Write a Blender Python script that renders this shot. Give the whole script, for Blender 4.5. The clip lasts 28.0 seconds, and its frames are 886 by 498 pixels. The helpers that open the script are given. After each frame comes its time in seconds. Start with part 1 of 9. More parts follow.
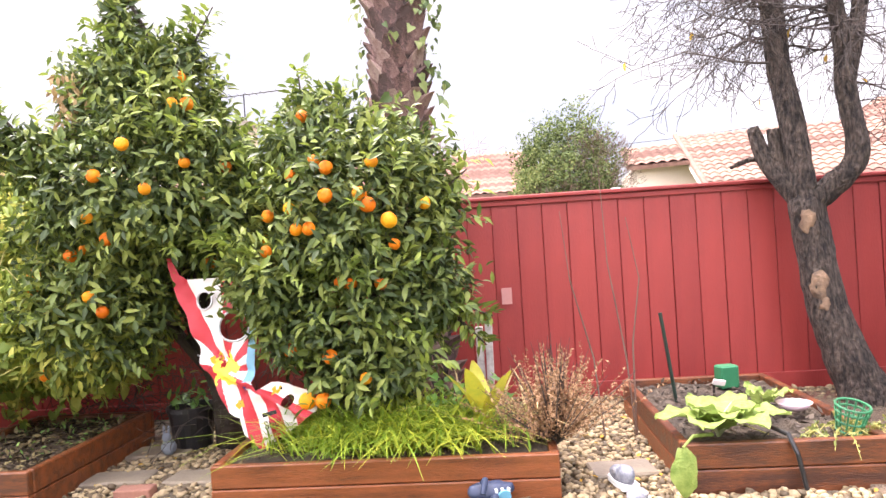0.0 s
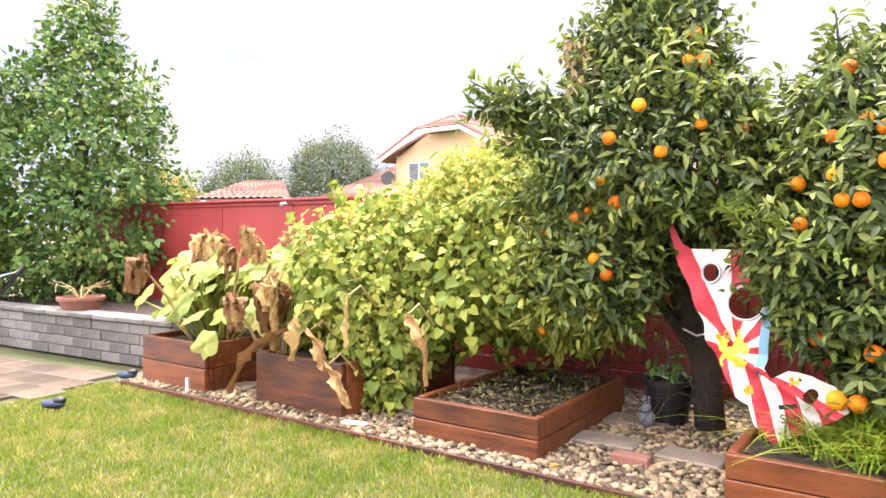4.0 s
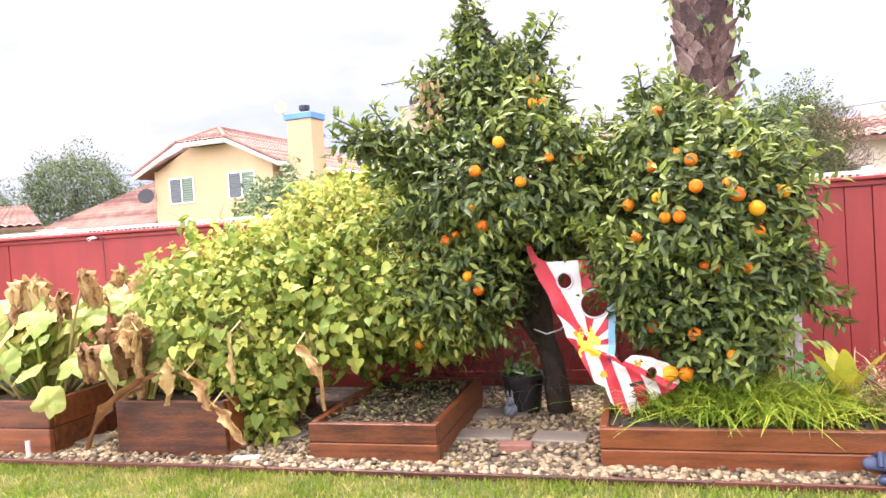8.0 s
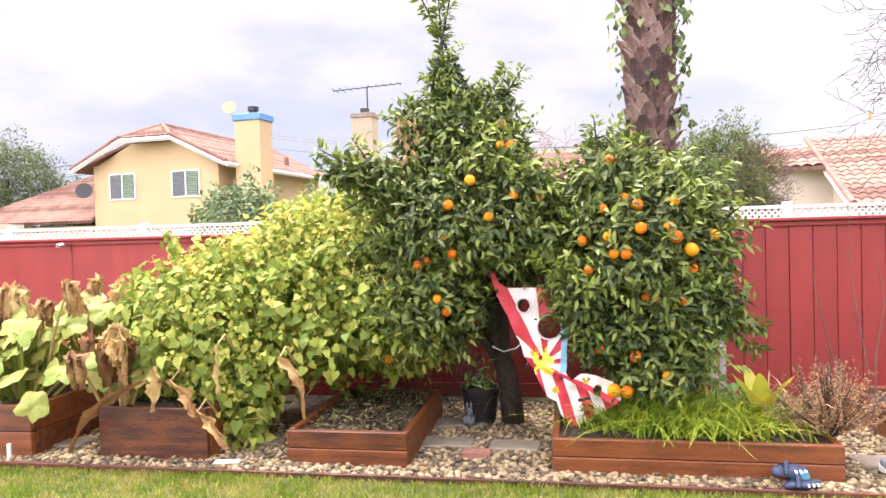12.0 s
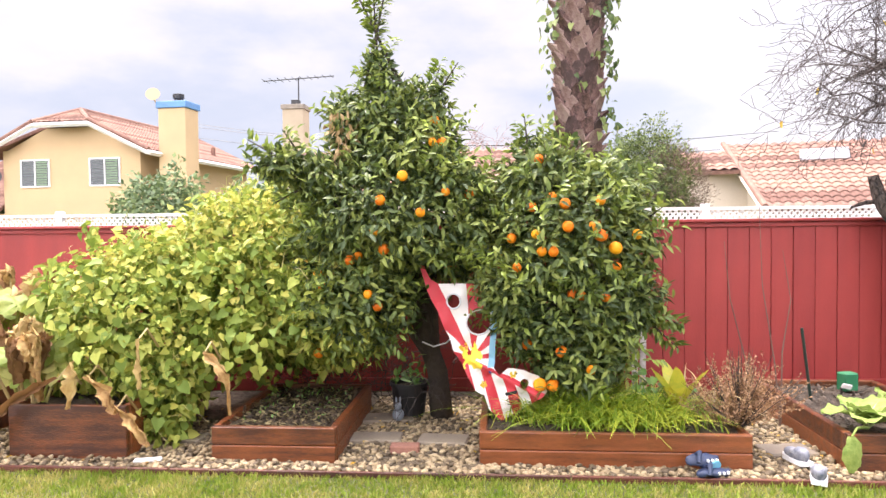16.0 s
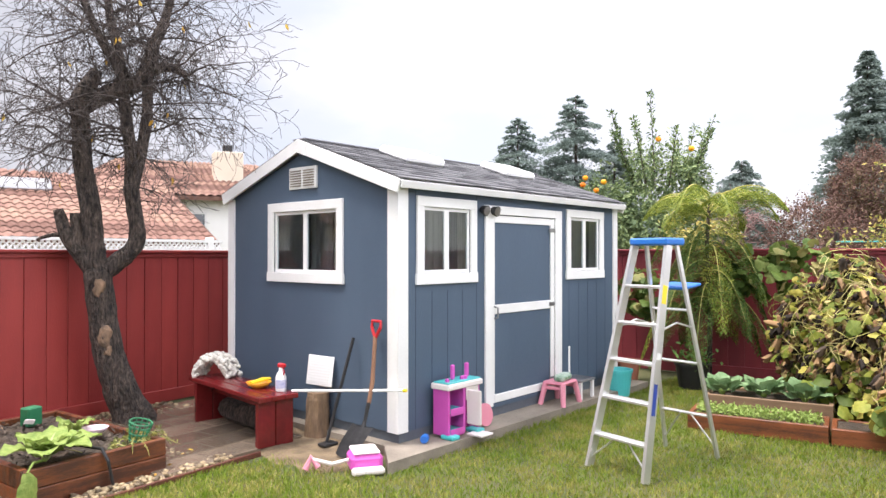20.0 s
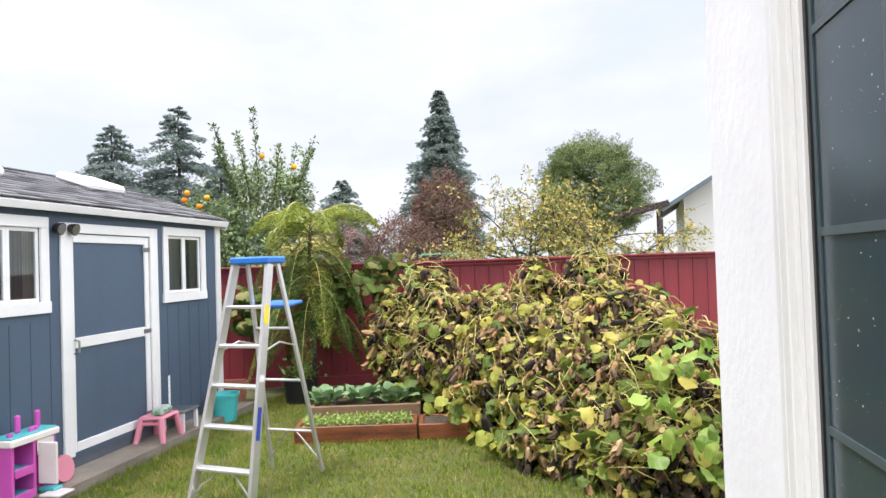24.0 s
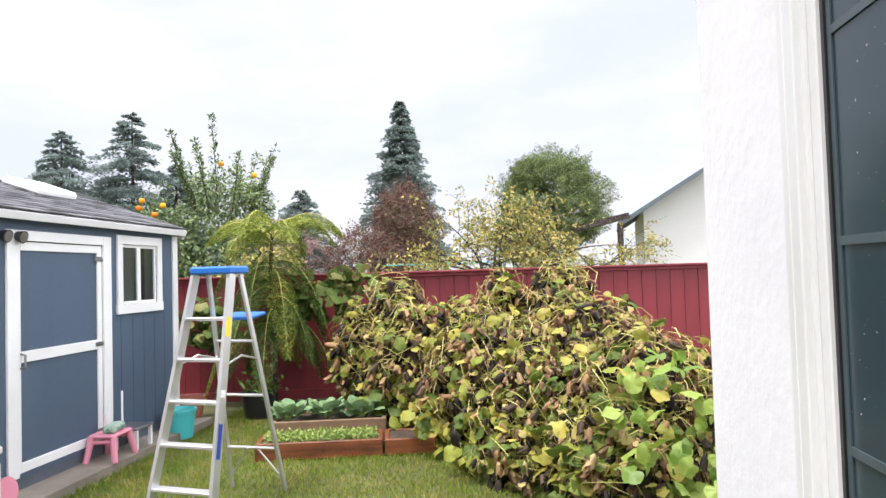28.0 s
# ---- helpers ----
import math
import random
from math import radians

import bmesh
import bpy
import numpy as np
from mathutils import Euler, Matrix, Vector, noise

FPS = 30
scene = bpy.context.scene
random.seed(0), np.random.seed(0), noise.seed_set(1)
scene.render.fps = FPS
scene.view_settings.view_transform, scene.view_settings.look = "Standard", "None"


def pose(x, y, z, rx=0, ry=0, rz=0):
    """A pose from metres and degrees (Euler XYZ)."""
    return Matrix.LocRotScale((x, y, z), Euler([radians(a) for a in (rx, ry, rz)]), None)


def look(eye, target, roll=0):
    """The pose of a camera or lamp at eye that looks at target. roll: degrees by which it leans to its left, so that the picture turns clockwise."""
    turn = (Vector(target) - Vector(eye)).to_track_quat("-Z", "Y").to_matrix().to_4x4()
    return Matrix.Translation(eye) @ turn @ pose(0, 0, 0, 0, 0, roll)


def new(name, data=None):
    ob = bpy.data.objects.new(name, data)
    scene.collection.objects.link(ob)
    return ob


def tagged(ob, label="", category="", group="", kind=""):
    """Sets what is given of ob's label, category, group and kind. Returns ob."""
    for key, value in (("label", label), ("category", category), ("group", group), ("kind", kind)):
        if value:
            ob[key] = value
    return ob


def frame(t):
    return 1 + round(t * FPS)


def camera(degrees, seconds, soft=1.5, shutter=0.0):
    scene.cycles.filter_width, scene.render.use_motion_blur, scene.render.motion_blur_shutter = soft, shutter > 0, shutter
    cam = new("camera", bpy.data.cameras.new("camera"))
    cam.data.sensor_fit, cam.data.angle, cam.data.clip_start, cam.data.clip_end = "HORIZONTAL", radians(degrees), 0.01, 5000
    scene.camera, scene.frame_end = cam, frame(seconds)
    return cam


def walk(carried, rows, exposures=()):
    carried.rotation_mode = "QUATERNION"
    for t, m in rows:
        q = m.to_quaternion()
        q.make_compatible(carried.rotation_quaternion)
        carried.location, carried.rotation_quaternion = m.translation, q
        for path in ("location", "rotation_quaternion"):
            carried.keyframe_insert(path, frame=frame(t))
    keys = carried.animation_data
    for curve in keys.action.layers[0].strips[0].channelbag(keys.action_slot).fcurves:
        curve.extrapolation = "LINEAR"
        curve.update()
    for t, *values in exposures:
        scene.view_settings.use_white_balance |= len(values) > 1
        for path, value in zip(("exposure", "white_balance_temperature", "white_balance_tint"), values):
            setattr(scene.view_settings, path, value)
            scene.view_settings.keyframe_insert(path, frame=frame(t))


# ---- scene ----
cam = camera(65.2, 28.0)
PATH = [
    (0, (0.214, 0.138, 1.273), (-0.146, 2.105, 1.264), -3.6),
    (0.5, (0.172, 0.136, 1.279), (-0.346, 2.067, 1.274), -2.9),
    (1, (0.129, 0.123, 1.255), (-0.565, 1.999, 1.252), -2.3),
    (1.5, (0.054, 0.104, 1.243), (-0.866, 1.879, 1.23), -1.6),
    (2, (-0.039, 0.15, 1.255), (-1.239, 1.75, 1.217), -1.4),
    (2.5, (-0.15, 0.193, 1.208), (-1.591, 1.581, 1.188), -1.7),
    (4.5, (-0.601, 0.029, 1.277), (-1.823, 1.611, 1.216), 0.6),
    (5, (-0.632, 0.0, 1.275), (-1.73, 1.671, 1.206), 0.5),
    (5.5, (-0.653, -0.111, 1.292), (-1.547, 1.675, 1.193), -0.9),
    (6, (-0.696, -0.227, 1.328), (-1.469, 1.612, 1.182), -2.4),
    (6.5, (-0.764, -0.279, 1.357), (-1.548, 1.557, 1.227), -3.2),
    (7, (-0.834, -0.374, 1.367), (-1.636, 1.457, 1.283), -3.9),
    (7.5, (-0.928, -0.495, 1.383), (-1.733, 1.335, 1.329), -4.0),
    (8, (-0.965, -0.607, 1.413), (-1.695, 1.254, 1.362), -3.7),
    (8.5, (-0.951, -0.83, 1.46), (-1.519, 1.084, 1.33), -1.9),
    (9, (-0.846, -0.904, 1.546), (-1.357, 1.021, 1.366), -0.7),
    (9.5, (-0.77, -0.932, 1.566), (-1.235, 1.009, 1.448), -0.6),
    (10, (-0.814, -0.978, 1.561), (-1.216, 0.98, 1.473), -1.3),
    (10.5, (-0.976, -1.087, 1.555), (-1.328, 0.88, 1.475), -2.0),
    (11, (-0.997, -1.121, 1.579), (-1.385, 0.839, 1.496), -2.2),
    (11.5, (-0.996, -1.123, 1.57), (-1.458, 0.822, 1.508), -1.8),
    (12, (-1.012, -1.123, 1.586), (-1.578, 0.795, 1.539), -1.6),
    (12.5, (-1.036, -1.131, 1.59), (-1.696, 0.757, 1.554), -1.4),
    (14.5, (-1.036, -1.14, 1.6), (-1.704, 0.745, 1.566), -1.0),
    (15, (-1.024, -1.151, 1.595), (-1.601, 0.763, 1.553), -1.0),
    (15.5, (-1.008, -1.142, 1.601), (-1.492, 0.798, 1.541), -0.9),
    (16, (-1.011, -1.147, 1.585), (-1.383, 0.818, 1.522), -0.6),
    (16.5, (-1.006, -1.137, 1.612), (-1.224, 0.849, 1.533), -0.2),
    (17, (-0.955, -1.137, 1.591), (-0.98, 0.862, 1.517), -0.2),
    (17.5, (-0.972, -1.13, 1.585), (-0.745, 0.856, 1.508), 0.3),
    (18, (-0.939, -1.133, 1.59), (-0.42, 0.797, 1.514), 0.6),
    (18.5, (-0.907, -1.147, 1.593), (-0.097, 0.681, 1.531), 0.7),
    (19, (-0.874, -1.156, 1.596), (0.228, 0.513, 1.561), 0.6),
    (19.5, (-0.845, -1.157, 1.599), (0.472, 0.348, 1.589), 0.3),
    (20, (-0.818, -1.179, 1.595), (0.682, 0.142, 1.609), 0.0),
    (20.5, (-0.797, -1.197, 1.613), (0.851, -0.063, 1.635), -0.2),
    (21, (-0.763, -1.219, 1.612), (0.995, -0.265, 1.638), -0.6),
    (21.5, (-0.736, -1.226, 1.611), (1.107, -0.451, 1.634), -0.6),
    (22, (-0.73, -1.235, 1.617), (1.165, -0.595, 1.633), -0.7),
    (22.5, (-0.746, -1.235, 1.615), (1.182, -0.706, 1.626), -0.9),
    (24.5, (-0.584, -1.136, 1.621), (1.393, -0.841, 1.679), -1.9),
    (25, (-0.549, -1.115, 1.61), (1.436, -0.88, 1.68), -1.7),
    (25.5, (-0.523, -1.105, 1.612), (1.469, -0.933, 1.678), -1.8),
    (26, (-0.507, -1.096, 1.615), (1.488, -0.969, 1.673), -1.6),
    (26.5, (-0.509, -1.084, 1.607), (1.487, -0.961, 1.66), -1.7),
    (27, (-0.524, -1.068, 1.615), (1.47, -0.922, 1.67), -1.6),
    (27.5, (-0.534, -1.069, 1.625), (1.456, -0.881, 1.687), -1.6),
    (28, (-0.524, -1.068, 1.619), (1.462, -0.842, 1.689), -1.7),
]
walk(cam, [(t, look(eye, target, roll)) for t, eye, target, roll in PATH],
     [(0, 2.74, 6600, 22), (5, 2.72, 6600, 23), (7, 2.68, 6200, 24), (9, 2.63, 6600, 24), (12.5, 2.46, 6600, 21), (16, 2.44, 6600, 19), (18, 2.42, 6550, 18), (19.5, 1.98, 6450, 16), (22, 1.72, 6300, 13), (28, 1.76, 6300, 14)])

# ---- world and light ----
world = bpy.data.worlds.new("sky")
scene.world = world
world.use_nodes = True
wn, wl = world.node_tree.nodes, world.node_tree.links
wn.clear()
SUN_ELEV, SUN_ROT = radians(70), radians(-49)
w_sky = wn.new("ShaderNodeTexSky")
w_sky.sky_type, w_sky.sun_disc = "NISHITA", False
w_sky.sun_elevation, w_sky.sun_rotation = SUN_ELEV, SUN_ROT
w_dir = wn.new("ShaderNodeTexCoord").outputs["Generated"]


def w_ramp(source, lo, hi):
    """A soft step of a value from lo to hi."""
    n = wn.new("ShaderNodeMapRange")
    n.interpolation_type = "SMOOTHSTEP"
    n.inputs["From Min"].default_value, n.inputs["From Max"].default_value = lo, hi
    wl.new(source, n.inputs["Value"])
    return n.outputs["Result"]


def w_along(x, y, z):
    n = wn.new("ShaderNodeVectorMath")
    n.operation = "DOT_PRODUCT"
    n.inputs[1].default_value = (x, y, z)
    wl.new(w_dir, n.inputs[0])
    return n.outputs["Value"]


def w_times(p, q):
    n = wn.new("ShaderNodeMath")
    n.operation = "MULTIPLY"
    wl.new(p, n.inputs[0])
    wl.new(q, n.inputs[1])
    return n.outputs[0]


def w_blend(fac, p, q):
    n = wn.new("ShaderNodeMix")
    n.data_type = "RGBA"
    wl.new(fac, n.inputs[0])
    for k, c in ((6, p), (7, q)):
        if isinstance(c, tuple):
            n.inputs[k].default_value = (*c, 1)
        else:
            wl.new(c, n.inputs[k])
    return n.outputs[2]


w_map = wn.new("ShaderNodeMapping")
w_map.inputs["Scale"].default_value = (1.0, 1.0, 2.4)
w_map.inputs["Location"].default_value = (3.1, 0.4, 0.2)
wl.new(w_dir, w_map.inputs["Vector"])
w_noise = wn.new("ShaderNodeTexNoise")
w_noise.inputs["Scale"].default_value, w_noise.inputs["Detail"].default_value, w_noise.inputs["Roughness"].default_value = 2.2, 8.0, 0.55
wl.new(w_map.outputs["Vector"], w_noise.inputs["Vector"])
w_cloud = w_ramp(w_noise.outputs["Fac"], 0.36, 0.60)
# an overcast sky, thinner and bluer to the north and east, brightest overhead and to the south
w_low = w_ramp(w_along(0, 0, -1), -0.85, -0.35)
w_north = w_times(w_ramp(w_along(-0.6, 0.8, 0), 0.05, 0.85), w_low)
w_east = w_times(w_ramp(w_along(0.93, 0.36, 0), 0.0, 0.6), w_low)
w_over = w_blend(w_cloud, (0.86, 0.88, 0.93), (0.98, 0.98, 1.0))
w_over = w_blend(w_east, w_over, w_blend(w_cloud, (0.275, 0.295, 0.33), (0.325, 0.33, 0.345)))
w_over = w_blend(w_north, w_over, w_blend(w_cloud, (0.136, 0.153, 0.180), (0.200, 0.200, 0.207)))
w_clear = wn.new("ShaderNodeVectorMath")
w_clear.operation = "SCALE"
w_clear.inputs["Scale"].default_value = 0.02
wl.new(w_sky.outputs["Color"], w_clear.inputs[0])
w_veil = wn.new("ShaderNodeMix")
w_veil.data_type = "RGBA"
w_veil.inputs[0].default_value = 0.93
wl.new(w_clear.outputs["Vector"], w_veil.inputs[6])
wl.new(w_over, w_veil.inputs[7])
w_bg = wn.new("ShaderNodeBackground")
w_bg.inputs["Strength"].default_value = 1.0
w_out = wn.new("ShaderNodeOutputWorld")
wl.new(w_veil.outputs[2], w_bg.inputs["Color"])
wl.new(w_bg.outputs["Background"], w_out.inputs["Surface"])

sun = new("sun", bpy.data.lights.new("sun", "SUN"))
sun.data.energy, sun.data.angle, sun.data.color = 1.5, radians(14), (1.0, 0.94, 0.86)
sun.matrix_world = look((-2.5, 2.2, 9), (0, 0, 0))


# ---- materials ----
MATS = {}


def mat(name, c1, c2=None, scale=3.0, rough=0.6, bump=0.15, bscale=40.0, metal=0.0, island=0.0, objrand=0.0, c3=None, fine=0.35, stretch=(1, 1, 1), trans=0.0, spec=0.5, dist=0.01):
    """A node material: two-scale noise between c1 and c2, with variation per island or per object, and a fine relief."""
    if name in MATS:
        return MATS[name]
    m = bpy.data.materials.new(name)
    m.use_nodes = True
    n, l = m.node_tree.nodes, m.node_tree.links
    b = n["Principled BSDF"]
    c2 = c2 or tuple(x * 0.75 for x in c1)
    tc, mp = n.new("ShaderNodeTexCoord"), n.new("ShaderNodeMapping")
    mp.inputs["Scale"].default_value = stretch
    l.new(tc.outputs["Object"], mp.inputs["Vector"])
    big, small = n.new("ShaderNodeTexNoise"), n.new("ShaderNodeTexNoise")
    big.inputs["Scale"].default_value, big.inputs["Detail"].default_value = scale, 5
    small.inputs["Scale"].default_value, small.inputs["Detail"].default_value = bscale, 4
    l.new(mp.outputs["Vector"], big.inputs["Vector"])
    l.new(mp.outputs["Vector"], small.inputs["Vector"])
    add = n.new("ShaderNodeMath")
    add.operation = "MULTIPLY_ADD"
    l.new(small.outputs["Fac"], add.inputs[0])
    add.inputs[1].default_value = fine
    l.new(big.outputs["Fac"], add.inputs[2])
    fac = add.outputs[0]
    shift = -fine * 0.5
    if island or objrand:
        src = n.new("ShaderNodeNewGeometry").outputs["Random Per Island"] if island else n.new("ShaderNodeObjectInfo").outputs["Random"]
        ad2 = n.new("ShaderNodeMath")
        ad2.operation = "MULTIPLY_ADD"
        l.new(src, ad2.inputs[0])
        ad2.inputs[1].default_value = island or objrand
        l.new(fac, ad2.inputs[2])
        fac = ad2.outputs[0]
        shift -= (island or objrand) * 0.5
    ad3 = n.new("ShaderNodeMath")
    ad3.operation = "ADD"
    l.new(fac, ad3.inputs[0])
    ad3.inputs[1].default_value = shift
    ramp = n.new("ShaderNodeValToRGB")
    e = ramp.color_ramp.elements
    e[0].position, e[1].position = 0.28, 0.72
    e[0].color, e[1].color = (*c2, 1), (*c1, 1)
    if c3:
        e[1].position = 0.55
        x = e.new(0.9)
        x.color = (*c3, 1)
    l.new(ad3.outputs[0], ramp.inputs["Fac"])
    l.new(ramp.outputs["Color"], b.inputs["Base Color"])
    b.inputs["Metallic"].default_value = metal
    b.inputs["Specular IOR Level"].default_value = spec
    rr = n.new("ShaderNodeMapRange")
    rr.inputs["To Min"].default_value, rr.inputs["To Max"].default_value = max(0.02, rough - 0.12), min(1, rough + 0.12)
    l.new(big.outputs["Fac"], rr.inputs["Value"])
    l.new(rr.outputs["Result"], b.inputs["Roughness"])
    if bump:
        bp = n.new("ShaderNodeBump")
        bp.inputs["Strength"].default_value, bp.inputs["Distance"].default_value = bump, dist
        l.new(small.outputs["Fac"], bp.inputs["Height"])
        l.new(bp.outputs["Normal"], b.inputs["Normal"])
    if trans:
        tr = n.new("ShaderNodeBsdfTranslucent")
        ms = n.new("ShaderNodeMixShader")
        ms.inputs["Fac"].default_value = trans
        l.new(ramp.outputs["Color"], tr.inputs["Color"])
        l.new(b.outputs["BSDF"], ms.inputs[1])
        l.new(tr.outputs["BSDF"], ms.inputs[2])
        l.new(ms.outputs["Shader"], n["Material Output"].inputs["Surface"])
    MATS[name] = m
    return m


M_GRASSGROUND = mat("lawn_soil", (0.05, 0.066, 0.016), (0.10, 0.095, 0.038), 1.3, 0.95, 0.5, 90, fine=0.6)
M_BLADEDEEP = mat("deep_grass_blade", (0.18, 0.25, 0.03), (0.32, 0.29, 0.08), 3.2, 0.6, 0, 14, fine=0.7, island=0.35, c3=(0.115, 0.19, 0.019), trans=0.25, spec=0.12)
M_BLADE = mat("grass_blade", (0.20, 0.275, 0.032), (0.42, 0.37, 0.12), 3.6, 0.6, 0, 14, fine=0.7, island=0.35, c3=(0.12, 0.21, 0.02), trans=0.25, spec=0.12)
M_DIRT = mat("garden_soil", (0.10, 0.072, 0.05), (0.04, 0.03, 0.022), 9, 0.95, 0.9, 120, dist=0.03)
M_PEBBLE = mat("river_pebble", (0.30, 0.225, 0.13), (0.115, 0.085, 0.053), 5, 0.55, 0.2, 120, objrand=1.0, c3=(0.42, 0.33, 0.20), spec=0.3)
M_PEBBLES = mat("river_pebbles", (0.30, 0.225, 0.13), (0.115, 0.085, 0.053), 5, 0.55, 0.2, 120, island=1.0, c3=(0.42, 0.33, 0.20), spec=0.3)
M_BEDWOOD = mat("stained_redwood", (0.185, 0.055, 0.016), (0.055, 0.017, 0.008), 2.6, 0.40, 0.35, 26, objrand=0.3, stretch=(1, 8, 8), c3=(0.30, 0.085, 0.028), fine=0.5)
M_BEDDARK = mat("dark_stained_wood", (0.135, 0.038, 0.021), (0.055, 0.018, 0.012), 2.6, 0.42, 0.5, 26, objrand=0.3, stretch=(1, 8, 8), fine=0.5)
M_FENCE = mat("red_fence_paint", (0.355, 0.043, 0.036), (0.255, 0.027, 0.025), 1.1, 0.55, 0.25, 24, objrand=0.22, stretch=(5, 5, 1), fine=0.25)
M_SHED = mat("blue_shed_paint", (0.073, 0.109, 0.16), (0.058, 0.088, 0.132), 1.2, 0.6, 0.3, 60, stretch=(2, 2, 0.6))
M_WHITE = mat("white_trim_paint", (0.80, 0.80, 0.80), (0.70, 0.70, 0.69), 2.0, 0.5, 0.12, 50)
M_SHINGLE = mat("grey_shingle", (0.145, 0.145, 0.155), (0.075, 0.076, 0.082), 6, 0.95, 0.8, 220, objrand=0.8, c3=(0.20, 0.20, 0.21), spec=0.2)
M_CONC = mat("weathered_concrete", (0.30, 0.26, 0.21), (0.155, 0.13, 0.105), 3.5, 0.75, 0.6, 90)
M_PAVER = mat("wet_stone_paver", (0.20, 0.155, 0.115), (0.10, 0.077, 0.057), 2.5, 0.22, 0.4, 60, objrand=0.6)
M_STEEL = mat("grey_galvanised", (0.35, 0.35, 0.36), (0.25, 0.25, 0.26), 8, 0.4, 0.1, 60, metal=0.9)
M_ALU = mat("ladder_aluminium", (0.72, 0.72, 0.72), (0.6, 0.6, 0.6), 4, 0.38, 0.08, 80, metal=0.75)
M_BLUEPL = mat("blue_plastic", (0.02, 0.16, 0.55), (0.015, 0.12, 0.45), 4, 0.4, 0.05)
M_BLACK = mat("black_plastic", (0.018, 0.018, 0.02), (0.012, 0.012, 0.013), 6, 0.45, 0.1)
M_BARKDARK = mat("dark_bark", (0.088, 0.066, 0.055), (0.018, 0.014, 0.013), 6, 0.9, 1.0, 15, stretch=(4, 4, 1.3), dist=0.09, c3=(0.21, 0.16, 0.125), fine=1.0)
M_TWIG = mat("bare_twig", (0.075, 0.058, 0.052), (0.042, 0.033, 0.03), 6, 0.9, 0.2, 60)
M_CITRUS = mat("citrus_leaf", (0.13, 0.175, 0.045), (0.055, 0.085, 0.03), 1.5, 0.45, 0.1, 60, island=0.8, c3=(0.26, 0.30, 0.07), trans=0.2, spec=0.28)
M_CITRUSTRUNK = mat("citrus_bark", (0.075, 0.058, 0.045), (0.035, 0.027, 0.022), 8, 0.9, 0.8, 40, dist=0.02)
M_VINE = mat("bean_leaf", (0.31, 0.38, 0.075), (0.17, 0.245, 0.045), 1.2, 0.55, 0.15, 40, island=0.8, c3=(0.47, 0.48, 0.11), trans=0.3, spec=0.25)
M_ORANGE = mat("orange_peel", (0.84, 0.255, 0.007), (0.72, 0.15, 0.005), 8, 0.5, 0.25, 200, objrand=0.9, c3=(0.88, 0.40, 0.012), spec=0.3)
M_PALM = mat("palm_boot", (0.215, 0.125, 0.11), (0.075, 0.046, 0.042), 7, 0.9, 0.8, 40, objrand=0.6, stretch=(3, 3, 1), dist=0.02, c3=(0.36, 0.26, 0.22), fine=0.6)
M_IVYTREE = mat("ivy_tree_leaf", (0.11, 0.21, 0.05), (0.045, 0.105, 0.025), 0.8, 0.5, 0.1, 40, island=0.7, c3=(0.27, 0.34, 0.08), trans=0.25, spec=0.18)
M_STUCCO = mat("white_stucco", (0.88, 0.88, 0.91), (0.82, 0.82, 0.86), 2, 0.85, 0.25, 22, dist=0.012, fine=0.15, stretch=(1, 1, 1))
M_HOUSEY = mat("tan_stucco", (0.53, 0.385, 0.22), (0.47, 0.34, 0.195), 0.8, 0.85, 0.3, 20)
M_HOUSEC = mat("cream_stucco", (0.66, 0.58, 0.47), (0.58, 0.50, 0.40), 0.8, 0.85, 0.3, 20)
M_HOUSEW = mat("white_house_stucco", (0.84, 0.83, 0.81), (0.79, 0.78, 0.76), 1, 0.85, 0.3, 20)
M_TILE = mat("terracotta_tile", (0.245, 0.140, 0.112), (0.15, 0.082, 0.065), 1.6, 0.9, 0.4, 9, island=0.6, c3=(0.31, 0.20, 0.15), spec=0.15, fine=0.6)
M_VINYL = mat("white_vinyl", (0.82, 0.82, 0.82), (0.76, 0.76, 0.76), 2, 0.4, 0.05)
M_BENCH = mat("red_bench_paint", (0.17, 0.014, 0.015), (0.09, 0.009, 0.010), 3, 0.22, 0.2, 30, objrand=0.3)


def glass_mat(name, tint, rough=0.05, coat=0.4, spec=0.6):
    if name in MATS:
        return MATS[name]
    m = bpy.data.materials.new(name)
    m.use_nodes = True
    b = m.node_tree.nodes["Principled BSDF"]
    b.inputs["Base Color"].default_value = (*tint, 1)
    b.inputs["Roughness"].default_value = rough
    b.inputs["Specular IOR Level"].default_value = spec
    b.inputs["IOR"].default_value = 1.5
    b.inputs["Coat Weight"].default_value = coat
    MATS[name] = m
    return m


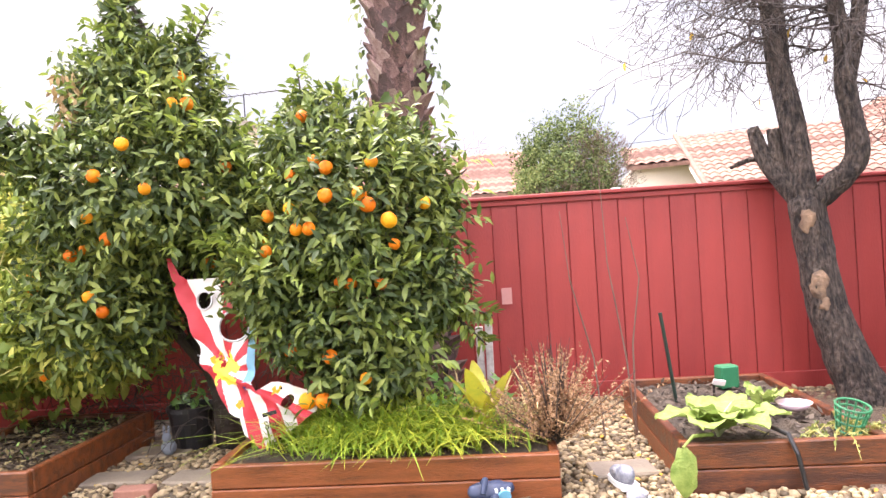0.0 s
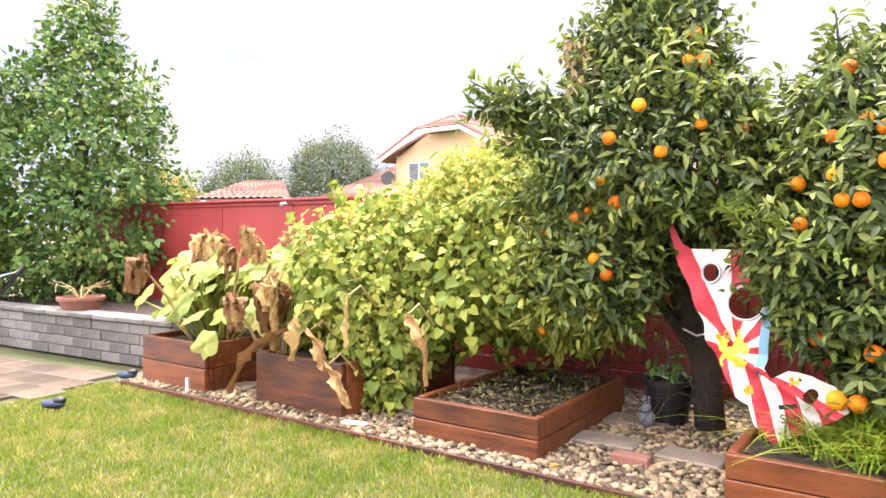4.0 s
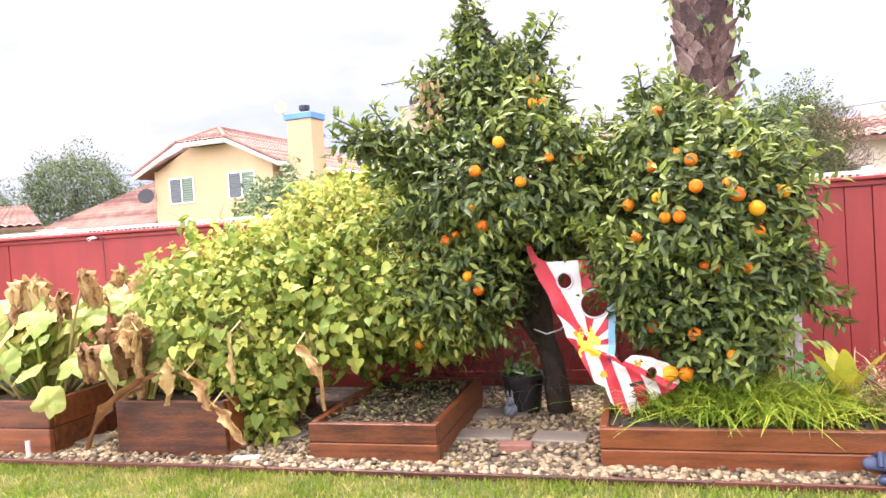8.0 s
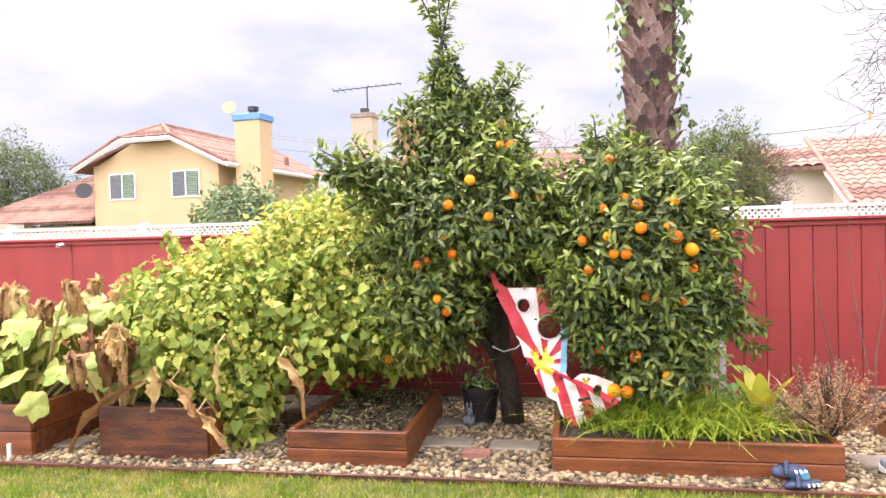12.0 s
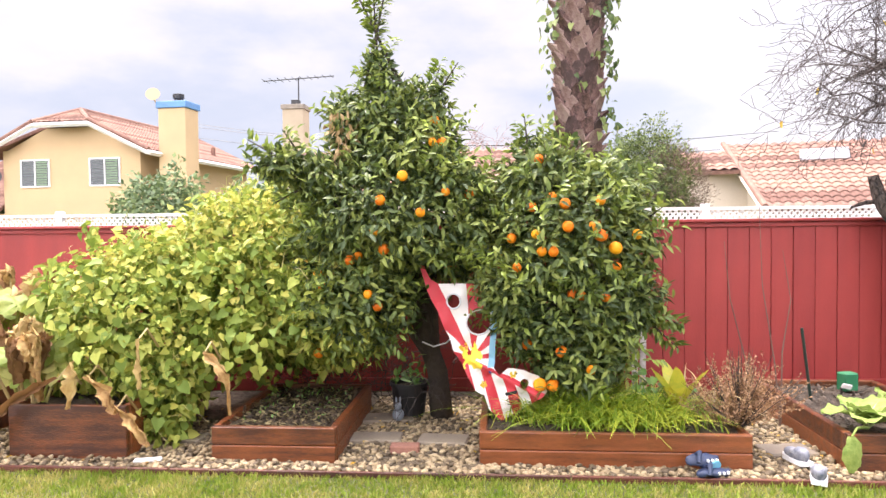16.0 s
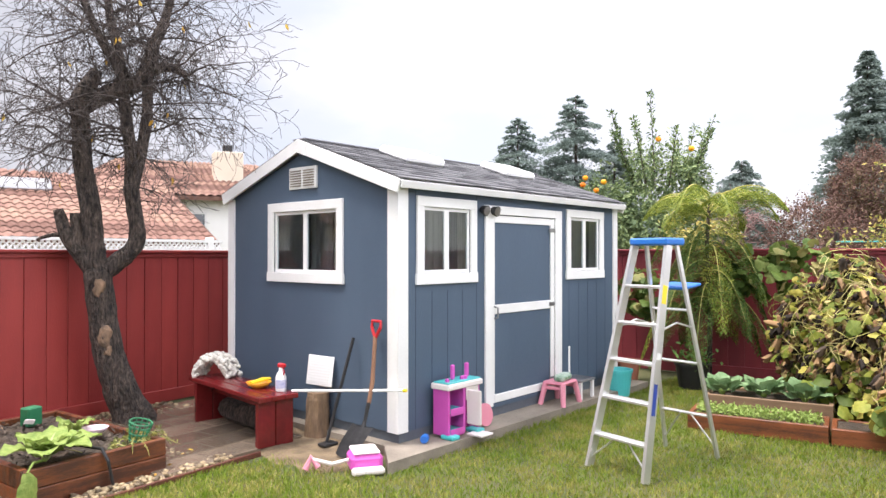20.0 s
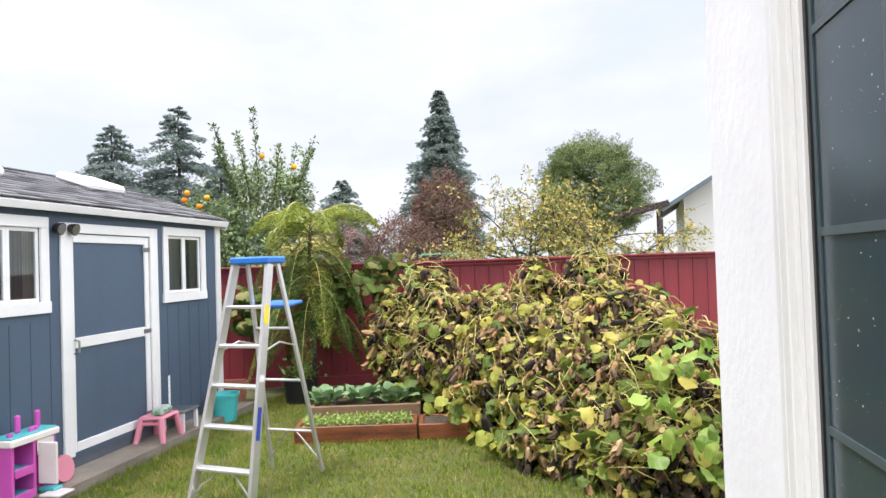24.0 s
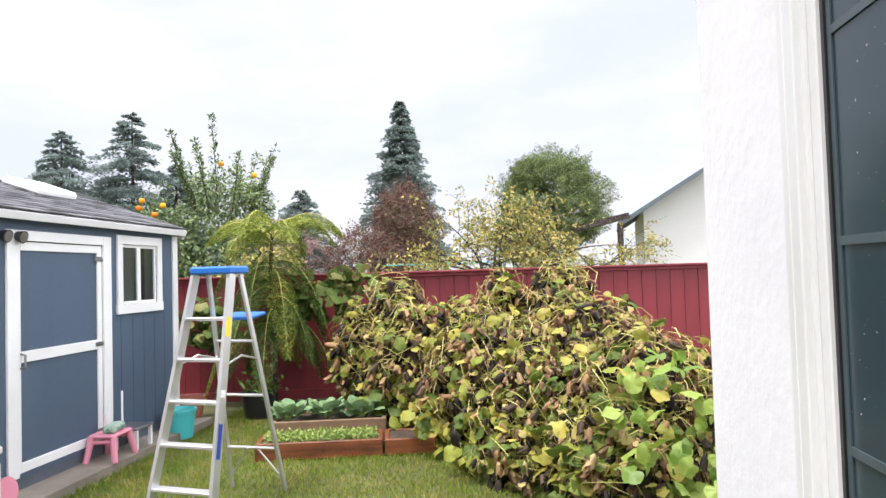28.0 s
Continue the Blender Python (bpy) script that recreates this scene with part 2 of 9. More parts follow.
def clear_glass(name):
    """A thin pane: clear, with the gloss of glass."""
    m = bpy.data.materials.new(name)
    m.use_nodes = True
    n, l = m.node_tree.nodes, m.node_tree.links
    n.remove(n["Principled BSDF"])
    tr, gl, fr, ms = n.new("ShaderNodeBsdfTransparent"), n.new("ShaderNodeBsdfGlossy"), n.new("ShaderNodeLayerWeight"), n.new("ShaderNodeMixShader")
    pw, ad = n.new("ShaderNodeMath"), n.new("ShaderNodeMath")
    pw.operation, ad.operation = "POWER", "MULTIPLY_ADD"
    pw.inputs[1].default_value = 4.0
    ad.inputs[1].default_value, ad.inputs[2].default_value = 0.7, 0.06
    tr.inputs["Color"].default_value = (0.86, 0.90, 0.92, 1)
    gl.inputs["Roughness"].default_value = 0.03
    fr.inputs["Blend"].default_value = 0.5
    l.new(fr.outputs["Facing"], pw.inputs[0])
    l.new(pw.outputs[0], ad.inputs[0])
    l.new(ad.outputs[0], ms.inputs["Fac"])
    l.new(tr.outputs["BSDF"], ms.inputs[1])
    l.new(gl.outputs["BSDF"], ms.inputs[2])
    l.new(ms.outputs["Shader"], n["Material Output"].inputs["Surface"])
    return m


M_CLEAR = clear_glass("clear_window_glass")
M_GLASS = glass_mat("dark_window_glass", (0.018, 0.024, 0.03))
M_GLASSG = glass_mat("sliding_door_glass", (0.034, 0.058, 0.073), 0.14, 0.0, 0.2)


# ---- building helpers ----
def mesh_of(name, bm, material, smooth=False):
    me = bpy.data.meshes.new(name)
    bm.to_mesh(me)
    bm.free()
    if smooth:
        me.polygons.foreach_set("use_smooth", [True] * len(me.polygons))
    for m in material if isinstance(material, (list, tuple)) else [material]:
        me.materials.append(m)
    return me


def part(name, bm, material=None, parent=None, label="", smooth=False, m=None):
    me = bm if isinstance(bm, bpy.types.Mesh) else mesh_of(name, bm, material, smooth)
    ob = new(name, me)
    if m is not None:
        ob.matrix_local = m
    if parent is not None:
        ob.parent = parent
    if label:
        tagged(ob, label)
    return ob


def thing(name, m, label, category, group="", kind=""):
    ob = new(name)
    ob.empty_display_size = 0.1
    ob.matrix_world = m
    return tagged(ob, label, category, group, kind)


def solo(name, bm, material, label, category, m=None, group="", kind="", smooth=False):
    return tagged(part(name, bm, material, None, "", smooth, m), label, category, group, kind)


def box(bm, lo, hi, bevel=0.0, m=None):
    c = [(a + b) / 2 for a, b in zip(lo, hi)]
    s = [abs(b - a) for a, b in zip(lo, hi)]
    r = bmesh.ops.create_cube(bm, size=1.0, matrix=(m or Matrix()) @ Matrix.Translation(c) @ Matrix.Diagonal((*s, 1)))
    if bevel:
        es = list({e for v in r["verts"] for e in v.link_edges})
        bmesh.ops.bevel(bm, geom=es, offset=bevel, segments=1, affect="EDGES", clamp_overlap=True)
    return bm


def B(lo, hi, bevel=0.0, m=None):
    return box(bmesh.new(), lo, hi, bevel, m)


def tube(bm, pts, radii, seg=8, cap=True):
    """A tube through the points with a radius at each."""
    pts = [Vector(p) for p in pts]
    if isinstance(radii, (int, float)):
        radii = [radii] * len(pts)
    rings, ref = [], None
    for i, p in enumerate(pts):
        d = (pts[min(i + 1, len(pts) - 1)] - pts[max(i - 1, 0)]).normalized()
        ref = ref if ref is not None else (Vector((1, 0, 0)) if abs(d.x) < 0.9 else Vector((0, 1, 0)))
        a = (ref - d * ref.dot(d)).normalized()
        ref = a
        b = d.cross(a)
        rings.append([bm.verts.new(p + (a * math.cos(k * math.tau / seg) + b * math.sin(k * math.tau / seg)) * radii[i]) for k in range(seg)])
    for r0, r1 in zip(rings, rings[1:]):
        for k in range(seg):
            bm.faces.new((r0[k], r0[(k + 1) % seg], r1[(k + 1) % seg], r1[k]))
    if cap:
        bm.faces.new(rings[0][::-1])
        bm.faces.new(rings[-1])
    return bm


def T(pts, radii, seg=8):
    return tube(bmesh.new(), pts, radii, seg)


def lathe(bm, profile, seg=20, m=None):
    """A turned body from (radius, height) pairs."""
    m = m or Matrix()
    rings = []
    for r, z in profile:
        rings.append([bm.verts.new(m @ Vector((r * math.cos(k * math.tau / seg), r * math.sin(k * math.tau / seg), z))) for k in range(seg)])
    for r0, r1 in zip(rings, rings[1:]):
        for k in range(seg):
            bm.faces.new((r0[k], r0[(k + 1) % seg], r1[(k + 1) % seg], r1[k]))
    if profile[0][0] > 1e-4:
        bm.faces.new(rings[0][::-1])
    if profile[-1][0] > 1e-4:
        bm.faces.new(rings[-1])
    return bm


def poly_prism(bm, pts, thick, m=None):
    """An outline in x, y pulled up by thick."""
    m = m or Matrix()
    lo = [bm.verts.new(m @ Vector((x, y, 0))) for x, y in pts]
    hi = [bm.verts.new(m @ Vector((x, y, thick))) for x, y in pts]
    n = len(pts)
    bm.faces.new(lo[::-1])
    bm.faces.new(hi)
    for k in range(n):
        bm.faces.new((lo[k], lo[(k + 1) % n], hi[(k + 1) % n], hi[k]))
    return bm


def mesh_np(name, verts, faces, material, smooth=False):
    me = bpy.data.meshes.new(name)
    v, f = np.asarray(verts, np.float32), np.asarray(faces, np.int32)
    me.vertices.add(len(v))
    me.vertices.foreach_set("co", v.ravel())
    k = f.shape[1]
    me.loops.add(f.size)
    me.loops.foreach_set("vertex_index", f.ravel())
    me.polygons.add(len(f))
    me.polygons.foreach_set("loop_start", np.arange(0, f.size, k, dtype=np.int32))
    me.update(calc_edges=True)
    if smooth:
        me.polygons.foreach_set("use_smooth", [True] * len(f))
    me.materials.append(material)
    return me


# leaf shapes in unit size: x across, y along, z up; triangles
LEAF_OVAL = (np.array([(0, 0, 0), (0.20, 0.3, 0.06), (0.17, 0.65, 0.05), (0, 1, -0.06), (-0.17, 0.65, 0.05), (-0.20, 0.3, 0.06), (0, 0.5, -0.01)]),
             [(0, 1, 6), (1, 2, 6), (2, 3, 6), (3, 4, 6), (4, 5, 6), (5, 0, 6)])
LEAF_HEART = (np.array([(0, 0.12, 0), (0.26, 0, 0.08), (0.42, 0.27, 0.10), (0.28, 0.62, 0.05), (0, 1, -0.22), (-0.30, 0.60, 0.02), (-0.44, 0.25, 0.12), (-0.27, 0, 0.06), (0, 0.45, -0.06)]),
              [(0, 1, 8), (1, 2, 8), (2, 3, 8), (3, 4, 8), (4, 5, 8), (5, 6, 8), (6, 7, 8), (7, 0, 8)])
LEAF_LOBED = (np.array([(0, 0.1, 0), (0.35, -0.05, 0.06), (0.55, 0.3, -0.05), (0.42, 0.45, 0.05), (0.40, 0.75, -0.06), (0, 1, -0.12), (-0.40, 0.75, -0.06), (-0.42, 0.45, 0.05), (-0.55, 0.3, -0.05), (-0.35, -0.05, 0.06), (0, 0.45, 0.04)]),
              [(k, (k + 1) % 10, 10) for k in range(10)])
LEAF_CITRUS = (np.array([(0, 0, 0), (0.15, 0.28, 0.09), (0.155, 0.58, 0.05), (0, 1, -0.14), (-0.155, 0.58, 0.05), (-0.15, 0.28, 0.09), (0, 0.3, 0.0), (0, 0.62, -0.03)]),
               [(0, 1, 6), (1, 2, 7), (1, 7, 6), (2, 3, 7), (3, 4, 7), (4, 5, 7), (5, 6, 7), (5, 0, 6)])
LEAF_DIAMOND = (np.array([(0, 0, 0), (0.28, 0.45, 0.05), (0, 1, 0), (-0.28, 0.45, 0.05)]), [(0, 1, 2), (0, 2, 3)])


def ring_leaf(n, outer, mid=0.55):
    """A leaf of two rings about its middle: outer(a) gives x, y, z of the rim at the angle a."""
    rim = [np.array(outer(k * math.tau / n)) for k in range(n)]
    c = np.array([0.0, 0.42, 0.03])
    v = [c] + [c + (p - c) * mid + np.array([0, 0, 0.05 * math.sin(3 * k)]) for k, p in enumerate(rim)] + rim
    f = []
    for k in range(n):
        j = (k + 1) % n
        f += [(0, 1 + k, 1 + j), (1 + k, 1 + n + k, 1 + n + j), (1 + k, 1 + n + j, 1 + j)]
    return np.array(v), f


def squash_rim(a):
    r = 0.5 * (1 + 0.07 * math.cos(5 * (a - math.pi / 2))) * (1 - 0.5 * math.exp(-((a - math.pi * 1.5) / 0.3) ** 2))
    return r * math.cos(a) * 1.1, 0.42 + r * math.sin(a), -0.10 + 0.07 * math.sin(3 * a + 0.7) + 0.04 * math.sin(7 * a)


LEAF_SQUASH = ring_leaf(16, squash_rim)


def folded_leaf(n=8, seed=4):
    """A wilted leaf: flaps hanging folded together below the stalk's end, like a shut umbrella."""
    rng = random.Random(seed)
    v = [(0, 0, 0)]
    for y, r in ((0.28, 0.20), (0.68, 0.17), (1.0, 0.20)):
        for k in range(n):
            a = k * math.tau / n
            q = r * (1.35 if k % 2 else 0.55) * rng.uniform(0.7, 1.3)
            v.append((q * math.cos(a) * 1.2, y * rng.uniform(0.8, 1.2) if y > 0.3 else y, q * math.sin(a)))
    f = [(0, 1 + k, 1 + (k + 1) % n) for k in range(n)]
    for t in (0, n):
        for k in range(n):
            j = (k + 1) % n
            f += [(1 + t + k, 1 + t + n + k, 1 + t + n + j), (1 + t + k, 1 + t + n + j, 1 + t + j)]
    return np.array(v, float), f


LEAF_FOLDED = folded_leaf()


def frames_from(along, normal):
    y = along / (np.linalg.norm(along, axis=1, keepdims=True) + 1e-9)
    x = np.cross(y, normal)
    x /= np.linalg.norm(x, axis=1, keepdims=True) + 1e-9
    return np.stack([x, y, np.cross(x, y)], axis=2)


def leaves_mesh(name, pts, along, normal, sizes, leaf, material, smooth=False):
    tv, tf = leaf
    fr = frames_from(along, normal)
    v = np.einsum("nij,kj->nki", fr, tv) * sizes[:, None, None] + pts[:, None, :]
    f = np.asarray(tf)[None, :, :] + (np.arange(len(pts)) * len(tv))[:, None, None]
    return mesh_np(name, v.reshape(-1, 3), f.reshape(-1, 3), material, smooth)


def lobes_points(rng, lobes, count, depth=0.12, rough=0.10, freq=2.2, squash=0.0):
    """Points and outward directions over a union of ellipsoids with a lumpy, gappy skin."""
    c = np.array([l[:3] for l in lobes], float)
    r = np.array([l[3:6] for l in lobes], float)
    w = (r[:, 0] * r[:, 1] * r[:, 2]) ** (2 / 3)
    out_p, out_n, got = [], [], 0
    while got < count:
        n = count
        k = rng.choice(len(lobes), n, p=w / w.sum())
        d = rng.normal(size=(n, 3))
        d /= np.linalg.norm(d, axis=1, keepdims=True)
        lump = np.array([noise.noise(Vector(x) * freq + Vector((i * 7.1, 0, 0))) for x, i in zip(d * 1.6, k)])
        s = 1 + lump * rough * 3 - np.abs(rng.exponential(depth, n))
        p = c[k] + d * r[k] * s[:, None]
        q = (p[:, None, :] - c[None]) / r[None]
        inside = (np.linalg.norm(q, axis=2) < 0.80)
        inside[np.arange(n), k] = False
        keep = ~inside.any(1) & (p[:, 2] > 0.03)
        nn = d / r[k]
        nn /= np.linalg.norm(nn, axis=1, keepdims=True)
        out_p.append(p[keep])
        out_n.append(nn[keep])
        got += keep.sum()
    return np.concatenate(out_p)[:count], np.concatenate(out_n)[:count]


def crown_mesh(name, seed, lobes, count, size, leaf, material, depth=0.12, rough=0.10, freq=2.2, droop=0.4, outward=0.7, jitter=0.8, spread=0.35, smooth=False):
    rng = np.random.default_rng(seed)
    p, n = lobes_points(rng, lobes, count, depth, rough, freq)
    along = n * outward + rng.normal(size=p.shape) * jitter + np.array([0, 0, -droop])
    normal = n + np.array([0, 0, 0.55]) + rng.normal(size=p.shape) * 0.45
    return leaves_mesh(name, p, along, normal, size * (1 + spread * (rng.random(len(p)) - 0.5) * 2), leaf, material, smooth)


YA = radians(6.0)


def yard(u, v, z=0.0):
    """A place in the beds' own axes."""
    return Vector((u * math.cos(YA) - v * math.sin(YA), u * math.sin(YA) + v * math.cos(YA), z))


def yardm(u, v, z=0.0, turn=0.0):
    p = yard(u, v, z)
    return pose(p.x, p.y, z, 0, 0, 6.0 + turn)

# ---- ground ----
def ground_sheet():
    bm = bmesh.new()
    bmesh.ops.create_grid(bm, x_segments=60, y_segments=60, size=1.0)
    for v in bm.verts:
        v.co.x, v.co.y = (math.copysign(abs(q) ** 3 * 400 + abs(q) * 14, q) for q in (v.co.x, v.co.y))
        d = max(0.0, min(1.0, (v.co.length - 6) / 20))
        v.co.z = -0.012 - 0.05 * d
    return bm


solo("ground", ground_sheet(), M_GRASSGROUND, "patchy green and straw lawn ground", "ground", kind="structure")


def gravel_base():
    bm = bmesh.new()
    pts = [yard(-6.1, 3.30), yard(2.05, 3.30), yard(2.6, 3.30), yard(3.4, 5.62), yard(-7.2, 5.40)]
    poly_prism(bm, [(p.x, p.y) for p in pts], 0.018, Matrix.Translation((0, 0, -0.01)))
    return bm


M_GRAVELBED = mat("gravel_bed", (0.27, 0.22, 0.16), (0.10, 0.08, 0.06), 14, 0.9, 1.0, 45, fine=0.9, dist=0.03)
solo("gravel_bed", gravel_base(), M_GRAVELBED, "bed of small tan and grey gravel", "gravel", kind="structure")

# edging board between gravel and lawn
for a, b in ((-6.0, -3.3), (-3.29, -0.7), (-0.69, 1.3), (1.31, 2.72)):
    solo("edging", B((a, 3.275, -0.03), (b, 3.30, 0.028), 0.004, pose(0, 0, 0, 0, 0, 6)), M_BEDDARK, "thin brown wooden lawn edging", "edging", kind="structure")

# ---- raised beds ----
def raised_bed(u0, u1, v0, v1, h, courses, wood, label, soil_drop=0.05):
    t = thing("raised_bed", yardm(u0, v0), label, "raised bed", "raised garden beds")
    w, d, th = u1 - u0, v1 - v0, 0.045
    for k in range(courses):
        z0, z1 = h * k / courses + 0.002, h * (k + 1) / courses - 0.002
        j = 0.004 * ((k * 37) % 3 - 1)
        part("board", B((0, j, z0), (w, th + j, z1), 0.006), wood, t)
        part("board", B((0, d - th, z0), (w, d, z1), 0.006), wood, t)
        part("board", B((-0.003, th + 0.002, z0), (th, d - th - 0.002, z1), 0.006, None), wood, t)
        part("board", B((w - th, th + 0.002, z0), (w + 0.003, d - th - 0.002, z1), 0.006, None), wood, t)
    rng = random.Random(int(u0 * 100))
    bm = bmesh.new()
    bmesh.ops.create_grid(bm, x_segments=24, y_segments=24, size=0.5, matrix=Matrix.Translation((w / 2, d / 2, h - soil_drop)) @ Matrix.Diagonal((w - 2 * th - 0.004, d - 2 * th - 0.004, 1, 1)))
    for v in bm.verts:
        v.co.z += noise.noise(v.co * 7) * 0.03 + rng.uniform(-0.008, 0.008)
    part("soil", bm, M_DIRT, t, "dark brown garden soil with bark bits", True)
    return t


bed_long = raised_bed(-1.27, 0.47, 3.48, 4.75, 0.24, 2, M_BEDWOOD, "long red-brown stained wooden raised bed", 0.03)
bed_mid = raised_bed(-3.09, -2.235, 3.48, 4.80, 0.25, 2, M_BEDWOOD, "red-brown wooden raised bed with bare mulched soil", 0.045)
bed_vine = raised_bed(-4.56, -3.70, 3.50, 4.85, 0.38, 1, M_BEDWOOD, "red-brown wooden raised bed overgrown with beans")
bed_left = raised_bed(-5.90, -5.06, 3.42, 4.75, 0.40, 2, M_BEDWOOD, "red-brown tall wooden raised bed of squash")
bed_lettuce = raised_bed(1.06, 2.03, 3.50, 5.10, 0.25, 2, M_BEDWOOD, "red-brown wooden raised bed with dark soil")

# ---- back fence, straight, turned a little against the shed ----
FA, FX, FY = 7.2, -11.0, 4.30
FENCE = pose(FX, FY, 0, 0, 0, FA)
FLEN = 15.4


def fence_run(name, m, length, h, label, z0=0.10, first=0.0, pitch=0.2, seed=5, paint=None):
    paint = paint or M_FENCE
    t = tagged(new(name), label, "fence", kind="structure")
    t.matrix_world = m
    shared = mesh_of("board", B((0, 0, z0), (pitch - 0.005, 0.018, h - 0.03), 0.003), paint)
    rng = random.Random(seed)
    x = first
    while x + pitch <= length:
        part("board", shared, None, t, m=pose(x, rng.uniform(0, 0.006), 0, 0, 0, rng.uniform(-0.25, 0.25)))
        x += pitch
    if first > 0.5:
        n = round(first / 2.4)
        for k in range(n):
            part("panel", B((first * k / n, 0, z0), (first * (k + 1) / n - 0.012, 0.018, h - 0.03), 0.003), paint, t)
    part("backing", B((0, 0.026, 0.0), (length, 0.042, h - 0.032)), paint, t)
    part("cap", B((0, -0.055, h - 0.03), (length, 0.09, h), 0.006), paint, t)
    part("rail", B((0, -0.022, h - 0.075), (length, -0.001, h - 0.032), 0.004), paint, t)
    part("kickboard", B((0, -0.03, 0.0), (length, -0.001, z0 + 0.03), 0.004), paint, t)
    return t


# ---- shed ----
SX, SY, SL, SW = 3.1, 2.75, 3.66, 2.44
ZB, ZE, ZP = 0.157, 2.13, 2.55
shed = thing("garden_shed", pose(SX, SY, 0), "dark blue wooden garden shed with white trim", "shed")


def shed_walls():
    th = 0.09
    # gable end with its opening
    def wall(pts, holes, m, t):
        """An upright panel with rectangular holes cut as cells."""
        bm = bmesh.new()
        xs = sorted({p for h in holes for p in (h[0], h[2])} | {pts[0], pts[1]})
        zs = sorted({p for h in holes for p in (h[1], h[3])} | {pts[2], pts[3]})
        for x0, x1 in zip(xs, xs[1:]):
            for z0, z1 in zip(zs, zs[1:]):
                cx, cz = (x0 + x1) / 2, (z0 + z1) / 2
                if any(h[0] < cx < h[2] and h[1] < cz < h[3] for h in holes):
                    continue
                box(bm, (x0, 0, z0), (x1, t, z1), 0, m)
        bmesh.ops.remove_doubles(bm, verts=bm.verts, dist=0.0005)
        return bm
    part("front_wall", wall((0.0, SL, ZB, ZE + 0.02), [(0.29, 1.40, 0.92, 2.03), (2.61, 1.40, 3.29, 2.03), (1.21, 0.20, 2.33, 1.965)], Matrix(), th), M_SHED, shed)
    part("gable_wall", wall((th, SW - th, ZB, ZE + 0.02), [(0.74, 1.42, 1.74, 2.0)], pose(th, 0, 0, 0, 0, 90), th), M_SHED, shed)
    part("rear_wall", B((0, SW - th, ZB), (SL, SW, ZE + 0.02)), M_SHED, shed)
    part("far_wall", B((SL - th, th, ZB), (SL, SW - th, ZE + 0.02)), M_SHED, shed)
    for x in (0.0, SL - th):
        bm = bmesh.new()
        poly_prism(bm, [(0, ZE + 0.02), (SW, ZE + 0.02), (SW / 2, ZP - 0.02)], th, Matrix(((0, 0, 1, x), (1, 0, 0, 0), (0, 1, 0, 0), (0, 0, 0, 1))))
        part("gable_panel", bm, M_SHED, shed)
    # grooves of the siding as thin battens between them
    for x in (0.20, 0.40, 0.60, 0.80, 1.0, 2.6, 2.8, 3.0, 3.2, 3.4):
        part("siding_groove", B((x, -0.0015, ZB), (x + 0.007, 0.0, 1.28 if 0.2 < x < 1.0 or 2.6 < x < 3.35 else ZE)), M_SHEDGROOVE, shed)
    part("skirt", B((0.02, 0.01, 0.02), (SL - 0.02, SW - 0.02, ZB)), M_SKIRT, shed)


M_SHEDGROOVE = mat("siding_groove_paint", (0.035, 0.058, 0.09), (0.03, 0.05, 0.08), 3, 0.7, 0.1)
M_SKIRT = mat("grey_skirt", (0.11, 0.13, 0.155), (0.08, 0.09, 0.11), 4, 0.6, 0.3, 40)
shed_walls()

for nm, lo, hi in (("corner_trim", (-0.02, -0.02, ZB), (0.10, 0.0, ZE)), ("corner_trim", (-0.02, 0.0, ZB), (0.0, 0.105, ZE + 0.03)),
                   ("corner_trim", (-0.02, SW - 0.09, ZB), (0.0, SW + 0.02, ZE + 0.02)), ("corner_trim", (SL - 0.08, -0.02, ZB), (SL + 0.02, 0.0, ZE))):
    part(nm, B(lo, hi, 0.003), M_WHITE, shed)
# roof
SLOPE = math.atan2(ZP - ZE, SW / 2)
for side in (0, 1):
    oh = (0.10, 0.05)[side]
    m = pose(-0.06, -oh, ZE + 0.085 - oh * math.tan(SLOPE), math.degrees(SLOPE)) if side == 0 else pose(SL + 0.06, SW + oh, ZE + 0.085 - oh * math.tan(SLOPE), math.degrees(SLOPE), 0, 180)
    run = (SW / 2 + oh) / math.cos(SLOPE)
    slope = part("roof_slope", B((0, 0, -0.025), (SL + 0.12, run, 0.0)), M_WHITE, shed, m=m)
    sh = mesh_of("shingle", B((0.002, 0, 0), (0.299, 0.125, 0.009), 0.0, pose(0, 0, 0.009, -3.6)), M_SHINGLE)
    rng = random.Random(3 + side)
    rows_n = int(run / 0.104)
    for j in range(rows_n):
        x = -0.15 * (j % 2)
        while x < SL + 0.12:
            if x >= -0.16:
                ob = part("shingle", sh, None, slope, m=pose(max(0.0, min(x, SL + 0.12 - 0.3)), j * 0.104 - 0.012, 0.004 + rng.uniform(0, 0.002) + (0.001 if j % 2 else 0)))
            x += 0.302
    part("fascia", B((0, -0.02, -0.062), (SL + 0.12, 0.0, -0.002), 0.003), M_WHITE, slope)
    for xx in (-0.02, SL + 0.12):
        part("barge_board", B((xx, 0.0, -0.11), (xx + 0.02, run, 0.0), 0.003), M_WHITE, slope)
ZR, TS = ZP + 0.085, math.tan(SLOPE)
for x in (-0.084, SL + 0.078):
    part("peak_plate", poly_prism(bmesh.new(), [(SW / 2 - 0.13, ZR - 0.13 * TS - 0.004), (SW / 2 - 0.13, ZR - 0.13 * TS - 0.116), (SW / 2, ZR - 0.118), (SW / 2 + 0.13, ZR - 0.13 * TS - 0.116), (SW / 2 + 0.13, ZR - 0.13 * TS - 0.004), (SW / 2, ZR - 0.004)], 0.006, Matrix(((0, 0, 1, x), (1, 0, 0, 0), (0, 1, 0, 0), (0, 0, 0, 1)))), M_WHITE, shed)
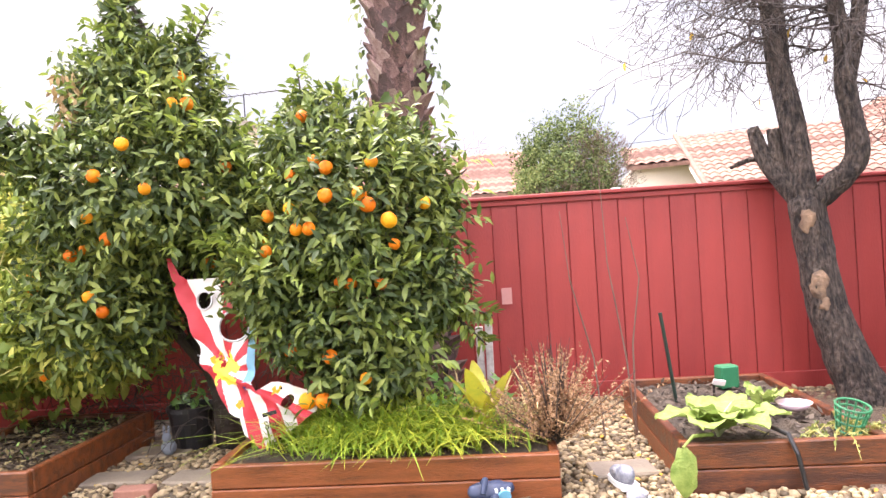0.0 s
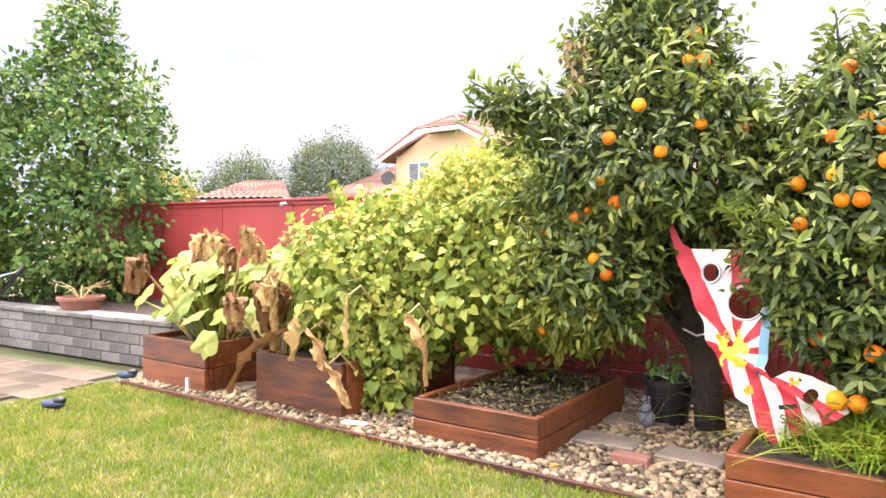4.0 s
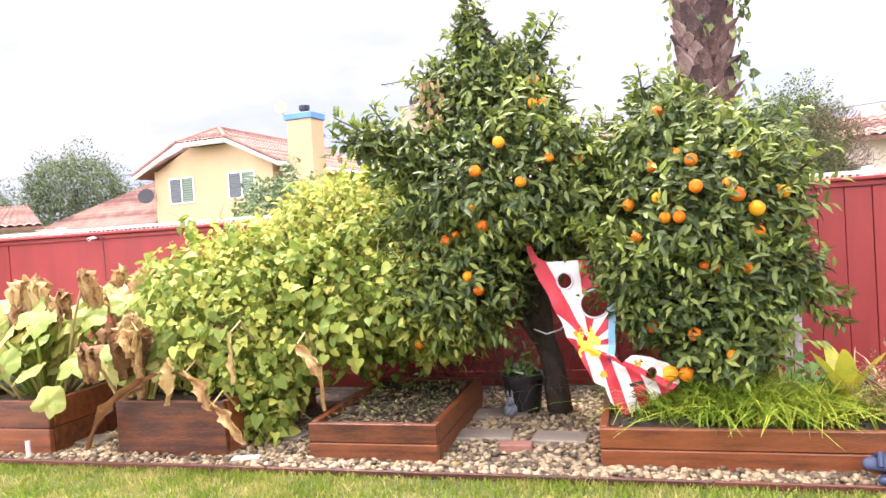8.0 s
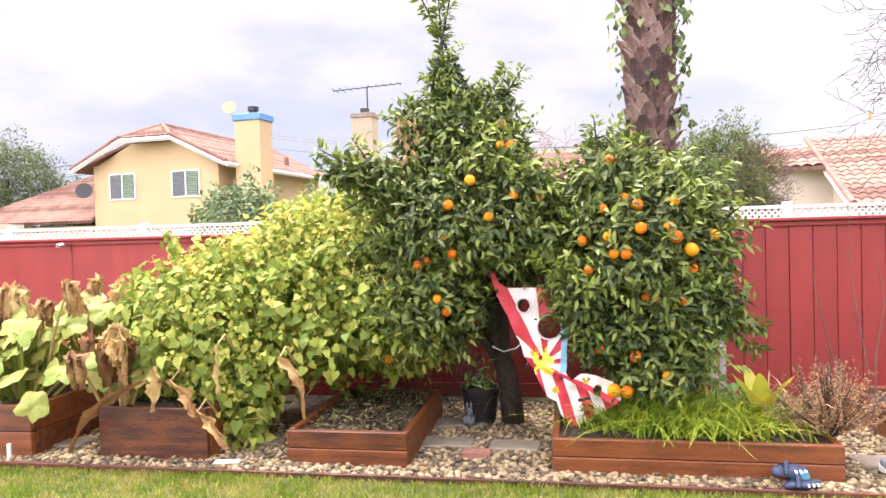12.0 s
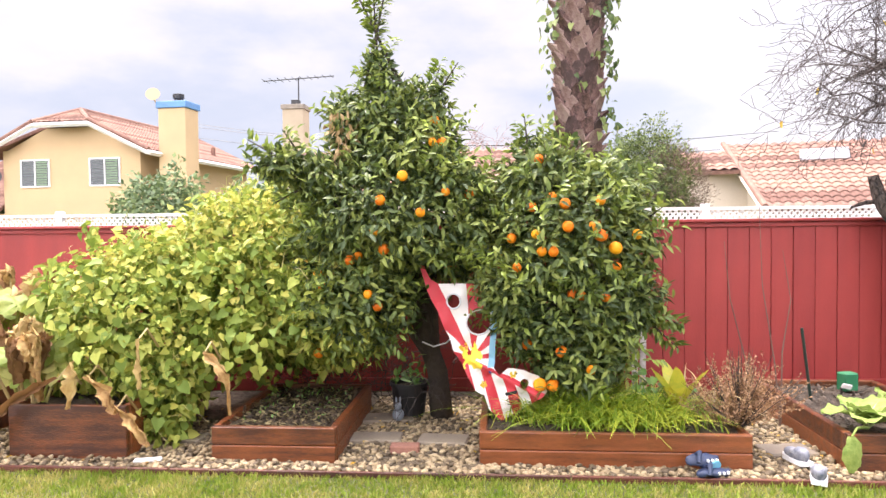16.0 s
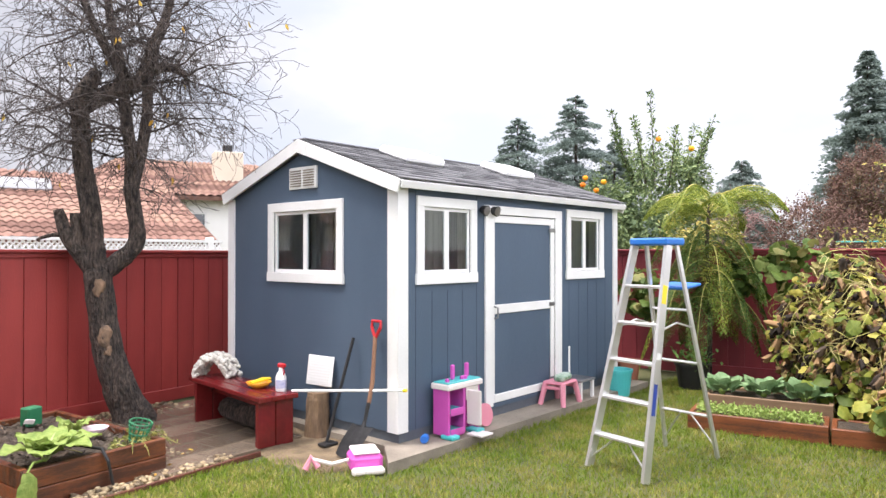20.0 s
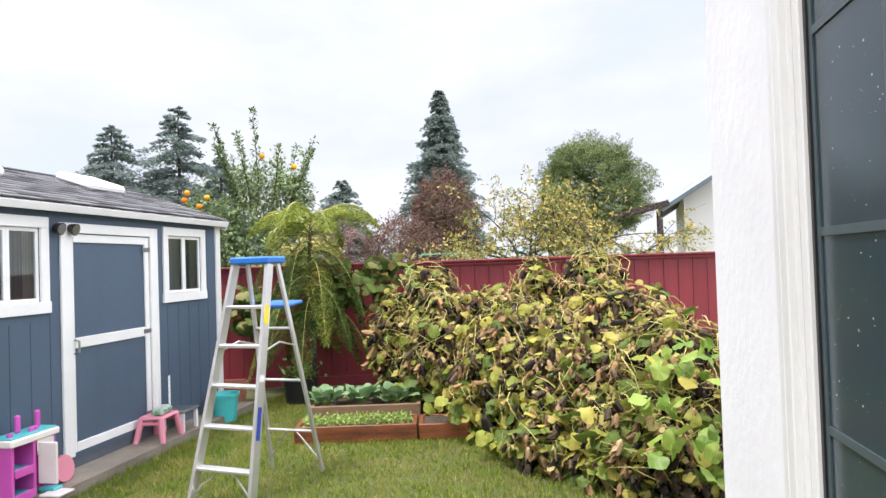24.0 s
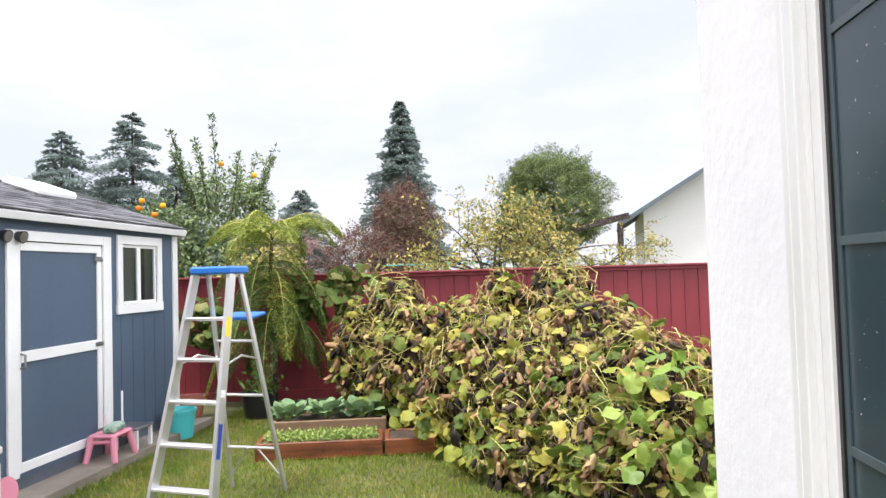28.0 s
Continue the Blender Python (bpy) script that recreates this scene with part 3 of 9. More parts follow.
part("ridge_cap", B((-0.06, SW / 2 - 0.09, ZP + 0.078), (SL + 0.06, SW / 2 + 0.09, ZP + 0.095), 0.004), M_SHINGLE, shed)
for x in (0.75, 2.35):
    sky = part("skylight", B((x, 0.78, 0.01), (x + 0.55, 1.22, 0.10), 0.03), M_VINYL, shed, "white domed roof skylight", m=pose(0, -0.10, ZE + 0.085 - 0.10 * math.tan(SLOPE), math.degrees(SLOPE)))


M_CURTAIN = mat("pale_curtain", (0.74, 0.72, 0.69), (0.62, 0.60, 0.57), 4, 0.9, 0.2, 60, trans=0.1, spec=0.1)
M_SCREEN = mat("grey_insect_screen", (0.34, 0.355, 0.37), (0.28, 0.295, 0.31), 4, 0.9, 0.1, 60, spec=0.1)


def slider_window(parent, m, w, h, tw=0.085, curtains=()):
    """A two-pane sliding window in a white board surround; x across, z up, face towards -y."""
    win = part("window", B((0.0, -0.022, h - tw), (w, 0.0, h), 0.003), M_WHITE, parent, m=m)
    part("surround", B((-0.01, -0.026, 0), (w + 0.01, 0.0, tw * 1.05), 0.003), M_WHITE, win)
    part("surround", B((0, -0.022, tw * 1.05), (tw, 0.0, h - tw), 0.003), M_WHITE, win)
    part("surround", B((w - tw, -0.022, tw * 1.05), (w, 0.0, h - tw), 0.003), M_WHITE, win)
    a, b, f = tw + 0.001, w - tw - 0.001, 0.028
    z0, z1 = tw * 1.05 + 0.001, h - tw - 0.001
    mid = (a + b) / 2
    for x0, x1, y in ((a, mid, 0.006), (mid, b, 0.004)):
        fr = bmesh.new()
        for lo, hi in (((x0, y, z0), (x1, y + 0.02, z0 + f)), ((x0, y, z1 - f), (x1, y + 0.02, z1)), ((x0, y, z0 + f), (x0 + f, y + 0.02, z1 - f)), ((x1 - f, y, z0 + f), (x1, y + 0.02, z1 - f))):
            box(fr, lo, hi)
        part("sash", fr, M_VINYL, win)
        part("pane", B((x0 + f, y + 0.006, z0 + f), (x1 - f, y + 0.012, z1 - f)), M_CLEAR, win).visible_shadow = False
    for c0, c1, cm in curtains:
        bm = bmesh.new()
        rows_ = [[bm.verts.new((a + (b - a) * (c0 + (c1 - c0) * k / 40), 0.050 + 0.010 * math.sin(k * 1.35) + 0.006 * math.sin(k * 0.6), z)) for k in range(41)] for z in (z0, z1)]
        for k in range(40):
            bm.faces.new((rows_[0][k], rows_[0][k + 1], rows_[1][k + 1], rows_[1][k]))
        bmesh.ops.solidify(bm, geom=bm.faces[:], thickness=0.003)
        part("curtain", bm, cm, win, "curtain behind the glass", True)
    return win


slider_window(shed, pose(0.205, 0, 1.34), 0.785, 0.735, curtains=((0.0, 0.47, M_CURTAIN), (0.47, 0.80, M_SCREEN), (0.80, 1.0, M_CURTAIN)))
slider_window(shed, pose(2.535, 0, 1.32), 0.81, 0.755, curtains=((0.0, 0.47, M_CURTAIN), (0.47, 0.75, M_SCREEN), (0.75, 1.0, M_CURTAIN)))
slider_window(shed, pose(0, SW - 0.682, 1.332, 0, 0, -90), 1.10, 0.742, curtains=((0.0, 0.49, M_SCREEN), (0.51, 0.88, M_SCREEN), (0.88, 1.0, M_CURTAIN)))

# door
door = part("door", B((1.23, 0.012, 0.215), (2.30, 0.05, 1.955)), M_SHED, shed, "blue shed door with white rails")
for lo, hi in (((1.235, -0.004, 0.20), (1.275, 0.012, 1.958)), ((2.24, -0.004, 0.20), (2.305, 0.012, 1.958)), ((1.275, -0.004, 0.20), (2.24, 0.012, 0.275)), ((1.275, -0.004, 1.89), (2.24, 0.012, 1.958)), ((1.275, -0.004, 1.03), (2.24, 0.012, 1.115))):
    part("rail", B(lo, hi, 0.003), M_WHITE, door)
for lo, hi in (((1.115, -0.022, ZB + 0.02), (1.23, 0.0, 2.045)), ((2.31, -0.022, ZB + 0.02), (2.43, 0.0, 2.045)), ((1.23, -0.022, 1.965), (2.31, 0.0, 2.045))):
    part("door_trim", B(lo, hi, 0.003), M_WHITE, shed)
for z in (0.30, 1.075, 1.84):
    part("hinge", B((2.20, -0.012, z - 0.02), (2.37, -0.004, z + 0.02), 0.003, None), M_STEEL, door)
part("handle", T([(1.262, -0.01, 0.99), (1.262, -0.05, 1.0), (1.262, -0.05, 1.09), (1.262, -0.01, 1.10)], 0.009), M_STEEL, door)

# gable vent, flood lights
vent = part("gable_vent", B((-0.022, SW / 2 - 0.205, 2.19), (0.0, SW / 2 + 0.195, 2.39), 0.004), M_WHITE, shed, "white louvred gable vent")
for k in range(7):
    for y0 in (-0.175, 0.012):
        part("louvre", B((-0.030, SW / 2 + y0, 2.212 + k * 0.023), (-0.022, SW / 2 + y0 + 0.155, 2.222 + k * 0.023)), M_CONC, vent)
for x in (1.06, 1.22):
    fl = part("flood_light", T([(x, -0.02, 2.00), (x, -0.075, 1.985)], [0.035, 0.05], 12), M_BLACK, shed, "small black flood light")
    part("light_glass", T([(x, -0.075, 1.985), (x, -0.08, 1.984)], 0.042, 12), M_STEEL, fl)
# slab
solo("concrete_slab", poly_prism(bmesh.new(), [(2.70, 2.45), (7.0, 2.45), (7.0, 5.4), (3.0, 5.4), (3.0, 2.80)], 0.125, Matrix.Translation((0, 0, -0.05))), M_CONC, "weathered concrete slab under the shed", "slab", kind="structure")


def bare_soil():
    """A low uneven sheet of trodden earth with a ragged rim."""
    bm = bmesh.new()
    bmesh.ops.create_grid(bm, x_segments=40, y_segments=60, size=0.5, matrix=Matrix.Translation((2.66, 3.72, 0)) @ Matrix.Diagonal((1.05, 2.6, 1, 1)))
    for v in bm.verts:
        d = min(1.0, max(0.0, (v.co.x - 2.25 - 0.16 * noise.noise(v.co * 3.1)) / 0.25, 0.0)) * min(1.0, max(0.0, (v.co.y - 2.62 - 0.2 * noise.noise(v.co * 2.3)) / 0.3))
        v.co.z = -0.03 + 0.052 * d + 0.012 * noise.noise(v.co * 9) * d + 0.02 * max(0.0, v.co.x - 2.9)
    return bm


M_EARTH = mat("trodden_earth", (0.24, 0.175, 0.105), (0.12, 0.085, 0.055), 7, 0.95, 0.9, 90, dist=0.03, c3=(0.33, 0.26, 0.16))
solo("bare_soil", bare_soil(), M_EARTH, "bare trodden brown earth beside the shed", "soil", kind="structure", smooth=True)

# ---- patio stones by the bench ----
rng = random.Random(9)
patio = tagged(new("patio"), "wet brown stone paving by the shed", "paving", kind="structure")
patio.matrix_world = yardm(2.10, 3.36)
pav = [mesh_of("paver", B((0.004, 0.004, 0), (0.446 * k + 0.0, 0.29, 0.035), 0.006), M_PAVER) for k in (1.0,)]
for i in range(4):
    for j in range(7):
        if 0.45 * i + 0.06 * (j // 2) < 1.0 or j > 3:
            part("paver", pav[0], None, patio, m=pose(0.45 * i + (0.22 if j % 2 else 0) - 0.2, 0.295 * j, -0.005 + rng.uniform(0, 0.004)))

# ---- own house wall with the sliding door ----
WY = -1.66
house = thing("house_wall", pose(0, 0, 0), "white rough stucco house wall with a glass sliding door", "wall", kind="structure")
part("wall", B((1.05, WY - 0.25, -0.02), (1.80, WY, 3.4), 0.012), M_STUCCO, house)
part("wall", B((-6.0, WY - 0.25, -0.02), (-1.4, WY, 3.4), 0.012), M_STUCCO, house)
part("wall", B((-1.4, WY - 0.25, 2.42), (1.05, WY, 3.4), 0.012), M_STUCCO, house)
part("wall", B((1.55, -7.0, -0.02), (1.80, WY - 0.25, 3.4), 0.012), M_STUCCO, house)
sd = part("sliding_door", B((1.0, WY - 0.12, 0.06), (1.05, WY + 0.012, 2.40), 0.004), M_VINYL, house)
part("door_frame", B((-1.4, WY - 0.12, 2.40), (1.05, WY + 0.012, 2.42)), M_VINYL, sd)
part("sash", B((0.95, WY - 0.06, 0.06), (1.0, WY - 0.015, 2.40), 0.004), M_VINYL, sd)
part("sash", B((-1.4, WY - 0.06, 0.0), (1.0, WY - 0.015, 0.06), 0.004), M_VINYL, sd)
part("pane", B((-1.4, WY - 0.045, 0.06), (0.95, WY - 0.035, 2.40)), M_GLASSG, sd)
part("gasket", B((0.935, WY - 0.045, 0.06), (0.949, WY - 0.026, 2.40)), M_BLACK, sd)
part("casing", B((1.05, WY, 0.04), (1.085, WY + 0.012, 2.45), 0.003), M_VINYL, sd)
part("casing", B((1.085, WY, 0.04), (1.10, WY + 0.006, 2.45), 0.002), M_VINYL, sd)
part("sash_bead", B((0.985, WY - 0.015, 0.06), (1.0, WY - 0.004, 2.40), 0.002), M_VINYL, sd)
rg = np.random.default_rng(300)
n = 900
P = np.stack([rg.uniform(-0.3, 0.93, n), np.full(n, WY - 0.035), rg.uniform(0.1, 2.38, n)], 1)
tagged(part("raindrops", leaves_mesh("raindrops", P, np.tile([0.0, 0.0, -1.0], (n, 1)), np.tile([0.0, 1.0, 0.0], (n, 1)), 0.001 + 0.0035 * rg.random(n) ** 3, (np.array([(0, 0, 0), (0.4, 0.5, 0), (0, 1.3, 0), (-0.4, 0.5, 0), (0, 0.6, 0.45)]), [(0, 1, 4), (1, 2, 4), (2, 3, 4), (3, 0, 4)]), mat("water_drop", (0.55, 0.58, 0.60), (0.45, 0.48, 0.5), 5, 0.1, 0.0)), None, sd, "small drops of water on the glass"), kind="stuff")
M_MUNTIN = mat("grey_green_muntin", (0.066, 0.095, 0.108), (0.055, 0.082, 0.094), 3, 0.5, 0.05)
for x in (0.925, 0.59, 0.26, -0.07, -0.40):
    part("muntin", B((x - 0.009, WY - 0.0345, 0.06), (x + 0.009, WY - 0.031, 2.40)), M_MUNTIN, sd)
for z in (0.42, 0.84, 1.25, 1.66, 2.08):
    part("muntin", B((-1.4, WY - 0.0346, z - 0.009), (0.92, WY - 0.0312, z + 0.009)), M_MUNTIN, sd)

# ---- trees ----
C1 = [(-0.25, -0.40, 1.68, 0.68, 0.60, 0.42), (-0.5, -0.55, 1.05, 0.42, 0.42, 0.42), (-0.12, -0.35, 2.0, 0.46, 0.45, 0.42), (0.2, -0.22, 1.55, 0.42, 0.42, 0.36), (-0.55, -0.3, 1.85, 0.42, 0.4, 0.33), (-0.05, -0.33, 2.38, 0.25, 0.27, 0.34), (-0.75, -0.3, 1.3, 0.35, 0.35, 0.3), (0.22, -0.3, 1.85, 0.28, 0.28, 0.24), (-0.60, -0.35, 2.42, 0.19, 0.2, 0.2), (-0.34, -0.35, 2.42, 0.26, 0.25, 0.26), (-0.75, -0.62, 1.98, 0.22, 0.2, 0.14), (-0.98, -0.8, 2.06, 0.17, 0.15, 0.11), (-0.36, -0.35, 2.78, 0.12, 0.12, 0.2)]
C2 = [(0.05, -0.05, 1.45, 0.56, 0.55, 0.5), (0.0, -0.08, 0.95, 0.42, 0.46, 0.46), (0.16, -0.1, 1.0, 0.42, 0.42, 0.42), (-0.12, 0.0, 1.9, 0.36, 0.35, 0.33), (0.24, 0.1, 1.75, 0.34, 0.35, 0.3), (-0.27, 0.05, 1.6, 0.32, 0.32, 0.32), (0.12, -0.3, 0.62, 0.30, 0.25, 0.25), (-0.40, -0.50, 1.17, 0.20, 0.14, 0.20), (-0.30, -0.42, 0.90, 0.15, 0.12, 0.2), (0.42, 0.02, 1.55, 0.24, 0.24, 0.22), (0.50, -0.1, 1.02, 0.22, 0.2, 0.2)]


def sprigs(rng, lobes, count, length=0.28):
    """Shoots with paired leaves that stand out of the crown's skin."""
    p, n = lobes_points(rng, lobes, count, 0.02, 0.08, 2.2)
    ps, al, no = [], [], []
    for a, d in zip(p, n):
        d = d * 0.9 + np.array([0, 0, 0.45]) + rng.normal(size=3) * 0.25
        d /= np.linalg.norm(d)
        ln = length * rng.uniform(0.5, 1.3)
        for k in range(9):
            f = k / 8
            side = rng.normal(size=3)
            side -= d * side.dot(d)
            side /= np.linalg.norm(side)
            ps.append(a + d * ln * f + np.array([0, 0, -0.05]) * f * f)
            al.append(d * 0.55 + side)
            no.append(np.cross(side, d) * 0.6 + np.array([0, 0, 0.9]))
    return np.array(ps), np.array(al), np.array(no)


def orange_tree(x, y, label, trunk, lobes, leaves_n, seed, spout=None):
    t = thing("orange_tree", pose(x, y, 0), label, "orange tree", "orange trees")
    part("trunk", T(*trunk, 10), M_CITRUSTRUNK, t, smooth=True)
    rng = np.random.default_rng(seed)
    part("crown", crown_mesh("crown", seed, lobes, int(leaves_n * 1.2), 0.08, LEAF_CITRUS, M_CITRUS, 0.20, 0.16, 3.4, droop=0.25, jitter=0.85), None, t)
    p, al, no = sprigs(rng, lobes, 210, 0.24)
    if spout is not None:
        for base, tip, n in spout:
            base, tip = np.array(base), np.array(tip)
            d = (tip - base) / np.linalg.norm(tip - base)
            f = rng.random(n)
            side = rng.normal(size=(n, 3))
            side -= (side @ d)[:, None] * d
            side /= np.linalg.norm(side, axis=1, keepdims=True)
            p = np.concatenate([p, base + f[:, None] * (tip - base) + side * 0.02])
            al = np.concatenate([al, d * 0.5 + side + np.array([0, 0, -0.15])])
            no = np.concatenate([no, np.cross(side, d) * 0.5 + np.array([0, 0, 0.8])])
            part("shoot", T([base - d * 0.5, base, tip], [0.016, 0.011, 0.004], 6), M_CITRUSTRUNK, t)
    tagged(part("young_foliage", leaves_mesh("young_foliage", p, al, no, 0.08 * (0.7 + 0.5 * rng.random(len(p))), LEAF_CITRUS, M_CITRUSNEW), None, t, "lighter green young leaves"), kind="stuff")
    for k in range(9):
        a = Vector((0, 0, 0.7)) + Vector((rng.uniform(-0.06, 0.06), rng.uniform(-0.06, 0.06), rng.uniform(0, 0.6)))
        l = lobes[k % len(lobes)]
        part("limb", T([trunk[0][1], Vector(trunk[0][2]).lerp(Vector(l[:3]), 0.4), l[:3]], [0.035, 0.025, 0.01], 7), M_CITRUSTRUNK, t)
    # fruit sits in the skin, mostly on the open side
    me = bmesh.new()
    bmesh.ops.create_icosphere(me, subdivisions=3, radius=0.041)
    for v in me.verts:
        v.co.z *= 0.95
        if v.co.z > 0.036:
            v.co.z -= 0.004
    return t, mesh_of("orange", me, M_ORANGE, True)


M_CITRUSNEW = mat("young_citrus_leaf", (0.18, 0.24, 0.048), (0.10, 0.15, 0.033), 1.5, 0.35, 0.1, 60, island=0.7, c3=(0.34, 0.42, 0.08), trans=0.28, spec=0.35)
# M_CITRUSLIT: brighter yellow-green citrus leaf, with the light on the low skirt painted in.
M_CITRUSLIT = mat("lit_citrus_leaf", (0.30, 0.34, 0.06), (0.14, 0.19, 0.035), 1.5, 0.5, 0.1, 60, island=0.9, c3=(0.48, 0.46, 0.10), trans=0.3, spec=0.25)
citrus_1, ORANGE_ME = orange_tree(-2.15, 4.5, "leafy orange tree hung with ripe oranges", ([(0.06, -0.06, -0.02), (0.02, -0.05, 0.4), (-0.12, -0.1, 0.85), (-0.2, -0.2, 1.5)], [0.10, 0.085, 0.075, 0.05]), C1, 17500, 1,
    [((-0.36, -0.35, 2.75), (-0.41, -0.35, 3.6), 190), ((-0.38, -0.35, 3.1), (-0.27, -0.33, 3.6), 80), ((-0.40, -0.35, 3.15), (-0.62, -0.38, 3.62), 80), ((0.02, -0.33, 2.5), (0.27, -0.35, 2.85), 70), ((0.0, -0.33, 2.45), (0.12, -0.3, 2.85), 50), ((-0.95, -0.8, 2.08), (-1.2, -0.92, 2.24), 55), ((-1.0, -0.8, 2.04), (-1.24, -0.9, 2.08), 50), ((-0.85, -0.72, 2.1), (-0.98, -0.8, 2.32), 45), ((-0.85, -0.7, 1.9), (-1.05, -0.8, 1.78), 45)])
citrus_2, _ = orange_tree(-1.10, 4.22, "leafy orange tree hung with ripe oranges above the grassy bed", ([(0.1, 0.2, 0.1), (0.05, 0.12, 0.5), (0.0, 0.05, 0.8), (0.0, 0.0, 1.3)], [0.06, 0.05, 0.045, 0.03]), C2, 13500, 2,
    [((-0.25, 0.0, 2.1), (-0.28, 0.0, 2.42), 50), ((0.6, -0.1, 0.95), (0.86, -0.16, 0.86), 70), ((0.6, -0.1, 0.9), (0.82, -0.2, 0.70), 60), ((0.58, 0.0, 1.6), (0.74, 0.0, 1.72), 40)])

LOW_1 = [(-0.72, -0.62, 0.95, 0.28, 0.25, 0.28), (-0.50, -0.72, 0.78, 0.24, 0.2, 0.22), (-0.78, -0.6, 0.75, 0.2, 0.2, 0.2)]
tagged(part("low_foliage", crown_mesh("low_foliage", 207, LOW_1, 800, 0.075, LEAF_CITRUS, M_CITRUSLIT, 0.25, 0.2, 3.0, droop=0.6), None, citrus_1, "hanging leaves in a brighter yellow-green, coloured as lit"), kind="stuff")

# a dead sprig hanging in the first tree
rg = np.random.default_rng(29)
n = 95
zz = rg.random(n) ** 0.8
tagged(part("dead_foliage", leaves_mesh("dead_foliage", np.stack([-0.58 + rg.normal(size=n) * 0.05 * (1.3 - zz * 0.6), -0.62 + rg.normal(size=n) * 0.04, 2.5 - 0.55 * zz], 1), rg.normal(size=(n, 3)) * 0.45 + np.array([0, 0, -1]), rg.normal(size=(n, 3)), 0.05 + rg.random(n) * 0.03, LEAF_OVAL, mat("dead_citrus_leaf", (0.42, 0.29, 0.14), (0.26, 0.17, 0.08), 3, 0.7, 0.1, 40, island=0.7, trans=0.2)), None, citrus_1, "brown dead hanging leaves"), kind="stuff")

palm = thing("palm_tree", pose(-0.62, 5.2, 0), "palm trunk covered in old brown leaf bases", "palm tree")
PALM = [(-0.30, 0, -0.05), (-0.32, 0, 0.6), (-0.34, 0, 1.3), (-0.36, 0, 2.0), (-0.34, 0, 2.8), (-0.34, 0, 3.8), (-0.36, 0, 5.2)]
part("trunk", T(PALM, [0.30, 0.25, 0.21, 0.185, 0.18, 0.18, 0.17], 14), mat("palm_core", (0.06, 0.042, 0.036), (0.03, 0.02, 0.018), 9, 0.95, 0.8, 40), palm)

vine = thing("bean_vine", pose(-3.9, 4.15, 0), "mound of yellow-green bean vines over a bed", "bean vine")
VN = [(-0.5, -0.3, 0.86, 0.68, 0.7, 0.62), (0.25, 0.25, 1.12, 0.85, 0.6, 0.70), (-0.13, -0.62, 0.47, 0.26, 0.26, 0.50), (0.85, 0.25, 0.95, 0.5, 0.45, 0.5), (1.0, -0.22, 1.0, 0.34, 0.34, 0.34), (-0.95, -0.2, 0.85, 0.35, 0.4, 0.35), (0.2, -0.2, 0.98, 0.45, 0.45, 0.45)]
VN_TOP = [(-0.35, -0.1, 1.10, 0.62, 0.6, 0.46), (0.25, 0.25, 1.2, 0.85, 0.6, 0.66), (0.85, 0.1, 1.1, 0.5, 0.5, 0.42)]
part("foliage", crown_mesh("foliage", 3, VN, 8200, 0.076, LEAF_HEART, M_VINE, 0.12, 0.21, 3.6, droop=0.9, spread=0.5), None, vine)
tagged(part("small_foliage", crown_mesh("small_foliage", 203, VN + VN_TOP + VN_TOP, 15000, 0.046, LEAF_HEART, mat("small_bean_leaf", (0.42, 0.46, 0.09), (0.23, 0.30, 0.05), 1.2, 0.55, 0.15, 40, island=0.8, c3=(0.64, 0.56, 0.15), trans=0.3, spec=0.2), 0.10, 0.17, 3.6, droop=0.6, jitter=1.0, spread=0.6), None, vine, "small yellowing leaves"), kind="stuff")

# ---- ivy-clad tree behind the block wall ----
ivy = thing("ivy_tree", pose(-10.5, 4.0, 0), "tall tree thickly covered with light green climbing leaves", "tree")
part("trunk", T([(0, 0, -0.02), (0, 0, 2.5)], [0.15, 0.09]), M_BARKDARK, ivy)
part("crown", crown_mesh("crown", 4, [(0, 0, 1.9, 1.45, 1.2, 1.2), (0.1, 0, 2.9, 1.0, 0.9, 0.9), (0.15, 0, 3.8, 0.45, 0.45, 0.7), (-0.2, 0, 1.0, 1.6, 1.1, 0.8), (-0.45, -1.15, 1.9, 1.0, 1.05, 1.15), (-0.3, -0.75, 2.8, 0.6, 0.65, 0.65), (-0.9, -2.2, 1.5, 0.9, 0.95, 1.2), (0.0, 0.4, 1.3, 1.0, 0.7, 0.9)], 26000, 0.105, LEAF_DIAMOND, M_IVYTREE, 0.2, 0.2, 2.2), None, ivy)

fence_run("fence_back", FENCE, FLEN, 1.635, "red-painted board fence with a flat cap", first=5.9)
RF = pose(8.2, 3.6, 0, 0, 0, -80)
# Side fence red is a darker copy of the fence paint, standing in for shade.
fence_run("fence_side", RF, 9.0, 1.66, "red board side fence with a flat cap, coloured darker for shade", seed=8, paint=mat("shade_darkened_red", (0.235, 0.026, 0.036), (0.16, 0.017, 0.025), 1.1, 0.6, 0.25, 24, objrand=0.22, stretch=(5, 5, 1), fine=0.25))

# ---- oranges: loose clusters set into the crowns ----
def set_fruit(tree, spots):
    for i, (x, y, z, s) in enumerate(spots):
        part("orange", ORANGE_ME, None, tree, m=pose(x, y, z, 20 * (i % 5), 15 * (i % 7), 50 * i) @ Matrix.Scale(s, 4))


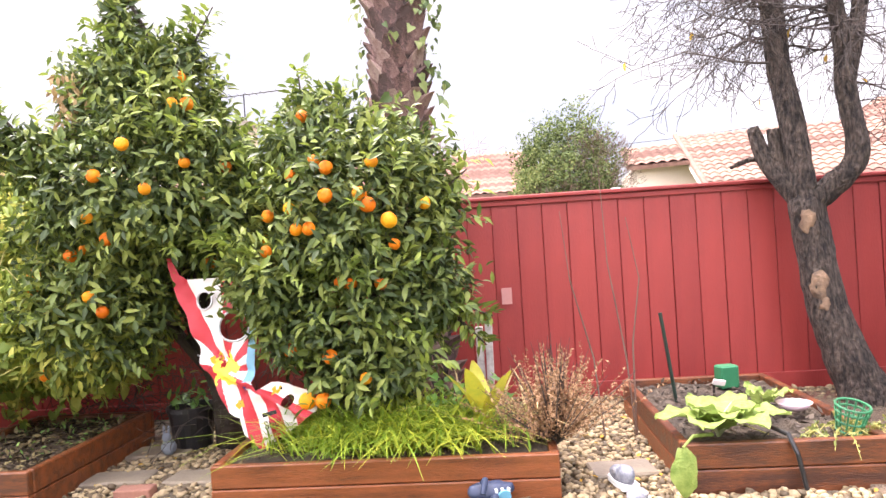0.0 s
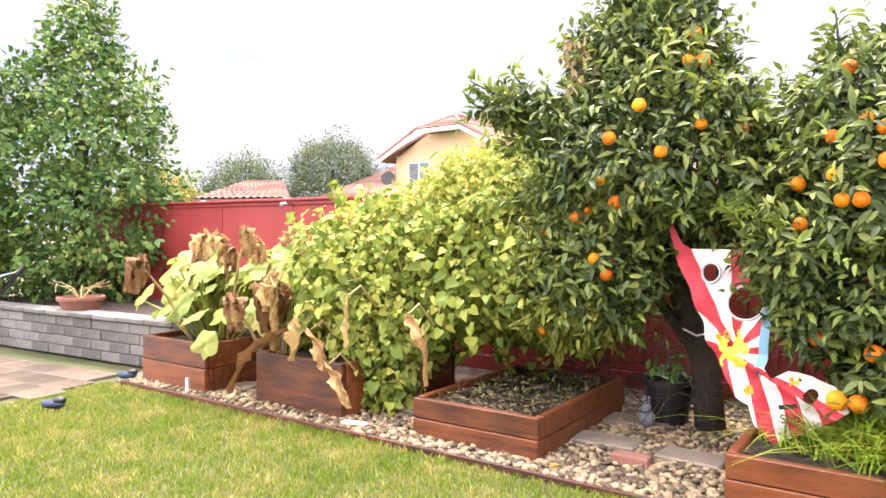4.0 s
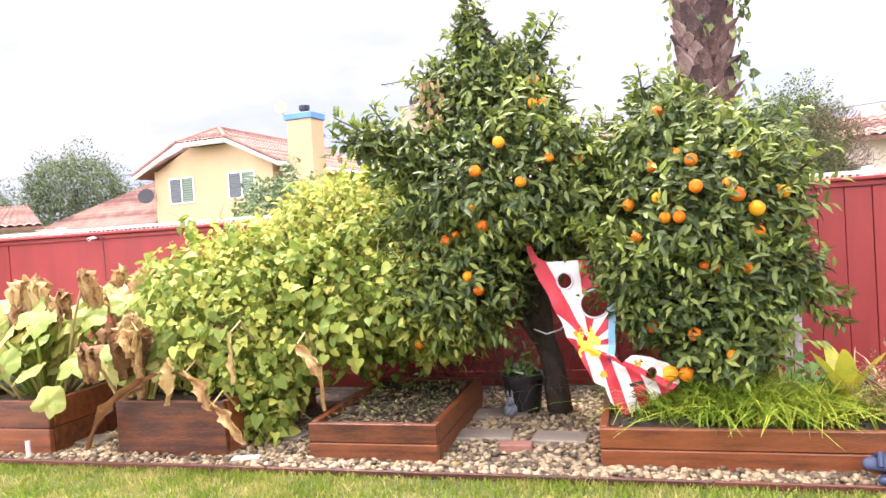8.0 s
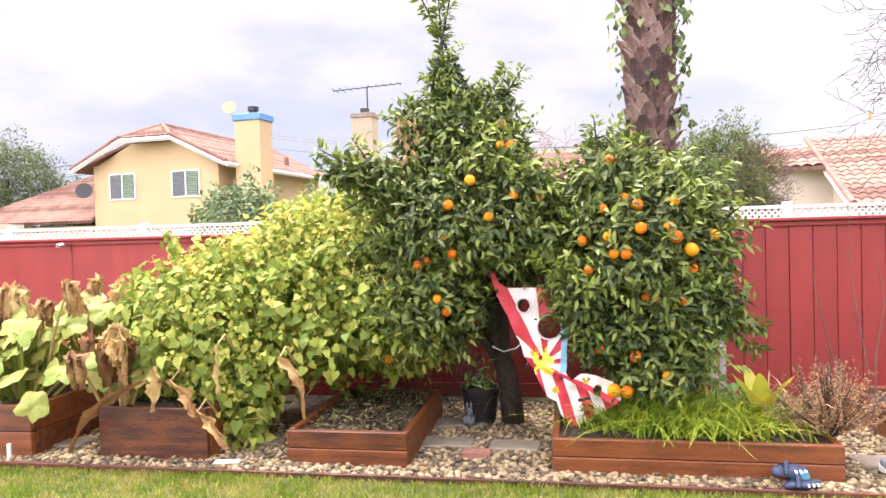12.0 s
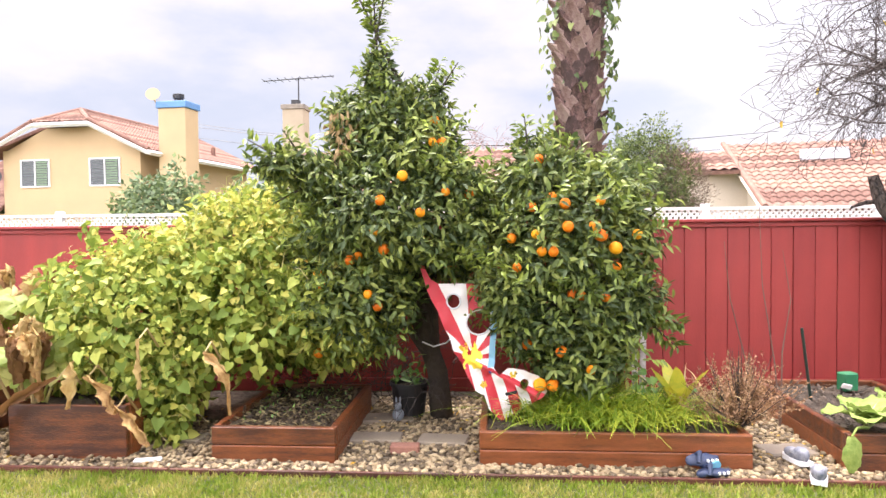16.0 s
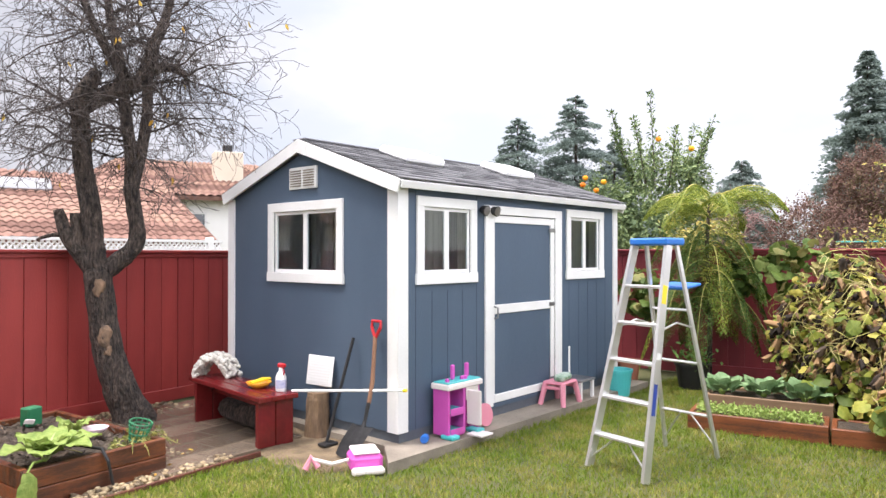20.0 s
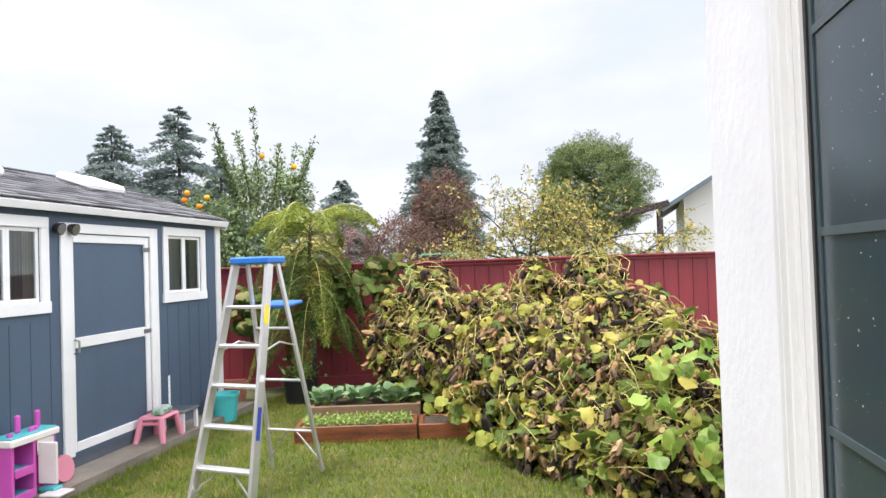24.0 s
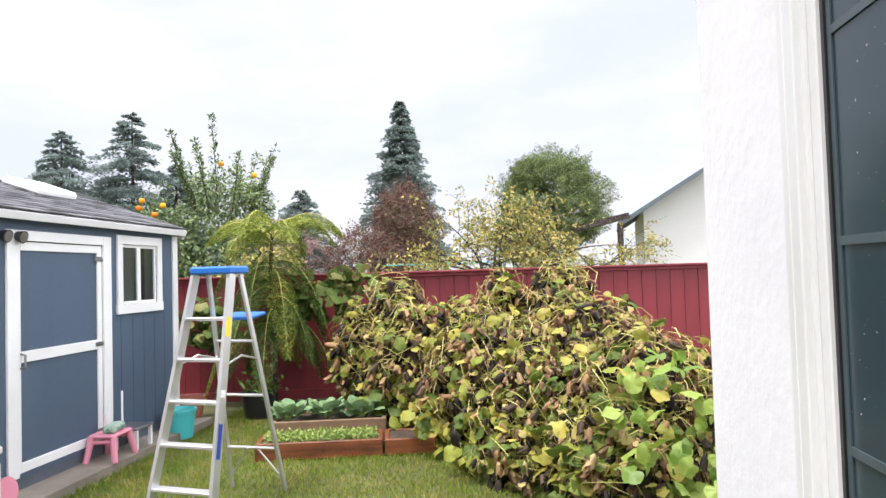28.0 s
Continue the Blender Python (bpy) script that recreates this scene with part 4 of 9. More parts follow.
FRUIT_2 = [(0.23, -0.54, 1.58), (0.27, -0.54, 1.52), (0.37, -0.49, 1.43), (0.53, -0.3, 1.52), (-0.06, -0.42, 1.79), (0.03, -0.48, 1.74), (0.05, -0.57, 1.58), (0.27, -0.41, 1.76), (-0.16, -0.29, 2.07), (-0.2, -0.43, 1.72), (-0.17, -0.54, 1.53), (-0.13, -0.56, 1.41), (-0.05, -0.58, 1.41), (-0.3, -0.58, 1.3),
           (0.08, -0.49, 1.11), (0.14, -0.5, 1.1), (0.3, -0.48, 1.09), (0.38, -0.44, 1.3), (0.0, -0.51, 0.71), (-0.24, -0.48, 0.75), (-0.15, -0.5, 0.47), (-0.06, -0.5, 0.47), (0.2, -0.53, 0.59), (-0.47, -0.2, 1.37), (-0.35, -0.42, 1.5)]
FRUIT_1 = [(0.23, -0.74, 1.84), (0.37, -0.53, 1.83), (0.08, -0.91, 1.69), (-0.25, -0.96, 1.55), (-0.47, -0.83, 1.35), (-0.42, -0.78, 1.38), (-0.2, -0.87, 1.43), (-0.87, -0.62, 1.32), (-0.71, -0.84, 1.25), (-0.31, -0.91, 1.11), (-0.25, -0.88, 1.02), (-0.63, -0.75, 0.83), (-0.57, -0.75, 0.80), (-0.75, -0.75, 0.65), (-0.66, -0.91, 1.17),
           (0.11, -0.53, 2.39), (0.12, -0.65, 2.21), (0.18, -0.59, 2.21), (0.19, -0.45, 1.26), (-0.2, -0.95, 1.78), (-0.05, -0.9, 1.95)]
_r = random.Random(21)
set_fruit(citrus_2, [(x, y + 0.01, z, _r.uniform(0.8, 1.02) * (1.2 if k in (0, 1, 2, 20, 21) else 1)) for k, (x, y, z) in enumerate(FRUIT_2)])
set_fruit(citrus_1, [(x, y + 0.015, z, _r.uniform(0.78, 1.0)) for x, y, z in FRUIT_1])

# ---- palm trunk: old leaf bases in rising spirals, and a climber ----
def palm_boot():
    bm = bmesh.new()
    pr = [(-0.075, 0.0), (-0.06, 0.09), (-0.028, 0.15), (0.028, 0.16), (0.06, 0.09), (0.075, 0.0)]
    lo = [bm.verts.new((x, 0.0, z - 0.03)) for x, z in pr]
    hi = [bm.verts.new((x * 0.85, -0.02 - 0.62 * max(0, z) * (1.0 if abs(x) < 0.05 else 0.7), z * 1.1)) for x, z in pr]
    bm.faces.new(hi)
    for k in range(6):
        bm.faces.new((lo[k], lo[(k + 1) % 6], hi[(k + 1) % 6], hi[k]))
    bm.normal_update()
    return bm


boots = [mesh_of("leaf_base", palm_boot(), M_PALM) for _ in range(1)]
rng = random.Random(14)


def palm_at(z):
    for a, b, r0, r1 in zip(PALM, PALM[1:], PALM_R, PALM_R[1:]):
        if a[2] <= z <= b[2]:
            f = (z - a[2]) / (b[2] - a[2])
            return Vector(a).lerp(Vector(b), f), r0 + (r1 - r0) * f
    return Vector(PALM[-1]), PALM_R[-1]


PALM_R = [0.31, 0.26, 0.22, 0.195, 0.19, 0.19, 0.18]
z, row = 0.15, 0
while z < 4.4:
    c, r = palm_at(z)
    n = 10
    for k in range(n):
        a = 360.0 * k / n + (18 if row % 2 else 0) + rng.uniform(-5, 5)
        if 100 < (a % 360) < 260 and z < 1.5:
            continue
        m = Matrix.Translation(c) @ pose(0, 0, 0, 0, 0, a) @ pose(0, -r + 0.012, 0, rng.uniform(-12, 6), rng.uniform(-9, 9), 0)
        part("leaf_base", boots[0], None, palm, m=m @ Matrix.Diagonal((rng.uniform(1.0, 1.2), rng.uniform(0.45, 0.95), rng.uniform(0.55, 0.75), 1)))
    z += 0.098
    row += 1
rg = np.random.default_rng(31)
n = 300
zz = 2.3 + rg.random(n) ** 0.8 * 2.2
ang = np.where(rg.random(n) < 0.6, rg.normal(-0.35, 0.45, n), rg.normal(-2.6, 0.35, n))
cc = np.array([palm_at(float(q))[0] for q in zz])
out = np.stack([np.cos(ang), np.sin(ang), np.zeros(n)], 1)
tagged(part("climber", leaves_mesh("climber", cc + out * (0.24 + rg.random((n, 1)) * 0.10), out * 0.4 + np.array([0, 0, -0.8]) + rg.normal(size=(n, 3)) * 0.4, out + rg.normal(size=(n, 3)) * 0.3, 0.045 + rg.random(n) * 0.055, LEAF_HEART, mat("creeper_leaf", (0.15, 0.21, 0.06), (0.08, 0.13, 0.04), 3, 0.5, 0.1, 40, island=0.7, c3=(0.27, 0.31, 0.10), trans=0.25)), None, palm, "green heart-leaved creeper"), kind="stuff")

# ---- bare tree by the lettuce bed ----
TL = Vector((0.914, -0.405, 0))
bare = thing("bare_tree", pose(2.16, 5.36, 0), "bare pruned fruit tree with dark twisted bark", "tree")


def bt(l, z, back=0.0):
    return TL * l + Vector((0.405, 0.914, 0)) * back + Vector((0, 0, z))


def bark_limb(name, pts, radii, seg=14, knob=0.10):
    """A limb with smooth bends and lumpy bark."""
    P, R = [], []
    for i in range(len(pts) - 1):
        a, b = Vector(pts[i]), Vector(pts[i + 1])
        p0 = Vector(pts[i - 1]) if i else a * 2 - b
        p3 = Vector(pts[i + 2]) if i + 2 < len(pts) else b * 2 - a
        for k in range(6):
            f = k / 6
            P.append(0.5 * ((2 * a) + (b - p0) * f + (2 * p0 - 5 * a + 4 * b - p3) * f * f + (3 * a - p0 - 3 * b + p3) * f ** 3))
            R.append(radii[i] + (radii[i + 1] - radii[i]) * f)
    P.append(Vector(pts[-1]))
    R.append(radii[-1])
    bm = T(P, R, seg)
    for v in bm.verts:
        d = noise.noise(v.co * 9) * knob * 0.35 + noise.noise(v.co * Vector((26, 26, 7))) * knob * 0.30
        k = min(range(len(P)), key=lambda q: (P[q] - v.co).length_squared)
        v.co += (v.co - P[k]) * d * 3
    return bm


BARE_LIMBS = [("trunk", [bt(0.05, -0.03), bt(-0.05, 0.2), bt(-0.14, 0.45), bt(-0.22, 0.78), bt(-0.27, 1.2), bt(-0.295, 1.42), bt(-0.30, 1.58)], [0.20, 0.155, 0.14, 0.13, 0.122, 0.125, 0.06]),
         ("stub", [bt(-0.32, 1.45), bt(-0.45, 1.62), bt(-0.55, 1.76), bt(-0.62, 2.0)], [0.10, 0.08, 0.06, 0.045]),
         ("stub", [bt(-0.42, 1.60), bt(-0.46, 1.75), bt(-0.48, 1.97)], [0.06, 0.05, 0.045]),
         ("stub", [bt(-0.52, 1.74), bt(-0.62, 1.77), bt(-0.72, 1.75), bt(-0.79, 1.72)], [0.03, 0.022, 0.018, 0.01]),
         ("limb", [bt(-0.31, 1.45), bt(-0.35, 1.97), bt(-0.42, 2.44), bt(-0.44, 2.84), bt(-0.45, 3.0), bt(-0.37, 3.16), bt(-0.31, 3.30)], [0.105, 0.09, 0.085, 0.082, 0.088, 0.078, 0.055]),
         ("limb", [bt(-0.26, 1.42), bt(-0.07, 1.57), bt(0.04, 1.72), bt(0.02, 1.97), bt(-0.01, 2.2), bt(-0.01, 2.5), bt(-0.05, 2.8), bt(-0.08, 3.1), bt(-0.13, 3.5), bt(-0.20, 3.85), bt(-0.26, 4.4)], [0.09, 0.085, 0.075, 0.068, 0.07, 0.06, 0.056, 0.052, 0.047, 0.04, 0.022]),
         ("limb", [bt(-0.43, 2.94), bt(-0.17, 3.12), bt(0.05, 3.22), bt(0.14, 3.40), bt(0.18, 3.6), bt(0.28, 3.85), bt(0.40, 4.4)], [0.075, 0.075, 0.075, 0.075, 0.06, 0.045, 0.025]),
         ("limb", [bt(-0.10, 3.3), bt(-0.25, 3.55), bt(-0.38, 3.85), bt(-0.52, 4.3)], [0.045, 0.04, 0.03, 0.02]),
         ("limb", [bt(-0.01, 2.2), bt(0.07, 2.55), bt(0.12, 2.9), bt(0.13, 3.3)], [0.065, 0.058, 0.05, 0.05]),
         ("stub", [bt(0.10, 3.32), bt(0.30, 3.40), bt(0.50, 3.33)], [0.05, 0.045, 0.035])]
for nm, pts, rad in BARE_LIMBS:
    part(nm, bark_limb(nm, pts, rad, 16 if nm == "trunk" else 10), M_BARKDARK, bare, smooth=True)
for z, l, s in ((1.30, -0.28, 0.085), (0.83, -0.23, 0.105), (0.70, -0.20, 0.06)):
    bm = bmesh.new()
    bmesh.ops.create_uvsphere(bm, u_segments=12, v_segments=8, radius=1.0, matrix=Matrix.Translation(bt(l, z, -0.118)) @ Matrix.Rotation(math.atan2(-0.405, 0.914), 4, "Z") @ Matrix.Diagonal((s * 0.6, 0.022, s, 1)))
    for v in bm.verts:
        v.co += (v.co - bt(l, z, -0.118)) * noise.noise(v.co * 30) * 0.6
    part("pruning_scar", bm, mat("bare_wood", (0.30, 0.19, 0.12), (0.10, 0.07, 0.05), 12, 0.85, 0.8, 40, dist=0.02), bare, "pale healed pruning cut", True)


def twig_mesh(seeds, rng, levels=4, thin=0.0022):
    """Three-sided tapering twigs, grown from start points by forking."""
    V, Fc = [], []

    def seg(a, b, r0, r1):
        d = (b - a).normalized()
        x = d.orthogonal().normalized()
        y = d.cross(x)
        k = len(V)
        for p, r in ((a, r0), (b, r1)):
            for j in range(3):
                V.append(p + (x * math.cos(j * 2.094) + y * math.sin(j * 2.094)) * max(r, thin))
        for j in range(3):
            Fc.append((k + j, k + (j + 1) % 3, k + 3 + (j + 1) % 3, k + 3 + j))

    def grow(p, d, ln, r, lev):
        n = 4
        for i in range(n):
            d = (d + Vector((rng.gauss(0, 0.22), rng.gauss(0, 0.22), rng.gauss(0, 0.18) - 0.04 * lev * (lev < 4)))).normalized()
            q = p + d * ln / n
            seg(p, q, r, r * 0.82)
            p, r = q, r * 0.82
            if lev < levels and rng.random() < (0.8 if lev < 3 else 0.45):
                s = Vector((rng.gauss(0, 1), rng.gauss(0, 1), rng.gauss(0, 0.8)))
                s = (s - d * s.dot(d)).normalized()
                grow(p, (d * 0.55 + s * 0.8).normalized(), ln * rng.uniform(0.45, 0.72), r * 0.62, lev + 1)
        if lev < levels:
            grow(p, d, ln * 0.6, r * 0.9, lev + 1)

    for p, d, ln, r in seeds:
        grow(Vector(p), Vector(d).normalized(), ln, r, 1)
    return np.array([tuple(v) for v in V]), np.array(Fc)


rng = random.Random(77)
seeds = []
for i in range(78):
    _, pts, rad = BARE_LIMBS[rng.choice((4, 5, 5, 5, 6, 6, 6, 7, 7, 8, 8, 9))]
    k = rng.randrange(1, len(pts) - 1)
    p = Vector(pts[k]).lerp(Vector(pts[k + 1]), rng.random())
    if p.z < 1.95:
        p = Vector(pts[-2])
    a = rng.uniform(0, math.tau)
    seeds.append((p, (math.cos(a), math.sin(a), rng.uniform(-0.35, 0.9)), rng.uniform(0.45, 0.85), 0.013))
for k in range(16):
    p = Vector(BARE_LIMBS[4][1][2]).lerp(Vector(BARE_LIMBS[4][1][4]), rng.random()) if k % 2 else Vector(BARE_LIMBS[5][1][5]).lerp(Vector(BARE_LIMBS[5][1][8]), rng.random())
    seeds.append((p, -TL * rng.uniform(0.4, 1.0) + Vector((rng.gauss(0, 0.3), rng.gauss(0, 0.4), rng.uniform(-0.1, 0.8))), rng.uniform(0.5, 0.85), 0.014))
for nm, pts, rad in (BARE_LIMBS[5], BARE_LIMBS[6], BARE_LIMBS[7]):
    for k in range(3):
        seeds.append((pts[-1], Vector(pts[-1]) - Vector(pts[-2]) + Vector((rng.gauss(0, .2), rng.gauss(0, .2), 0)), 0.9, 0.02))
tv, tf = twig_mesh(seeds, rng, 4, 0.0026)
tagged(part("twig_tangle", mesh_np("twig_tangle", tv, tf, M_TWIG), None, bare, "tangle of thin bare twigs"), kind="stuff")
rg = np.random.default_rng(5)
ii = rg.integers(0, len(tv), 26)
part("last_leaves", leaves_mesh("last_leaves", tv[ii], rg.normal(size=(26, 3)) * 0.4 + np.array([0, 0, -1]), rg.normal(size=(26, 3)), np.full(26, 0.075), LEAF_OVAL, mat("yellow_leaf", (0.62, 0.42, 0.05), (0.5, 0.28, 0.04), 4, 0.5, 0.1, 40, island=0.6, trans=0.3)), None, bare, "few yellow leaves left on the twigs")

# ---- neighbours behind the fences ----
def tile_roof(p00, p10, p11, p01, pitch=0.24, course=0.32):
    """Barrel tiles in courses over the quad from the eave (p00, p10) to the ridge (p01, p11)."""
    p00, p10, p11, p01 = (Vector(p) for p in (p00, p10, p11, p01))
    nrm = (p10 - p00).cross(p01 - p00).normalized()
    nc = max(2, round(((p01 - p00).length + (p11 - p10).length) / 2 / course))
    nx = max(4, round(max((p10 - p00).length, (p11 - p01).length) / pitch)) * 4
    V, Fc = [], []
    for c in range(nc):
        k = len(V)
        for f, up in ((c / nc, 0.022), ((c + 1) / nc, 0.0)):
            a, b = p00.lerp(p01, f), p10.lerp(p11, f)
            for i in range(nx + 1):
                w = abs(math.sin(i * math.pi / 4)) * 0.055
                V.append(a.lerp(b, i / nx) + nrm * (w + up))
        for i in range(nx):
            Fc.append((k + i, k + i + 1, k + nx + 2 + i, k + nx + 1 + i))
    return mesh_np("tiles", [tuple(v) for v in V], Fc, M_TILE)


def slab4(name, quad, thick, material, parent):
    bm = bmesh.new()
    q = [Vector(p) for p in quad]
    nrm = (q[1] - q[0]).cross(q[3] - q[0]).normalized() * thick
    lo, hi = [bm.verts.new(p - nrm) for p in q], [bm.verts.new(p) for p in q]
    bm.faces.new(hi), bm.faces.new(lo[::-1])
    for k in range(4):
        bm.faces.new((lo[k], lo[(k + 1) % 4], hi[(k + 1) % 4], hi[k]))
    return part(name, bm, material, parent)


def house_window(parent, m, w, h, shutters=False):
    win = part("window", B((-0.06, -0.03, -0.06), (w + 0.06, 0.02, 0.0)), M_WHITE, parent, m=m)
    for lo, hi in (((-0.06, -0.03, h), (w + 0.06, 0.02, h + 0.06)), ((-0.06, -0.03, 0), (0, 0.02, h)), ((w, -0.03, 0), (w + 0.06, 0.02, h)), ((w / 2 - 0.03, -0.028, 0), (w / 2 + 0.03, 0.02, h))):
        part("frame_bar", B(lo, hi), M_WHITE, win)
    part("pane", B((0, -0.005, 0), (w / 2 - 0.03, 0.015, h)), M_GLASS, win)
    part("pane", B((w / 2 + 0.03, -0.005, 0), (w, 0.015, h)), M_GLASS, win)
    if shutters:
        k = int(h / 0.11)
        me = mesh_of("slat", B((0.0, -0.016, 0.0), (w / 2 - 0.13, -0.007, 0.07)), mat("green_shutter", (0.16, 0.24, 0.13), (0.11, 0.18, 0.10), 3, 0.5, 0.1))
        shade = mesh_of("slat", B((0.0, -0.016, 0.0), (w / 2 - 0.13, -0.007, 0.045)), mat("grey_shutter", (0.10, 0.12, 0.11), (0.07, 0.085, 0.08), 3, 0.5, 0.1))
        for x0 in (0.05, w / 2 + 0.06):
            for j in range(k):
                part("slat", me if x0 > w / 4 else shade, None, win, m=pose(x0, 0, 0.03 + j * 0.11))
    return win


hy = thing("neighbour_house", pose(-26.17, 25.86, 0, 0, 0, 1.3) @ Matrix.Diagonal((1.023, 1, 1, 1)), "tan stucco two-storey house with red tile roof", "house")
part("wall", B((0, 0, 0), (6.57, 10.4, 5.2)), M_HOUSEY, hy)
bm = bmesh.new()
poly_prism(bm, [(0, 5.15), (6.57, 5.15), (4.5, 6.15), (2.07, 6.15)], 10.1, Matrix(((1, 0, 0, 0), (0, 0, 1, 0.1), (0, 1, 0, 0), (0, 0, 0, 1))))
part("gable", bm, M_HOUSEY, hy)
E_, P_, XR_, LEN_ = 4.98, 7.0, 3.285, 10.9
for qq in ([(-0.75, LEN_, E_), (-0.75, -0.6, E_), (XR_, 0.75, P_), (XR_, LEN_, P_)], [(7.32, -0.6, E_), (7.32, LEN_, E_), (XR_, LEN_, P_), (XR_, 0.75, P_)]):
    slope = slab4("roof", qq, 0.12, M_TILE, hy)
    part("tiles", tile_roof(*qq), None, slope)
hipq = [(1.95, -0.6, 6.31), (4.62, -0.6, 6.31), (XR_ + 0.08, 0.75, P_ + 0.02), (XR_ - 0.08, 0.75, P_ + 0.02)]
part("tiles", tile_roof(*hipq), None, slab4("roof", hipq, 0.1, M_TILE, hy))
part("ridge_tiles", T([(XR_, 0.7, P_ + 0.03), (XR_, LEN_, P_ + 0.03)], 0.12, 8), M_TILE, hy)
for x_, z_ in ((1.95, 6.36), (4.62, 6.36)):
    part("hip_tiles", T([(x_, -0.6, z_), (XR_, 0.75, P_ + 0.05)], 0.10, 8), M_TILE, hy)
for pts in ([(-0.75, -0.6, E_ + 0.05), (1.95, -0.6, 6.38)], [(4.62, -0.6, 6.38), (7.32, -0.6, E_ + 0.05)]):
    part("verge_tiles", T(pts, 0.10, 8), M_TILE, hy)
for pts in ([(-0.75, -0.62, E_ - 0.10), (1.95, -0.62, 6.19)], [(1.95, -0.62, 6.19), (4.62, -0.62, 6.19)], [(4.62, -0.62, 6.19), (7.32, -0.62, E_ - 0.10)], [(7.34, -0.6, E_ - 0.10), (7.34, LEN_ - 0.1, E_ - 0.10)]):
    part("fascia", T(pts, 0.11, 4), M_WHITE, hy)
house_window(hy, pose(0.92, -0.02, 3.60), 1.30, 1.12, True)
house_window(hy, pose(4.24, -0.02, 3.60), 1.34, 1.12, True)
ch = part("chimney", B((7.25, 0.3, 0), (8.50, 1.4, 6.88), 0.02), M_HOUSEY, hy, "tan chimney with a blue cap")
part("cap", B((7.18, 0.23, 6.88), (8.57, 1.47, 7.17), 0.02), mat("blue_cap", (0.10, 0.25, 0.50), (0.08, 0.2, 0.42), 2, 0.5, 0.1), ch)
part("flue", lathe(bmesh.new(), [(0.18, 7.15), (0.18, 7.35), (0.24, 7.36), (0.24, 7.55), (0.0, 7.6)], 12, Matrix.Translation((7.9, 0.85, 0))), M_BLACK, ch)
part("dish", lathe(bmesh.new(), [(0.02, 0), (0.18, 0.03), (0.30, 0.12)], 14, pose(7.05, 0.3, 7.45, 70, 0, 20)), M_HOUSEY, ch)
part("dish_arm", T([(7.22, 0.4, 6.95), (7.08, 0.34, 7.25), (7.05, 0.32, 7.45)], 0.035, 6), M_HOUSEY, ch)
part("vent_pipe", T([(6.3, 7.0, 5.3), (6.3, 7.0, 5.95)], 0.12), M_TILE, hy)
wq = [(-8.5, -0.2, 2.6), (-0.1, -0.2, 2.6), (-0.1, 4.2, 5.75), (-1.4, 4.2, 5.75)]
part("tiles", tile_roof(*wq), None, slab4("roof", wq, 0.12, M_TILE, hy))
part("wall", B((-8.0, 0.2, 0), (-0.05, 5.0, 2.4)), M_HOUSEY, hy)
part("dish", lathe(bmesh.new(), [(0.02, 0), (0.22, 0.04), (0.38, 0.15)], 14, pose(-0.35, -0.2, 4.0, 75, 0, 25)), M_BLACK, hy)

hm = thing("neighbour_house", pose(-12.8, 20.2, 0, 0, 0, 5), "house with orange tile roof behind the trees", "house")
mq = [(1.6, 0, 2.75), (12.4, 0, 2.75), (12.4, 4.6, 4.55), (1.6, 4.6, 4.55)]
part("tiles", tile_roof(*mq), None, slab4("roof", mq, 0.12, M_TILE, hm))
part("wall", B((1.9, 0.4, 0), (12.0, 8.5, 2.7)), M_HOUSEC, hm)
ch = part("chimney", B((0.9, 4.4, 0), (1.75, 5.2, 6.3), 0.02), mat("tan_chimney_stucco", (0.40, 0.33, 0.24), (0.34, 0.28, 0.20), 2, 0.85, 0.3, 20), hm, "tan chimney with a television aerial")
part("cap", B((0.85, 4.35, 6.3), (1.8, 5.25, 6.48), 0.01), M_CONC, ch)
part("flue", B((1.2, 4.6, 6.48), (1.5, 4.9, 6.7), 0.01), M_BLACK, ch)
mast = part("aerial_mast", T([(1.45, 4.8, 6.4), (1.45, 4.8, 7.6)], 0.028, 6), M_BLACK, ch)
part("boom", T([(0.0, 4.8, 7.5), (2.9, 4.8, 7.62)], 0.022, 5), M_BLACK, mast)
for k in range(10):
    part("rod", T([(0.1 + k * 0.3, 4.35 + k * 0.02, 7.5 + k * 0.012), (0.1 + k * 0.3, 5.25 - k * 0.02, 7.5 + k * 0.012)], 0.012, 4), M_BLACK, mast)

hr = thing("neighbour_house", pose(0, 0, 0), "cream house with an orange tile roof and skylight", "house")
rq = [(3.3, 15.8, 1.93), (8.3, 14.15, 1.88), (9.1, 18.7, 3.75), (3.32, 20.4, 3.88)]
rs = slab4("roof", rq, 0.12, M_TILE, hr)
part("tiles", tile_roof(*rq), None, rs)
lq = [(1.75, 18.3, 2.98), (3.2, 17.9, 2.98), (3.2, 19.6, 3.62), (1.75, 20.0, 3.62)]
part("tiles", tile_roof(*lq), None, slab4("roof", lq, 0.1, M_TILE, hr))
part("wall", B((1.9, 18.6, 0), (8.4, 22.0, 2.95), 0, None), M_HOUSEC, hr)
part("wall", poly_prism(bmesh.new(), [(0, 0), (3.4, 0), (3.4, 3.0), (0, 1.6)], 0.15, pose(3.45, 16.0, 0, 0, 0, -2) @ Matrix(((0, 0, 1, 0), (1, 0, 0, 0), (0, 1, 0, 0), (0, 0, 0, 1)))), M_HOUSEC, hr)
part("fascia", T([(3.26, 15.75, 1.86), (3.27, 20.4, 3.82)], 0.07, 4), M_HOUSEC, hr)
part("verge_tiles", T([(3.28, 15.75, 1.98), (3.29, 20.4, 3.94)], 0.075, 8), M_TILE, hr)
